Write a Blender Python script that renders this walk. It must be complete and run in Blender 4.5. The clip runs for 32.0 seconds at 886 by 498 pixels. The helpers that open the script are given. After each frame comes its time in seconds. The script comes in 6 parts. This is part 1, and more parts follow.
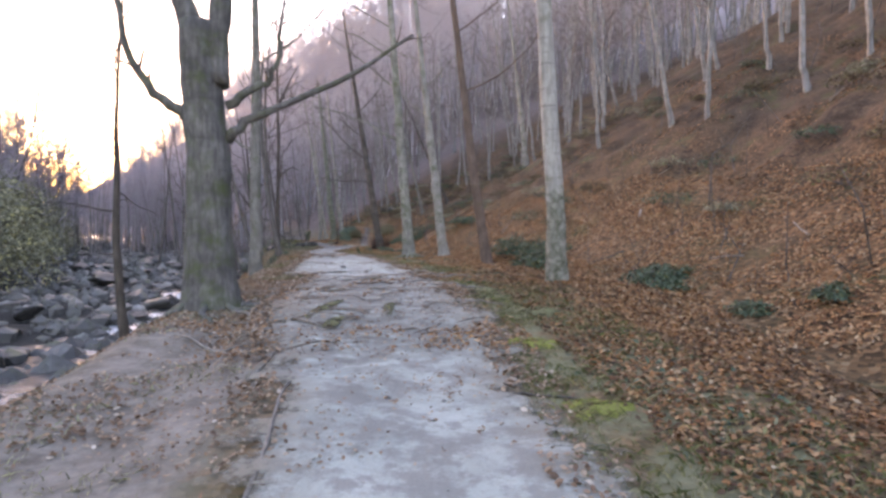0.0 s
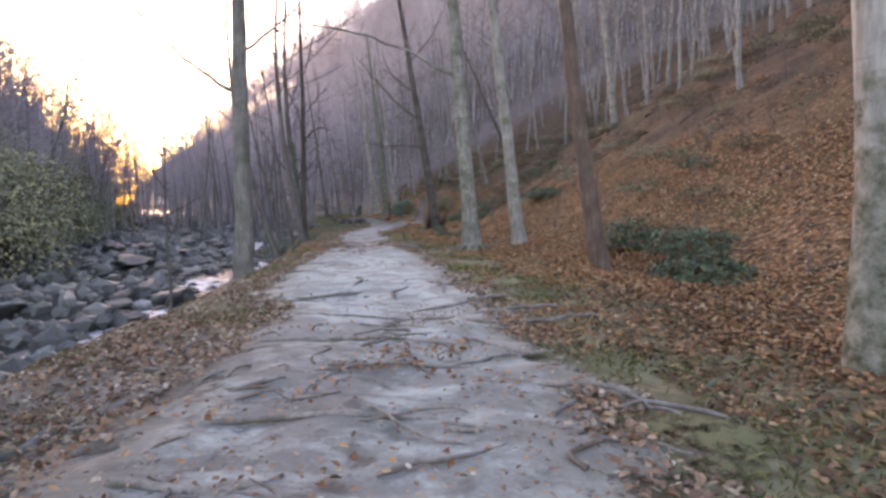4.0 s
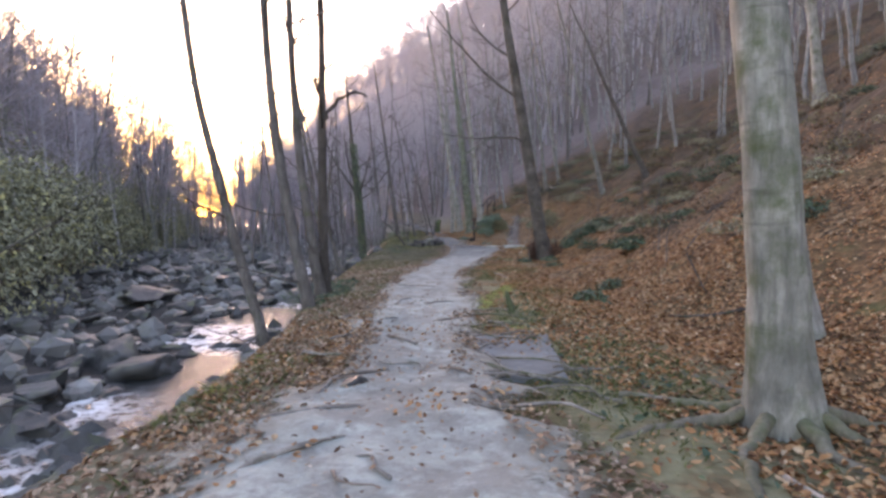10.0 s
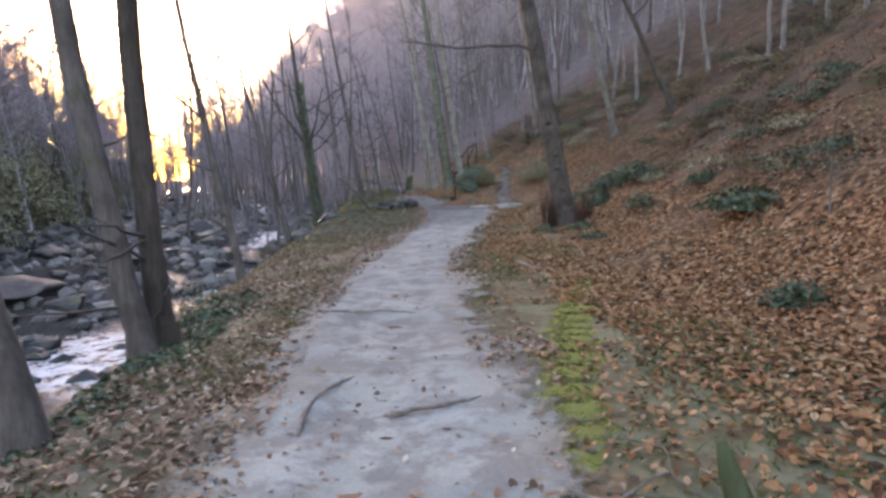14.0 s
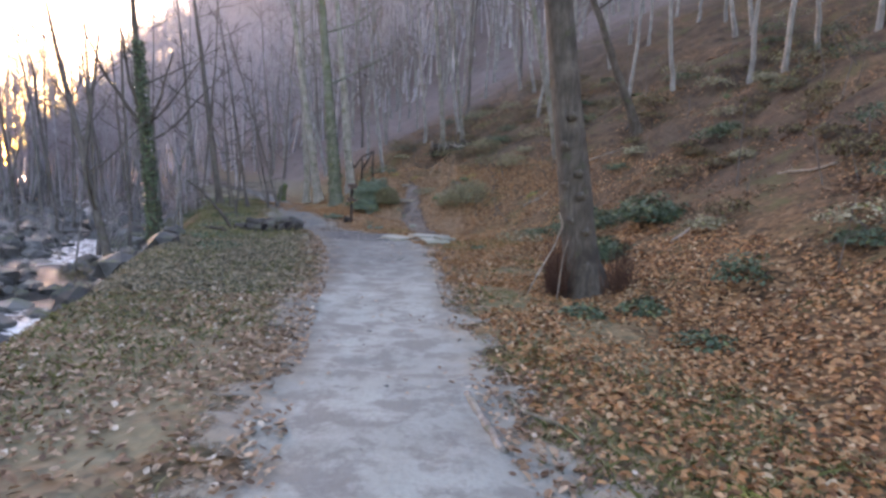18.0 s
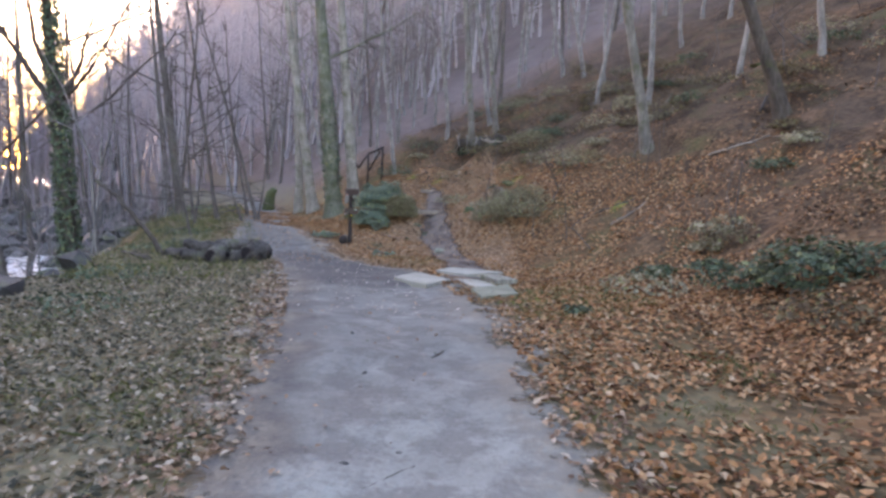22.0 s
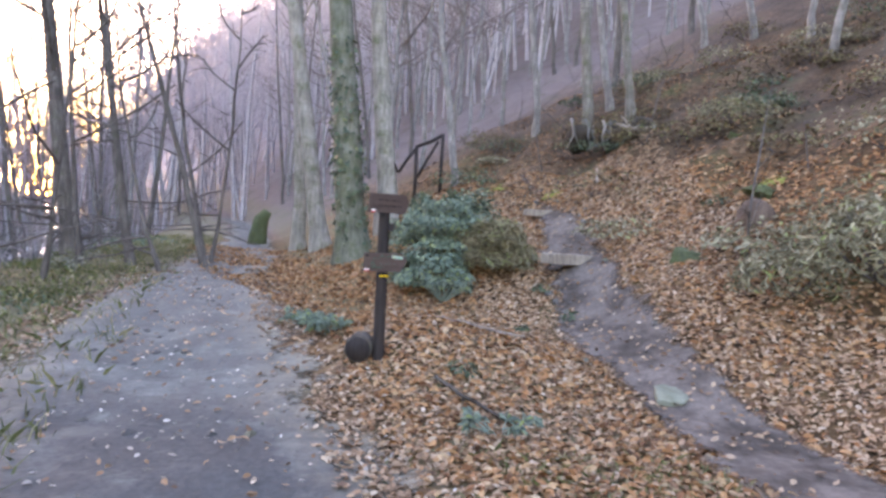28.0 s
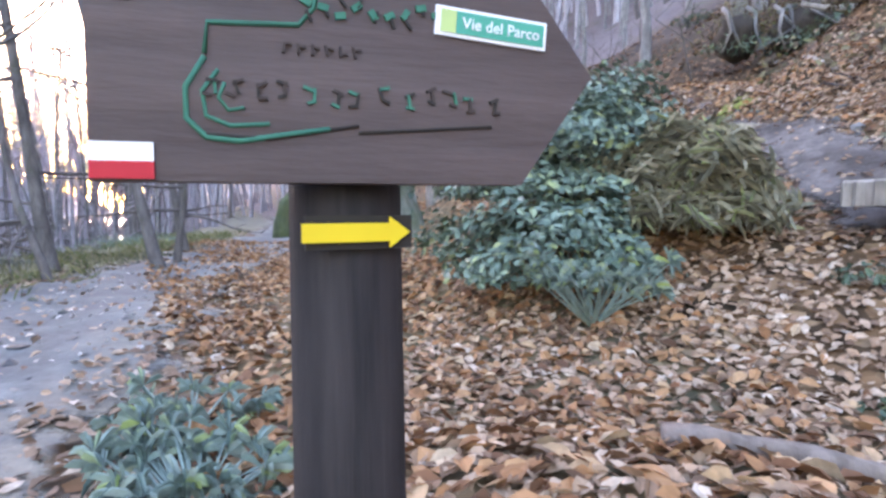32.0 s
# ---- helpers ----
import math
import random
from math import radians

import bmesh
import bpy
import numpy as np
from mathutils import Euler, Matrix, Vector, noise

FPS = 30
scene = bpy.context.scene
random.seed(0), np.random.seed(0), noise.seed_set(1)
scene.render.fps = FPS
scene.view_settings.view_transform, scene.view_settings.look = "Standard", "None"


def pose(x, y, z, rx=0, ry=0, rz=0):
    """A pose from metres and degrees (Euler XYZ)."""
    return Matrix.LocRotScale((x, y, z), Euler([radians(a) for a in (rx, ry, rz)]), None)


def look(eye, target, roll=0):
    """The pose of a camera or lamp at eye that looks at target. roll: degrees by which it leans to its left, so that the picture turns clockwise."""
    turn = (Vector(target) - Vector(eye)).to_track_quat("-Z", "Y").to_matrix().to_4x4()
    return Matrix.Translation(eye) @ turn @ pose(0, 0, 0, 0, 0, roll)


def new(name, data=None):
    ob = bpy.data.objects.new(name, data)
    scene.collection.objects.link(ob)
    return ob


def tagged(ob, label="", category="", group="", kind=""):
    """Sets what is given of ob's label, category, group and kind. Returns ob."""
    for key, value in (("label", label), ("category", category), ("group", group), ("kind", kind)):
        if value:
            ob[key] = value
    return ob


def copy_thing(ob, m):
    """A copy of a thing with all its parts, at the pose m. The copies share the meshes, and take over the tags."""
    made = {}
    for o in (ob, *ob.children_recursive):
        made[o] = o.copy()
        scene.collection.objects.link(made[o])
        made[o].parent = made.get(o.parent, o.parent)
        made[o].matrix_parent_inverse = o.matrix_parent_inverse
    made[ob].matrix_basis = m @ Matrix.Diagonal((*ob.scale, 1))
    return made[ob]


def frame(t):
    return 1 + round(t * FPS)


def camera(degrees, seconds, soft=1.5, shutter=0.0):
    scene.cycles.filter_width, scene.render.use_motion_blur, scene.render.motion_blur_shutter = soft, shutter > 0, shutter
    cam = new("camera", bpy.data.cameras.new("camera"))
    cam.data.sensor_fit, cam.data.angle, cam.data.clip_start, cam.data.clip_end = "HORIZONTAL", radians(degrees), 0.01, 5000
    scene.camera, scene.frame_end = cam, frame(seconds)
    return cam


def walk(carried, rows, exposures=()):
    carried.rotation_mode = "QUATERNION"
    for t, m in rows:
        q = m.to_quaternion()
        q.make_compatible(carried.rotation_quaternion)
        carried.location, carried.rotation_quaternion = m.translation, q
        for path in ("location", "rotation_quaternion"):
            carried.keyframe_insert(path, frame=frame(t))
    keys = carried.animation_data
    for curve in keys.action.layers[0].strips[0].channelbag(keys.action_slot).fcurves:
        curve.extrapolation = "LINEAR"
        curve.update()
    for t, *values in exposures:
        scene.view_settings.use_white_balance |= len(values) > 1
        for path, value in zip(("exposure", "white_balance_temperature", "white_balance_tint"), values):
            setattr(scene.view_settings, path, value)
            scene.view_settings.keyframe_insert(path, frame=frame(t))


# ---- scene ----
# The camera: seconds, place, yaw, pitch, roll.
cam = camera(72.11, 32.0, soft=2.9)
ROWS = [
    (0.0, -0.035, -0.015, 1.631, 0.10, -1.47, -0.02),
    (0.5, -0.043, 0.757, 1.657, -0.71, -2.65, 0.62),
    (1.0, -0.068, 1.587, 1.679, -1.18, -3.78, 1.11),
    (1.5, -0.098, 2.523, 1.651, -1.16, -4.64, 1.74),
    (2.0, -0.140, 3.442, 1.615, -0.49, -5.32, 2.22),
    (2.5, -0.194, 4.264, 1.645, 1.02, -6.05, 2.95),
    (3.0, -0.302, 4.995, 1.689, 3.06, -6.24, 2.28),
    (3.5, -0.366, 5.757, 1.774, 6.05, -4.17, -0.50),
    (5.5, -0.832, 9.699, 2.092, 4.47, -4.63, 0.01),
    (6.0, -0.930, 10.489, 2.150, 4.44, -5.23, 0.39),
    (6.5, -1.104, 11.318, 2.182, 4.54, -5.64, 0.27),
    (7.0, -1.280, 12.105, 2.187, 5.56, -5.73, 0.40),
    (7.5, -1.515, 12.933, 2.172, 7.31, -5.38, 0.23),
    (8.0, -1.732, 13.738, 2.106, 9.87, -4.64, 0.35),
    (8.5, -1.946, 14.490, 2.109, 12.02, -4.00, 0.35),
    (9.0, -2.156, 15.227, 2.125, 12.73, -3.66, 0.22),
    (9.5, -2.327, 16.050, 2.158, 13.28, -3.14, 0.17),
    (10.0, -2.489, 16.856, 2.175, 13.66, -3.07, -0.62),
    (10.5, -2.713, 17.729, 2.220, 13.61, -3.34, -0.89),
    (11.0, -2.959, 18.576, 2.161, 13.37, -4.10, -1.42),
    (11.5, -3.184, 19.550, 2.132, 13.11, -4.98, -1.78),
    (12.0, -3.386, 20.443, 2.108, 12.75, -6.06, -2.22),
    (12.5, -3.597, 21.287, 2.070, 12.21, -6.61, -1.81),
    (13.0, -3.815, 22.095, 2.029, 11.61, -6.92, -2.08),
    (13.5, -4.023, 22.869, 2.022, 11.33, -7.32, -2.31),
    (14.0, -4.220, 23.560, 2.034, 11.18, -7.20, -2.57),
    (14.5, -4.476, 24.264, 2.076, 10.44, -7.16, -2.10),
    (16.5, -6.083, 27.281, 1.981, 3.12, -6.43, 2.59),
    (17.0, -6.254, 28.216, 2.007, 1.52, -5.99, 2.41),
    (17.5, -6.384, 29.150, 2.031, -0.32, -6.04, 2.52),
    (18.0, -6.471, 30.060, 2.051, -1.87, -5.75, 2.53),
    (18.5, -6.571, 30.918, 2.066, -2.89, -5.34, 2.73),
    (19.0, -6.680, 31.713, 2.111, -3.40, -5.53, 2.70),
    (19.5, -6.767, 32.468, 2.124, -3.17, -5.31, 2.87),
    (20.0, -6.804, 33.161, 2.124, -2.08, -5.35, 2.88),
    (20.5, -6.898, 34.098, 2.073, -1.02, -5.03, 2.97),
    (21.0, -6.930, 34.987, 2.053, -0.99, -5.02, 2.96),
    (21.5, -6.952, 35.805, 2.038, -0.92, -5.07, 2.78),
    (22.0, -7.017, 36.693, 2.026, -0.99, -5.15, 2.94),
    (22.5, -7.089, 37.597, 2.013, -0.94, -5.47, 2.91),
    (23.0, -7.174, 38.454, 1.993, -0.88, -5.85, 2.77),
    (23.5, -7.305, 39.260, 1.972, -0.97, -6.16, 2.92),
    (24.0, -7.423, 40.003, 1.972, -0.98, -6.40, 3.25),
    (24.5, -7.512, 40.770, 1.974, -0.67, -6.34, 3.61),
    (25.0, -7.577, 41.590, 1.966, 0.16, -5.86, 3.88),
    (25.5, -7.660, 42.346, 1.982, 1.18, -5.82, 3.81),
    (27.5, -8.259, 45.845, 1.826, 2.49, -3.02, 3.66),
    (28.0, -8.378, 46.631, 1.836, 2.20, -2.42, 3.38),
    (28.5, -8.504, 47.376, 1.831, 1.69, -1.85, 3.27),
    (29.0, -8.662, 48.086, 1.799, 0.83, -1.39, 3.22),
    (29.5, -8.783, 48.735, 1.771, 0.06, -1.74, 3.16),
    (30.0, -8.860, 49.319, 1.745, 0.05, -3.00, 1.50),
    (30.5, -8.909, 49.878, 1.678, 1.07, -3.50, 1.04),
    (31.0, -8.937, 50.344, 1.584, 2.97, -2.80, 0.60),
    (31.5, -8.917, 50.727, 1.474, 5.43, -3.51, 0.60),
    (32.0, -8.884, 50.952, 1.407, 8.48, -3.25, -0.31),
]


def aim(x, y, z, yaw, pitch, roll):
    a, b = radians(yaw), radians(pitch)
    eye = Vector((x, y, z))
    return look(eye, eye + Vector((-math.sin(a) * math.cos(b), math.cos(a) * math.cos(b), math.sin(b))), roll)


walk(cam, [(t, aim(*p)) for t, *p in ROWS], exposures=[(0.0, 3.67, 7600, 41), (7.0, 3.52, 7600, 41), (10.0, 3.67, 7550, 39), (12.0, 3.79, 7550, 39), (14.0, 3.69, 7550, 38), (17.0, 3.73, 7450, 37), (19.0, 3.95, 7350, 37), (21.0, 3.97, 7400, 38), (24.0, 4.15, 7500, 41), (28.0, 4.49, 7450, 40), (30.0, 4.57, 7350, 41), (31.0, 4.82, 7250, 40), (32.0, 4.88, 6850, 39)])

# World and light: a clear evening sky, the sun low behind the trees upstream.
SUN_YAW, SUN_UP = 40.0, 4.0
world = bpy.data.worlds.new("sky")
scene.world = world
world.use_nodes = True
wn = world.node_tree
sky = wn.nodes.new("ShaderNodeTexSky")
sky.sky_type, sky.sun_disc = "NISHITA", False
sky.sun_elevation, sky.sun_rotation = radians(SUN_UP), radians(-SUN_YAW)
sky.air_density, sky.dust_density, sky.ozone_density = 1.0, 1.2, 1.5
wn.links.new(sky.outputs[0], wn.nodes["Background"].inputs[0])
wn.nodes["Background"].inputs[1].default_value = 0.15
sun = new("sun", bpy.data.lights.new("sun", "SUN"))
sun.data.energy, sun.data.angle, sun.data.color = 0.5, radians(20), (1.0, 0.9, 0.78)
a = radians(SUN_YAW)
sun.matrix_world = look((-40, 60, 40), Vector((-40, 60, 40)) - Vector((-math.sin(a), math.cos(a), math.tan(radians(SUN_UP)))))

rng = np.random.default_rng(7)


# ---------------------------------------------------------------- materials
def shade(name, build, rough=0.85, spec=0.3):
    m = bpy.data.materials.new(name)
    m.use_nodes = True
    nt = m.node_tree
    b = nt.nodes["Principled BSDF"]
    b.inputs["Roughness"].default_value = rough
    b.inputs["Specular IOR Level"].default_value = spec
    build(nt, b)
    return m


def node(nt, kind, **sets):
    n = nt.nodes.new("ShaderNode" + kind)
    for k, v in sets.items():
        n.inputs[k.replace("_", " ")].default_value = v
    return n


def coords(nt, space="Object", scale=(1, 1, 1)):
    c = nt.nodes.new("ShaderNodeTexCoord")
    mp = nt.nodes.new("ShaderNodeMapping")
    mp.inputs["Scale"].default_value = scale
    nt.links.new(c.outputs[space], mp.inputs[0])
    return mp.outputs[0]


def noise_tex(nt, v, scale, detail=4.0, rough=0.6):
    n = node(nt, "TexNoise", Scale=scale, Detail=detail, Roughness=rough)
    nt.links.new(v, n.inputs["Vector"])
    return n.outputs["Fac"]


def ramp(nt, fac, stops, step=False):
    r = nt.nodes.new("ShaderNodeValToRGB")
    if step:
        r.color_ramp.interpolation = "CONSTANT"
    e = r.color_ramp.elements
    while len(e) < len(stops):
        e.new(0.5)
    for el, (p, c) in zip(e, stops):
        el.position, el.color = p, (*c, 1) if len(c) == 3 else c
    nt.links.new(fac, r.inputs[0])
    return r.outputs[0]


def grey(v):
    return (v, v, v)


def mix(nt, fac, a, b, how="MIX"):
    m = nt.nodes.new("ShaderNodeMix")
    m.data_type, m.blend_type = "RGBA", how
    for sock, val in ((m.inputs[0], fac), (m.inputs[6], a), (m.inputs[7], b)):
        if hasattr(val, "is_output"):
            nt.links.new(val, sock)
        else:
            sock.default_value = val if isinstance(val, (int, float)) else (*val, 1)
    return m.outputs[2]


def relief(nt, b, height, strength=0.5, dist=0.02):
    n = node(nt, "Bump", Strength=strength, Distance=dist)
    nt.links.new(height, n.inputs["Height"])
    nt.links.new(n.outputs[0], b.inputs["Normal"])


def m_ground(nt, b):
    v = coords(nt)
    cells = node(nt, "TexVoronoi", Scale=13.0, Randomness=1.0)
    nt.links.new(v, cells.inputs["Vector"])
    sep = nt.nodes.new("ShaderNodeSeparateColor")
    nt.links.new(cells.outputs["Color"], sep.inputs[0])
    leaf = ramp(nt, sep.outputs[0], [(0, (0.022, 0.014, 0.009)), (0.3, (0.075, 0.043, 0.023)), (0.55, (0.15, 0.08, 0.04)), (0.8, (0.22, 0.122, 0.062)), (1, (0.3, 0.2, 0.12))])
    big = noise_tex(nt, v, 0.45, 5)
    leaf = mix(nt, ramp(nt, big, [(0.35, grey(0)), (0.7, grey(0.75))]), leaf, (0.11, 0.075, 0.04))
    wide = nt.nodes.new("ShaderNodeVertexColor")
    wide.layer_name = "wide"
    ws = nt.nodes.new("ShaderNodeSeparateColor")
    nt.links.new(wide.outputs[0], ws.inputs[0])
    bare = mix(nt, ramp(nt, noise_tex(nt, v, 1.3, 7, 0.75), [(0.36, grey(0)), (0.62, grey(1))]), (0.022, 0.018, 0.015), (0.095, 0.069, 0.051))
    bf = nt.nodes.new("ShaderNodeMath")
    bf.operation = "MULTIPLY"
    nt.links.new(ws.outputs[0], bf.inputs[0])
    nt.links.new(ramp(nt, noise_tex(nt, coords(nt, "Object", (1, 0.6, 1)), 0.5, 6, 0.7), [(0.3, grey(0.25)), (0.52, grey(1))]), bf.inputs[1])
    leaf = mix(nt, bf.outputs[0], leaf, bare)
    # Ground fades to mauve-grey further off: distance haze put into the base colour.
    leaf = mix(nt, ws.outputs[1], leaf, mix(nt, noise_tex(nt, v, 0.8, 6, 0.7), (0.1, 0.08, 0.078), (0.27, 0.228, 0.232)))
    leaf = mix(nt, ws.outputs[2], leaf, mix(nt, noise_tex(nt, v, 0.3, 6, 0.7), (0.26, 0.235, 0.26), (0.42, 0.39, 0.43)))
    green = mix(nt, noise_tex(nt, v, 6, 4), (0.035, 0.05, 0.02), (0.1, 0.12, 0.045))
    leaf = mix(nt, ramp(nt, noise_tex(nt, v, 0.9, 6, 0.7), [(0.54, grey(0)), (0.68, grey(0.6))]), leaf, green)
    zone = nt.nodes.new("ShaderNodeVertexColor")
    zone.layer_name = "zone"
    zs = nt.nodes.new("ShaderNodeSeparateColor")
    nt.links.new(zone.outputs[0], zs.inputs[0])
    moss = mix(nt, noise_tex(nt, v, 9, 5), (0.1, 0.105, 0.055), (0.25, 0.235, 0.15))
    patch = nt.nodes.new("ShaderNodeMath")
    patch.operation = "MULTIPLY"
    nt.links.new(zs.outputs[0], patch.inputs[0])
    nt.links.new(ramp(nt, noise_tex(nt, v, 2.2, 5, 0.65), [(0.36, grey(0.15)), (0.55, grey(1))]), patch.inputs[1])
    col = mix(nt, patch.outputs[0], leaf, moss)
    stone = mix(nt, noise_tex(nt, v, 5, 6), (0.012, 0.012, 0.012), (0.07, 0.068, 0.064))
    col = mix(nt, zs.outputs[1], col, stone)
    dull = mix(nt, ramp(nt, noise_tex(nt, v, 3.2, 7, 0.7), [(0.35, grey(0)), (0.65, grey(1))]), (0.13, 0.113, 0.098), (0.3, 0.27, 0.24))
    col = mix(nt, zs.outputs[2], col, dull)
    nt.links.new(col, b.inputs["Base Color"])
    relief(nt, b, cells.outputs["Distance"], 0.6, 0.03)


def fray(nt, b, v, rim):
    """Lets a trodden surface thin out in tatters towards its rim."""
    e = nt.nodes.new("ShaderNodeMath")
    e.operation = "MULTIPLY_ADD"
    nt.links.new(noise_tex(nt, v, 3.2, 8, 0.72), e.inputs[0])
    e.inputs[1].default_value = 1.9
    nt.links.new(rim, e.inputs[2])
    cut = nt.nodes.new("ShaderNodeMapRange")
    cut.inputs[1].default_value, cut.inputs[2].default_value = 1.42, 1.72
    cut.inputs[3].default_value, cut.inputs[4].default_value = 1.0, 0.0
    nt.links.new(e.outputs[0], cut.inputs[0])
    nt.links.new(cut.outputs[0], b.inputs["Alpha"])


def m_side(nt, b):
    v = coords(nt)
    n2 = noise_tex(nt, v, 20, 5, 0.7)
    col = mix(nt, ramp(nt, noise_tex(nt, v, 2.4, 6, 0.7), [(0.4, grey(0)), (0.58, grey(1))]), (0.055, 0.045, 0.04), (0.2, 0.17, 0.155))
    col = mix(nt, ramp(nt, n2, [(0.4, grey(0.6)), (0.6, grey(0))]), col, (0.1, 0.085, 0.075))
    nt.links.new(col, b.inputs["Base Color"])
    zone = nt.nodes.new("ShaderNodeVertexColor")
    zone.layer_name = "zone"
    zs = nt.nodes.new("ShaderNodeSeparateColor")
    nt.links.new(zone.outputs[0], zs.inputs[0])
    fray(nt, b, v, zs.outputs[2])
    relief(nt, b, mix(nt, 0.5, n2, noise_tex(nt, v, 6, 6, 0.7)), 0.7, 0.03)


def m_path(nt, b):
    v = coords(nt)
    n1 = noise_tex(nt, v, 1.1, 6, 0.65)
    n2 = noise_tex(nt, v, 22, 5, 0.7)
    col = mix(nt, ramp(nt, n1, [(0.34, grey(0)), (0.62, grey(1))]), (0.298, 0.316, 0.288), (0.425, 0.456, 0.422))
    col = mix(nt, ramp(nt, noise_tex(nt, v, 3.0, 8, 0.7), [(0.46, grey(0)), (0.56, grey(0.7))]), col, (0.2, 0.19, 0.175))
    col = mix(nt, ramp(nt, noise_tex(nt, v, 7, 6, 0.7), [(0.56, grey(0)), (0.7, grey(0.35))]), col, (0.52, 0.525, 0.5))
    col = mix(nt, ramp(nt, n2, [(0.3, grey(0.35)), (0.5, grey(0))]), col, (0.22, 0.2, 0.18))
    zone = nt.nodes.new("ShaderNodeVertexColor")
    zone.layer_name = "zone"
    zs = nt.nodes.new("ShaderNodeSeparateColor")
    nt.links.new(zone.outputs[0], zs.inputs[0])
    damp = mix(nt, n2, (0.033, 0.035, 0.038), (0.12, 0.124, 0.126))
    f = nt.nodes.new("ShaderNodeMath")
    f.operation = "MULTIPLY"
    nt.links.new(zs.outputs[0], f.inputs[0])
    nt.links.new(ramp(nt, noise_tex(nt, v, 2.6, 6, 0.7), [(0.3, grey(0.7)), (0.5, grey(1))]), f.inputs[1])
    col = mix(nt, f.outputs[0], col, damp)
    trod = nt.nodes.new("ShaderNodeMath")
    trod.operation = "MULTIPLY"
    nt.links.new(zs.outputs[1], trod.inputs[0])
    nt.links.new(ramp(nt, noise_tex(nt, coords(nt, "Object", (1, 2.2, 1)), 2.0, 6, 0.7), [(0.4, grey(0.1)), (0.56, grey(0.95))]), trod.inputs[1])
    col = mix(nt, trod.outputs[0], col, mix(nt, n2, (0.115, 0.108, 0.094), (0.265, 0.26, 0.238)))
    hollow = nt.nodes.new("ShaderNodeMath")
    hollow.operation = "MULTIPLY"
    nt.links.new(zs.outputs[1], hollow.inputs[0])
    nt.links.new(ramp(nt, noise_tex(nt, v, 5.5, 7, 0.7), [(0.52, grey(0)), (0.62, grey(0.6))]), hollow.inputs[1])
    col = mix(nt, hollow.outputs[0], col, mix(nt, n2, (0.045, 0.036, 0.032), (0.11, 0.09, 0.08)))
    rim = nt.nodes.new("ShaderNodeMath")
    rim.operation = "MULTIPLY"
    nt.links.new(zs.outputs[2], rim.inputs[0])
    nt.links.new(ramp(nt, noise_tex(nt, v, 3.5, 7, 0.75), [(0.36, grey(0.1)), (0.56, grey(1.6))]), rim.inputs[1])
    soil = mix(nt, noise_tex(nt, v, 7, 5, 0.7), (0.16, 0.138, 0.108), (0.3, 0.268, 0.215))
    nt.links.new(mix(nt, rim.outputs[0], col, soil), b.inputs["Base Color"])
    fray(nt, b, v, zs.outputs[2])
    cells = node(nt, "TexVoronoi", Scale=26.0)
    nt.links.new(v, cells.inputs["Vector"])
    relief(nt, b, mix(nt, 0.6, mix(nt, 0.5, n2, cells.outputs["Distance"]), noise_tex(nt, v, 5, 6, 0.7)), 0.7, 0.04)


def bark(c0, c1, moss=0.0, ring=0.0, fine=1.0, foot=0.0):
    def build(nt, b):
        v = coords(nt)
        rough = noise_tex(nt, coords(nt, "Object", (9 * fine, 9 * fine, 1.6 * fine)), 1.6, 6, 0.7)
        blot = noise_tex(nt, v, 2.4, 5, 0.6)
        col = mix(nt, ramp(nt, blot, [(0.35, grey(0)), (0.65, grey(1))]), c0, c1)
        col = mix(nt, ramp(nt, rough, [(0.38, grey(0.6)), (0.6, grey(0))]), col, tuple(c * 0.45 for c in c0))
        if ring:
            w = noise_tex(nt, coords(nt, "Object", (1.2, 1.2, 9)), 1.3, 4)
            col = mix(nt, ramp(nt, w, [(0.6, grey(0)), (0.72, grey(ring))]), col, (0.06, 0.055, 0.05))
        if moss:
            g = noise_tex(nt, v, 3.2, 5, 0.7)
            col = mix(nt, ramp(nt, g, [(0.62 - 0.3 * moss, grey(0)), (0.78 - 0.2 * moss, grey(0.8))]), col, (0.07, 0.095, 0.035))
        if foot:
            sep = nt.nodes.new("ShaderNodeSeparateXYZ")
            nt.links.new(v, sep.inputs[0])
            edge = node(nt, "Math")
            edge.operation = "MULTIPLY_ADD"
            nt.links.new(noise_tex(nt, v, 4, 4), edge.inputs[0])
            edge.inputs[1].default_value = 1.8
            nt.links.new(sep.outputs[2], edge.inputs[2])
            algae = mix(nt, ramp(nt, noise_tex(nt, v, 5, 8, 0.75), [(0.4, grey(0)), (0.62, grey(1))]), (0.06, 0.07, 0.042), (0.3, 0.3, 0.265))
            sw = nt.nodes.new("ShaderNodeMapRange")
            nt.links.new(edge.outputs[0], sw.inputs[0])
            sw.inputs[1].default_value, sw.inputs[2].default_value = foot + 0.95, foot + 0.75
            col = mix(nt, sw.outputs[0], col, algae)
        nt.links.new(col, b.inputs["Base Color"])
        relief(nt, b, rough, 0.7, 0.02)
    return build


def m_leaf(stops, rough=0.7):
    def build(nt, b):
        g = nt.nodes.new("ShaderNodeNewGeometry")
        col = ramp(nt, g.outputs["Random Per Island"], stops)
        n = noise_tex(nt, coords(nt), 30, 3)
        nt.links.new(mix(nt, ramp(nt, n, [(0.35, grey(0.35)), (0.6, grey(0))]), col, (0.04, 0.03, 0.02)), b.inputs["Base Color"])
        b.inputs["Roughness"].default_value = rough
    return build


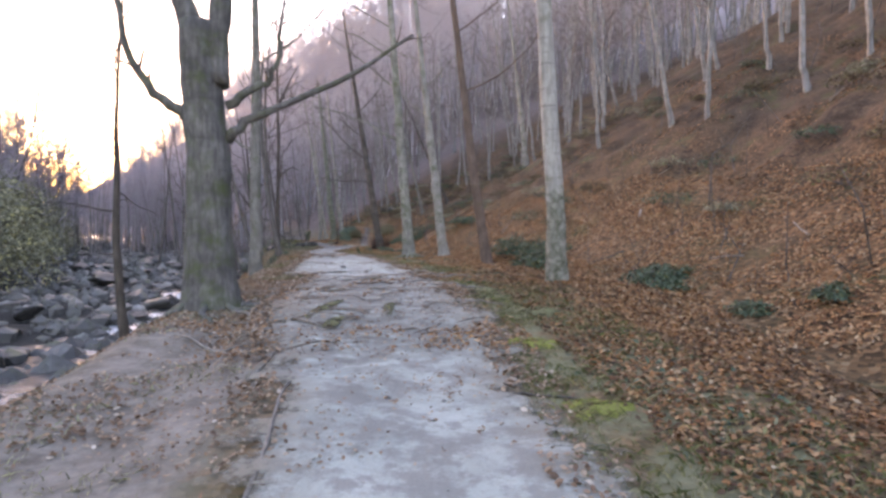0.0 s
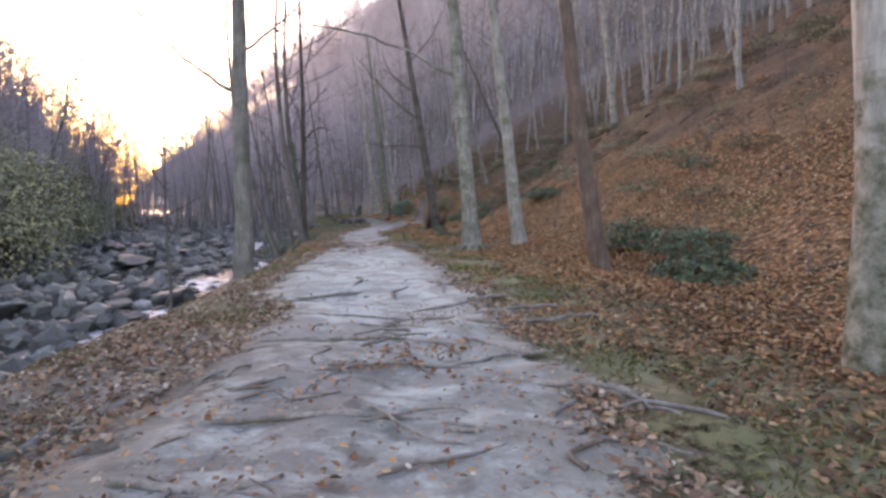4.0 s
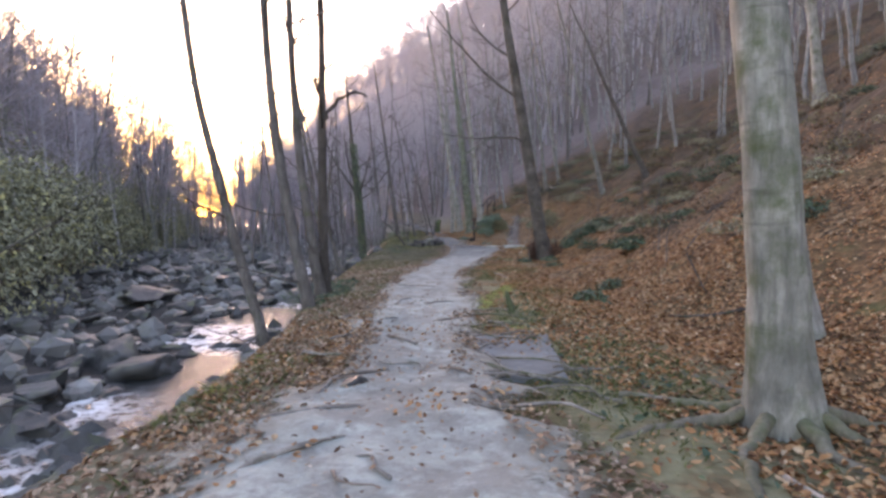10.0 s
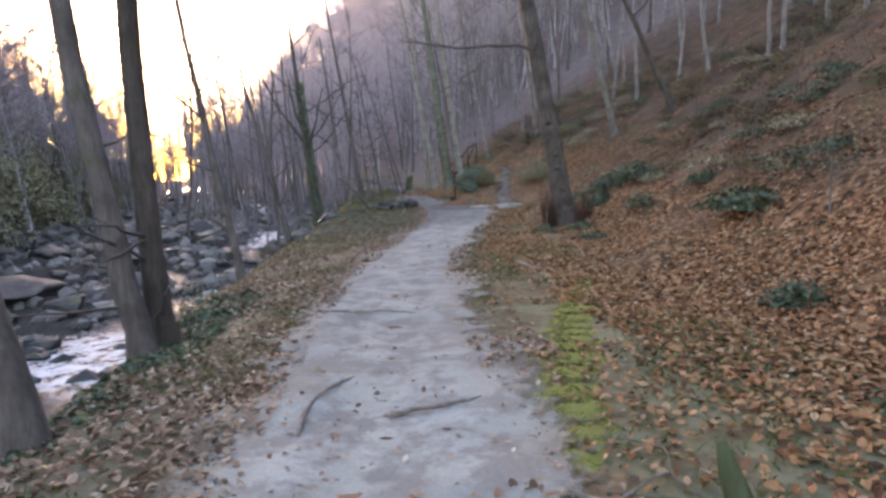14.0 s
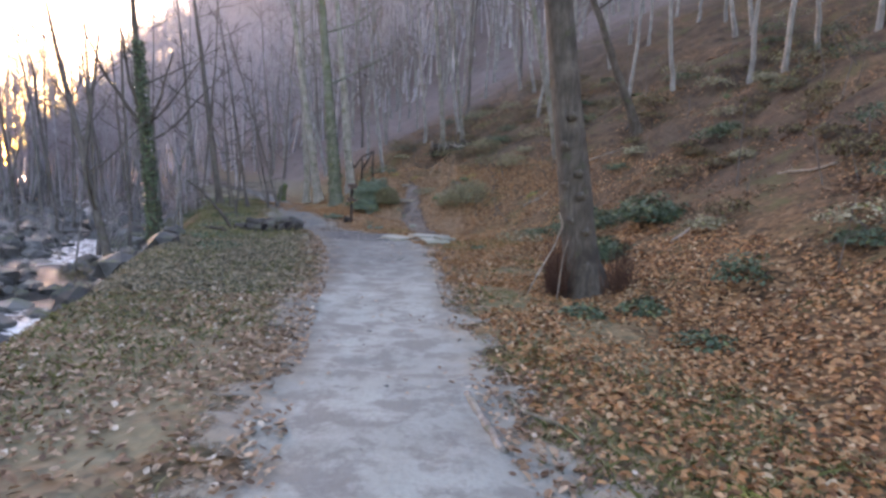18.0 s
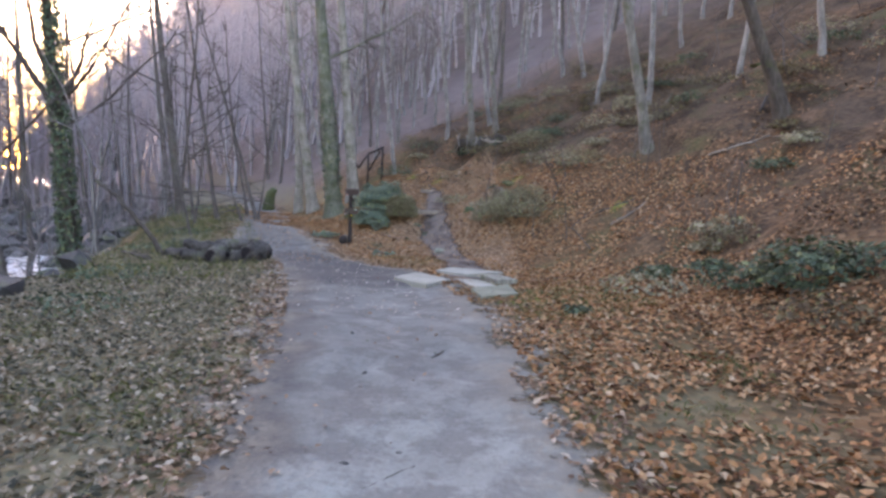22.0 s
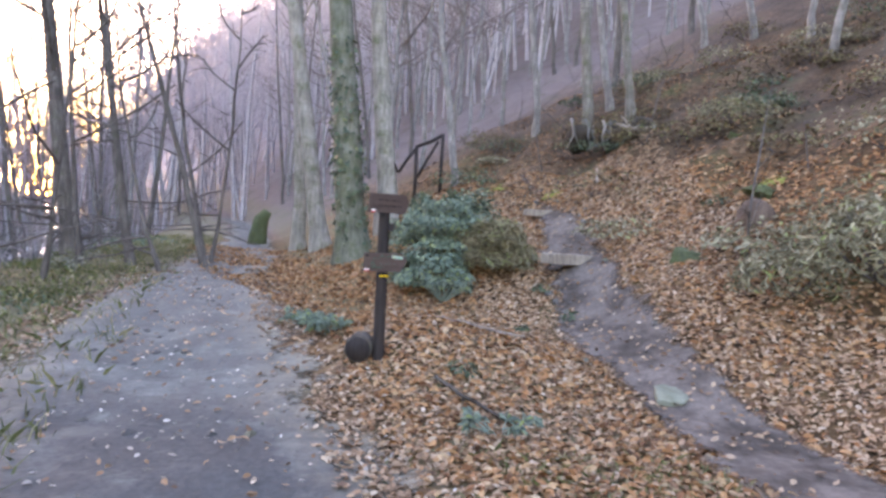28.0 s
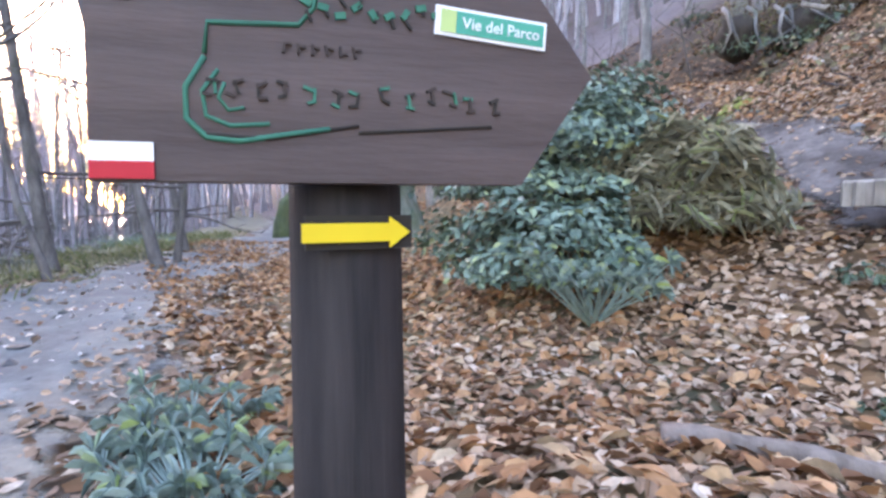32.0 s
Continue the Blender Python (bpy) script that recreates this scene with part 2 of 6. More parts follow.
def m_rock(nt, b):
    v = coords(nt)
    info = nt.nodes.new("ShaderNodeObjectInfo")
    col = mix(nt, ramp(nt, noise_tex(nt, v, 3.5, 7, 0.7), [(0.3, grey(0)), (0.7, grey(1))]), (0.008, 0.008, 0.009), (0.075, 0.077, 0.077))
    col = mix(nt, ramp(nt, info.outputs["Random"], [(0.0, grey(0.0)), (0.6, grey(0.1)), (1.0, grey(0.6))]), col, (0.2, 0.2, 0.19))
    g = nt.nodes.new("ShaderNodeNewGeometry")
    col = mix(nt, 0.75, col, ramp(nt, g.outputs["Random Per Island"], [(0, grey(0.35)), (0.5, grey(0.8)), (0.85, grey(1.2)), (1, grey(2.2))]), "MULTIPLY")
    s = nt.nodes.new("ShaderNodeSeparateXYZ")
    nt.links.new(g.outputs["Normal"], s.inputs[0])
    f = nt.nodes.new("ShaderNodeMath")
    f.operation = "MULTIPLY"
    nt.links.new(ramp(nt, s.outputs[2], [(0.45, grey(0)), (0.85, grey(1))]), f.inputs[0])
    nt.links.new(ramp(nt, noise_tex(nt, v, 1.6, 4, 0.6), [(0.52, grey(0)), (0.66, grey(0.75))]), f.inputs[1])
    nt.links.new(mix(nt, f.outputs[0], col, (0.085, 0.1, 0.035)), b.inputs["Base Color"])
    relief(nt, b, noise_tex(nt, v, 9, 7, 0.7), 0.6, 0.03)


def m_water(nt, b):
    v = coords(nt)
    n = noise_tex(nt, v, 1.7, 5, 0.65)
    zone = nt.nodes.new("ShaderNodeVertexColor")
    zone.layer_name = "zone"
    zs = nt.nodes.new("ShaderNodeSeparateColor")
    nt.links.new(zone.outputs[0], zs.inputs[0])
    f = nt.nodes.new("ShaderNodeMath")
    f.operation = "MULTIPLY"
    nt.links.new(zs.outputs[0], f.inputs[0])
    nt.links.new(ramp(nt, noise_tex(nt, v, 2.3, 6, 0.75), [(0.42, grey(0)), (0.55, grey(1))]), f.inputs[1])
    nt.links.new(mix(nt, f.outputs[0], (0.02, 0.022, 0.022), (0.72, 0.75, 0.78)), b.inputs["Base Color"])
    nt.links.new(ramp(nt, f.outputs[0], [(0, grey(0.16)), (1, grey(0.7))]), b.inputs["Roughness"])
    relief(nt, b, mix(nt, 0.45, n, noise_tex(nt, v, 9, 4)), 1.0, 0.16)


def m_wood(c0, c1, along=(1.5, 14, 14)):
    def build(nt, b):
        v = coords(nt, "Object", along)
        g = noise_tex(nt, v, 2.0, 6, 0.65)
        col = mix(nt, ramp(nt, g, [(0.3, grey(0)), (0.7, grey(1))]), c0, c1)
        col = mix(nt, ramp(nt, noise_tex(nt, coords(nt), 5, 4), [(0.5, grey(0)), (0.75, grey(0.4))]), col, tuple(c * 0.5 for c in c0))
        nt.links.new(col, b.inputs["Base Color"])
        relief(nt, b, g, 0.4, 0.008)
    return build


def m_plain(c, vary=0.25):
    def build(nt, b):
        n = noise_tex(nt, coords(nt), 18, 4)
        nt.links.new(mix(nt, ramp(nt, n, [(0.35, grey(vary)), (0.65, grey(0))]), c, tuple(q * 0.6 for q in c)), b.inputs["Base Color"])
    return build


GROUND = shade("leafy_soil", m_ground, 0.95, 0.15)
SIDE = shade("leafy_brown_dirt", m_side, 0.95, 0.15)
PATH = shade("trodden_dirt", m_path, 0.9, 0.2)
BEECH = shade("beech_bark", bark((0.26, 0.252, 0.228), (0.4, 0.39, 0.358), 0.4, 0.22))
BEECH_MOSSY = shade("mossy_beech_bark", bark((0.17, 0.172, 0.15), (0.4, 0.395, 0.355), 0.5, 0.6))
BEECH_GREEN = shade("green_footed_beech_bark", bark((0.11, 0.125, 0.095), (0.25, 0.26, 0.22), 0.55, 0.4))
# Darker beech bark; on the path-side trunk it carries the shade of backlight.
BEECH_GREY = shade("grey_beech_bark", bark((0.15, 0.145, 0.13), (0.27, 0.265, 0.245), 0.35, 0.35))
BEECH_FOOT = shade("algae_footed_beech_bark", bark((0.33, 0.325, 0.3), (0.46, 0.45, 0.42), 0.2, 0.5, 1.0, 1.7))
BIGBARK = shade("old_beech_bark", bark((0.085, 0.083, 0.08), (0.21, 0.207, 0.2), 0.5, 0.6))
MOSSBARK = shade("moss_wrapped_bark", bark((0.07, 0.09, 0.05), (0.14, 0.16, 0.1), 0.9))
SCARRED = shade("scarred_bark", bark((0.055, 0.047, 0.04), (0.15, 0.132, 0.115), 0.1, 0.3, 1.7))
DARK = shade("dark_bark", bark((0.06, 0.051, 0.045), (0.125, 0.11, 0.097), 0.15, 0, 1.4))
RED = shade("reddish_bark", bark((0.12, 0.085, 0.068), (0.21, 0.15, 0.12), 0.1, 0, 1.4))
ALDER = shade("alder_bark", bark((0.095, 0.086, 0.08), (0.185, 0.17, 0.16), 0.2, 0, 1.2))
SLOPEBARK = shade("slope_beech_bark", bark((0.19, 0.188, 0.186), (0.35, 0.344, 0.338), 0.25, 0.2))
TWIG = shade("twigs", bark((0.17, 0.145, 0.14), (0.26, 0.225, 0.22)))
TWIG_DARK = shade("dark_twigs", bark((0.09, 0.08, 0.075), (0.16, 0.14, 0.13)))
LITTER = shade("fallen_leaves", m_leaf([(0, (0.06, 0.028, 0.014)), (0.2, (0.19, 0.08, 0.034)), (0.5, (0.36, 0.17, 0.072)), (0.75, (0.43, 0.23, 0.108)), (0.94, (0.47, 0.3, 0.165)), (1, (0.53, 0.4, 0.27))]))
LITTER_DULL = shade("dull_brown_leaves", m_leaf([(0, (0.04, 0.024, 0.015)), (0.35, (0.13, 0.068, 0.036)), (0.7, (0.24, 0.13, 0.066)), (1, (0.36, 0.22, 0.12))]))
LITTER_PALE = shade("pale_fallen_leaves", m_leaf([(0, (0.11, 0.065, 0.045)), (0.35, (0.25, 0.15, 0.095)), (0.7, (0.36, 0.24, 0.16)), (0.93, (0.44, 0.33, 0.24)), (1, (0.56, 0.48, 0.4))]))
LITTER_OLIVE = shade("olive_brown_leaves", m_leaf([(0, (0.04, 0.042, 0.03)), (0.35, (0.105, 0.106, 0.07)), (0.6, (0.195, 0.162, 0.108)), (0.85, (0.31, 0.25, 0.18)), (1, (0.44, 0.38, 0.3))]))
LITTER_FLECK = shade("bleached_leaf_bits", m_leaf([(0, (0.25, 0.22, 0.19)), (0.5, (0.42, 0.38, 0.34)), (1, (0.6, 0.57, 0.54))]))
LITTER_TAN = shade("tan_fallen_leaves", m_leaf([(0, (0.14, 0.08, 0.05)), (0.25, (0.27, 0.16, 0.095)), (0.5, (0.38, 0.235, 0.145)), (0.75, (0.46, 0.31, 0.205)), (0.95, (0.5, 0.37, 0.265)), (1, (0.57, 0.46, 0.36))]))
GREEN = shade("ivy_leaves", m_leaf([(0, (0.025, 0.05, 0.03)), (0.5, (0.06, 0.105, 0.06)), (0.85, (0.1, 0.15, 0.09)), (1, (0.22, 0.24, 0.1))], 0.45))
GREYGREEN = shade("grey_green_leaves", m_leaf([(0, (0.12, 0.13, 0.1)), (0.5, (0.22, 0.232, 0.185)), (0.9, (0.3, 0.305, 0.235)), (1, (0.38, 0.35, 0.13))], 0.6))
# Pale yellowish greens: the haze over the far bank is mixed into them.
EVERGREEN = shade("evergreen_leaves", m_leaf([(0, (0.14, 0.145, 0.09)), (0.45, (0.27, 0.275, 0.185)), (0.8, (0.37, 0.36, 0.23)), (1, (0.46, 0.42, 0.16))], 0.6))
BLADE = shade("grass_blades", m_leaf([(0, (0.06, 0.08, 0.025)), (0.5, (0.13, 0.15, 0.05)), (0.8, (0.24, 0.22, 0.1)), (1, (0.34, 0.3, 0.18))]))
def m_moss(c0, c1):
    def build(nt, b):
        v = coords(nt)
        col = mix(nt, noise_tex(nt, v, 7, 6, 0.7), c0, c1)
        nt.links.new(mix(nt, ramp(nt, noise_tex(nt, v, 20, 4, 0.7), [(0.5, grey(0)), (0.66, grey(0.7))]), col, (0.2, 0.15, 0.09)), b.inputs["Base Color"])
        cut = nt.nodes.new("ShaderNodeMapRange")
        cut.inputs[1].default_value, cut.inputs[2].default_value = 0.43, 0.54
        nt.links.new(noise_tex(nt, v, 6, 8, 0.75), cut.inputs[0])
        nt.links.new(cut.outputs[0], b.inputs["Alpha"])
        relief(nt, b, noise_tex(nt, v, 40, 5, 0.7), 0.8, 0.02)
    return build


MOSS = shade("bright_moss", m_moss((0.13, 0.145, 0.035), (0.27, 0.3, 0.075)), 0.95, 0.1)
MOSS_DULL = shade("trodden_moss", m_moss((0.1, 0.1, 0.055), (0.19, 0.195, 0.1)), 0.95, 0.1)
HELLEBORE = shade("hellebore_leaves", m_leaf([(0, (0.1, 0.16, 0.135)), (0.5, (0.21, 0.3, 0.26)), (0.8, (0.3, 0.39, 0.34)), (1, (0.32, 0.42, 0.13))], 0.45))
MOSSROOT = shade("mossy_root", bark((0.12, 0.105, 0.08), (0.25, 0.225, 0.175), 0.55))
# Near black, so that the root plate's lumps read as a shaded undercut.
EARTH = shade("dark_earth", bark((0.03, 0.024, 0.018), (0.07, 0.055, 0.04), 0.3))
ROCK = shade("stream_rock", m_rock, 0.55, 0.5)
def m_slab(c0, c1):
    def build(nt, b):
        v = coords(nt)
        n = noise_tex(nt, v, 12, 6, 0.7)
        col = mix(nt, ramp(nt, noise_tex(nt, v, 2.2, 5, 0.6), [(0.35, grey(0)), (0.65, grey(1))]), c0, c1)
        nt.links.new(mix(nt, ramp(nt, n, [(0.3, grey(0.4)), (0.5, grey(0))]), col, tuple(c * 0.6 for c in c0)), b.inputs["Base Color"])
        relief(nt, b, n, 0.3, 0.01)
    return build


DARKSTONE = shade("slate_stone", m_slab((0.1, 0.11, 0.113), (0.185, 0.2, 0.205)))
SLAB = shade("pale_slab_stone", m_slab((0.255, 0.26, 0.225), (0.35, 0.355, 0.315)), 0.9, 0.2)
SLAB_MOSSY = shade("green_grey_slab_stone", m_slab((0.15, 0.165, 0.125), (0.24, 0.255, 0.205)), 0.9, 0.2)
WATER = shade("stream_water", m_water, 0.07, 0.5)
ROOT = shade("worn_root", bark((0.17, 0.148, 0.13), (0.34, 0.31, 0.28), 0.2))
STICK = shade("weathered_stick", bark((0.24, 0.205, 0.17), (0.4, 0.355, 0.305)))
POSTWOOD = shade("dark_stained_post", m_wood((0.014, 0.012, 0.013), (0.045, 0.037, 0.036), (22, 22, 1.4)), 0.75)
SIGNWOOD = shade("brown_signboard", m_wood((0.056, 0.038, 0.034), (0.104, 0.073, 0.065)), 0.6)
WHITE = shade("white_paint", m_plain((0.8, 0.8, 0.78), 0.15), 0.6)
REDP = shade("red_paint", m_plain((0.5, 0.02, 0.03), 0.2), 0.6)
YELLOW = shade("yellow_plastic", m_plain((0.72, 0.52, 0.02), 0.1), 0.45)
GREENP = shade("faded_green_paint", m_plain((0.03, 0.17, 0.11), 0.7), 0.8)
LIME = shade("yellow_green_plate", m_plain((0.42, 0.55, 0.2), 0.3), 0.4)
TEAL = shade("green_plate", m_plain((0.03, 0.32, 0.22), 0.2), 0.4)
DARKP = shade("dark_carving", m_plain((0.03, 0.025, 0.02), 0.2), 0.8)


# ---------------------------------------------------------------- mesh helpers
class Build:
    """Collects vertices and faces for one mesh."""

    def __init__(self):
        self.v, self.f, self.n = [], [], 0

    def add(self, verts, faces):
        self.v.append(np.asarray(verts, float).reshape(-1, 3))
        self.f += [tuple(i + self.n for i in q) for q in faces]
        self.n += len(self.v[-1])

    def tube(self, pts, radii, sides=8, wob=0.0, cap=True):
        pts = np.asarray(pts, float)
        n = len(pts)
        tan = np.gradient(pts, axis=0)
        tan /= np.linalg.norm(tan, axis=1, keepdims=True) + 1e-9
        ref = np.array([0.31, 0.95, 0.05]) if abs(tan[0][2]) > 0.7 else np.array([0.05, 0.1, 1.0])
        u = np.cross(tan, ref)
        u /= np.linalg.norm(u, axis=1, keepdims=True) + 1e-9
        w = np.cross(tan, u)
        ang = np.linspace(0, 2 * np.pi, sides, endpoint=False)
        rad = np.asarray(radii, float)[:, None] * (1 + (wob * rng.normal(size=(n, sides)) if wob else 0))
        ring = pts[:, None] + rad[..., None] * (np.cos(ang)[None, :, None] * u[:, None] + np.sin(ang)[None, :, None] * w[:, None])
        faces = []
        for i in range(n - 1):
            for j in range(sides):
                k = (j + 1) % sides
                faces.append((i * sides + j, i * sides + k, (i + 1) * sides + k, (i + 1) * sides + j))
        if cap:
            faces.append(tuple((n - 1) * sides + j for j in range(sides)))
            faces.append(tuple(range(sides - 1, -1, -1)))
        self.add(ring, faces)

    def box(self, lo, hi):
        x0, y0, z0 = lo
        x1, y1, z1 = hi
        self.add([(x0, y0, z0), (x1, y0, z0), (x1, y1, z0), (x0, y1, z0), (x0, y0, z1), (x1, y0, z1), (x1, y1, z1), (x0, y1, z1)],
                 [(0, 3, 2, 1), (4, 5, 6, 7), (0, 1, 5, 4), (1, 2, 6, 5), (2, 3, 7, 6), (3, 0, 4, 7)])

    def mesh(self, name, material, smooth=True):
        me = bpy.data.meshes.new(name)
        if self.v:
            me.from_pydata(np.concatenate(self.v).tolist(), [], self.f)
        me.polygons.foreach_set("use_smooth", [smooth] * len(me.polygons))
        me.materials.append(material)
        me.update()
        return me


def soup(name, verts, per, faces_per, material, smooth=False):
    """One mesh of many alike small pieces: verts (n, per, 3), faces of one piece."""
    n = len(verts)
    me = bpy.data.meshes.new(name)
    fp = np.asarray(faces_per)
    loops = (fp[None] + np.arange(n)[:, None, None] * per).reshape(-1)
    me.vertices.add(n * per)
    me.vertices.foreach_set("co", np.asarray(verts, np.float32).reshape(-1))
    nf = n * len(fp)
    me.loops.add(len(loops))
    me.loops.foreach_set("vertex_index", loops.astype(np.int32))
    me.polygons.add(nf)
    me.polygons.foreach_set("loop_start", (np.arange(nf) * fp.shape[1]).astype(np.int32))
    me.polygons.foreach_set("use_smooth", [smooth] * nf)
    me.materials.append(material)
    me.update(calc_edges=True)
    return me


def part(name, b, material, parent, label="", smooth=True):
    me = b.mesh(name, material, smooth) if isinstance(b, Build) else b
    ob = new(name, me)
    ob.parent = parent
    if label:
        tagged(ob, label)
    return ob


def thing(name, place, label, category, group="", kind="", data=None):
    ob = new(name, data)
    ob.location = place
    return tagged(ob, label, category, group, kind)


# ---------------------------------------------------------------- the lie of the land
def vnoise(x, y, scale, seed=0):
    x, y = np.asarray(x, float) / scale, np.asarray(y, float) / scale
    xi, yi = np.floor(x).astype(np.int64), np.floor(y).astype(np.int64)
    fx, fy = x - xi, y - yi
    fx, fy = fx * fx * (3 - 2 * fx), fy * fy * (3 - 2 * fy)

    def h(a, b):
        k = (a * 374761393 + b * 668265263 + seed * 974711) & 0x7FFFFFFF
        k = ((k ^ (k >> 13)) * 1274126177) & 0x7FFFFFFF
        return ((k ^ (k >> 16)) & 0xFFFF) / 32767.5 - 1
    top = h(xi, yi) * (1 - fx) + h(xi + 1, yi) * fx
    bot = h(xi, yi + 1) * (1 - fx) + h(xi + 1, yi + 1) * fx
    return top * (1 - fy) + bot * fy


GRID = np.arange(-60, 700, 0.25)


def profile(pairs, soft=1.2):
    p = np.array(pairs)
    raw = np.interp(GRID, p[:, 0], p[:, 1])
    k = np.exp(-0.5 * (np.arange(-16, 17) * 0.25 / soft) ** 2)
    smooth = np.convolve(np.pad(raw, 16, mode="edge"), k / k.sum(), mode="valid")
    return lambda y: np.interp(y, GRID, smooth)


centre = profile([(-60, .5), (0, -.1), (6, -.45), (10, -.95), (13, -1.55), (16.5, -2.45), (20, -3.35), (24, -4.45), (28, -5.75), (31, -6.35), (36, -6.8), (41, -7.3), (46, -8.3), (50, -9.6), (56, -12), (64, -14.5), (75, -18.6), (90, -26), (110, -37), (140, -56), (180, -84), (700, -450)])
level = profile([(-60, -.5), (0, .05), (3.2, .18), (6.5, .36), (8.6, .62), (13, .68), (19.5, .77), (26, .70), (32, .65), (39, .58), (44, .60), (48, .57), (51, .49), (52.5, .74), (58, .85), (70, 1.0), (160, 2.5), (700, 8)], 0.6)
slope_from = profile([(-60, 6.2), (18, 6.1), (25, 5.5), (29, 4.9), (33, 4.3), (38, 3.9), (44, 4.5), (50, 4.2), (54, 3.4), (58, 1.8), (64, 1.2), (700, 1.5)])
slope_rate = profile([(-60, .6), (14, .6), (24, .66), (40, .64), (48, .6), (52, .62), (54.5, .46), (57, .44), (60, .5), (66, .54), (80, .6), (700, .6)])
ditch = profile([(-60, .5), (4, .7), (10, 1), (30, 1), (36, .4), (44, .2), (700, 0)])
bank_edge = profile([(-60, -2.6), (8, -2.9), (14, -2.6), (20, -1.95), (24, -1.75), (30, -2.1), (34, -2.6), (40, -3.6), (46, -4.2), (52, -3.4), (60, -2.8), (700, -3)])
bank_run = profile([(-60, 3.6), (10, 3.4), (19, 2.6), (23, 1.8), (28, 1.9), (34, 3.2), (42, 4.4), (52, 4), (60, 4), (700, 5)])
bed = profile([(-60, -2.9), (0, -2.35), (26, -2.15), (50, -1.85), (70, -1.55), (160, .3), (700, 6)])
far_bank = profile([(-60, 21), (30, 21.5), (50, 25), (65, 30), (100, 33), (700, 40)])


def soft_up(d, k=0.6):
    return 0.5 * (d + np.sqrt(d * d + k * k))


def step01(t):
    t = np.clip(t, 0, 1)
    return t * t * (3 - 2 * t)


stream_line = profile([(-60, -9), (15, -9), (22, -7.6), (27, -6.9), (32, -8), (36, -9.4), (41, -8), (50, -8.2), (60, -10), (100, -14), (700, -20)])


def channel(y):
    return stream_line(y) + 0.5 * np.sin(np.asarray(y) / 2.3)


def height(x, y):
    x, y = np.asarray(x, float), np.asarray(y, float)
    off = x - centre(y)
    base = level(y)
    s0 = slope_from(y)
    d = off - s0
    up = slope_rate(y) * soft_up(d) + 0.14 * soft_up(off - 10, 2)
    up = 42 * (1 - np.exp(-np.maximum(up, 0) / 42))
    z = base + np.where(off > 0.6, up * step01((off - 0.6) / 0.8), 0)
    z = z - 0.26 * ditch(y) * np.exp(-((off - s0 + 1.3) / 0.9) ** 2)
    e = bank_edge(y)
    t = step01((e - off) / bank_run(y))
    z = z * (1 - t) + bed(y) * t
    z = z - 0.08 * step01((-off - 1.1) / 1.2) * (1 - t)
    ch = np.exp(-((off - channel(y)) / 1.9) ** 2)
    z = z - 0.42 * ch * t
    z = z + 22 * step01((off + 12) / 50) * step01((y - 82) / 75)
    far = 0.5 * soft_up(-off - far_bank(y), 1.5)
    z = z + 40 * (1 - np.exp(-far / 40))
    # mound that carries the guide post, and the ivy mound behind it
    z = z + 0.26 * np.exp(-(((x + 8.6) / 1.1) ** 2 + ((y - 51.95) / 0.6) ** 2))
    z = z + 0.5 * np.exp(-(((x + 8.5) / 0.85) ** 2 + ((y - 55.2) / 1.0) ** 2)) + 0.55 * np.exp(-(((x + 9.0) / 1.2) ** 2 + ((y - 58.4) / 1.5) ** 2))
    z = z + 0.018 * vnoise(x, y, 0.45, 1)  + 0.035 * vnoise(x, y, 1.1, 2)
    rough = step01((np.abs(off + 0.2) - 1.6) / 2.5)
    upper = step01((off - s0 - 2.5) / 3.0)
    z = z + rough * ((0.10 + 0.1 * upper) * vnoise(x, y, 0.9, 3) + (0.16 + 0.24 * upper) * vnoise(x, y, 2.6, 4) + 0.5 * step01((np.abs(off) - 9) / 12) * vnoise(x, y, 7, 5))
    z = z + t * (0.14 * vnoise(x, y, 1.3, 6) + 0.16 * vnoise(x, y, 3.1, 8))
    return z


def hz(x, y):
    return float(height(np.array([x]), np.array([y]))[0])


def sheet(name, xs, ys, zs, material, zone=None, wide=None):
    """A grid mesh from 2D arrays."""
    r, c = xs.shape
    idx = np.arange(r * c).reshape(r, c)
    quads = np.stack([idx[:-1, :-1], idx[:-1, 1:], idx[1:, 1:], idx[1:, :-1]], -1).reshape(-1, 4)
    me = bpy.data.meshes.new(name)
    me.vertices.add(r * c)
    me.vertices.foreach_set("co", np.stack([xs, ys, zs], -1).astype(np.float32).reshape(-1))
    me.loops.add(len(quads) * 4)
    me.loops.foreach_set("vertex_index", quads.reshape(-1).astype(np.int32))
    me.polygons.add(len(quads))
    me.polygons.foreach_set("loop_start", (np.arange(len(quads)) * 4).astype(np.int32))
    me.polygons.foreach_set("use_smooth", [True] * len(quads))
    me.update(calc_edges=True)
    if wide is not None:
        at = me.color_attributes.new("wide", "FLOAT_COLOR", "POINT")
        at.data.foreach_set("color", np.concatenate([wide.reshape(-1, 3), np.ones((r * c, 1))], 1).astype(np.float32).reshape(-1))
    if zone is not None:
        at = me.color_attributes.new("zone", "FLOAT_COLOR", "POINT")
        at.data.foreach_set("color", np.concatenate([zone.reshape(-1, 3), np.ones((r * c, 1))], 1).astype(np.float32).reshape(-1))
    me.materials.append(material)
    return me


offs = np.concatenate([-np.geomspace(330, 30, 26), np.arange(-29, -9, 0.6), np.arange(-9, 9, 0.16), np.arange(9, 24, 0.6), np.geomspace(24, 330, 34)])
ys = np.concatenate([np.arange(-45, -4, 1.5), np.arange(-4, 66, 0.2), np.arange(66, 110, 0.8), np.geomspace(110, 640, 40)])
O, Y = np.meshgrid(offs, ys)
X = centre(Y) + O
Z = height(X, Y)
e_ = bank_edge(Y)
zone = np.zeros((*O.shape, 3))
verge_r = step01((O - 0.7) / 0.5) * (1 - step01((O - 2.3) / 1.0))
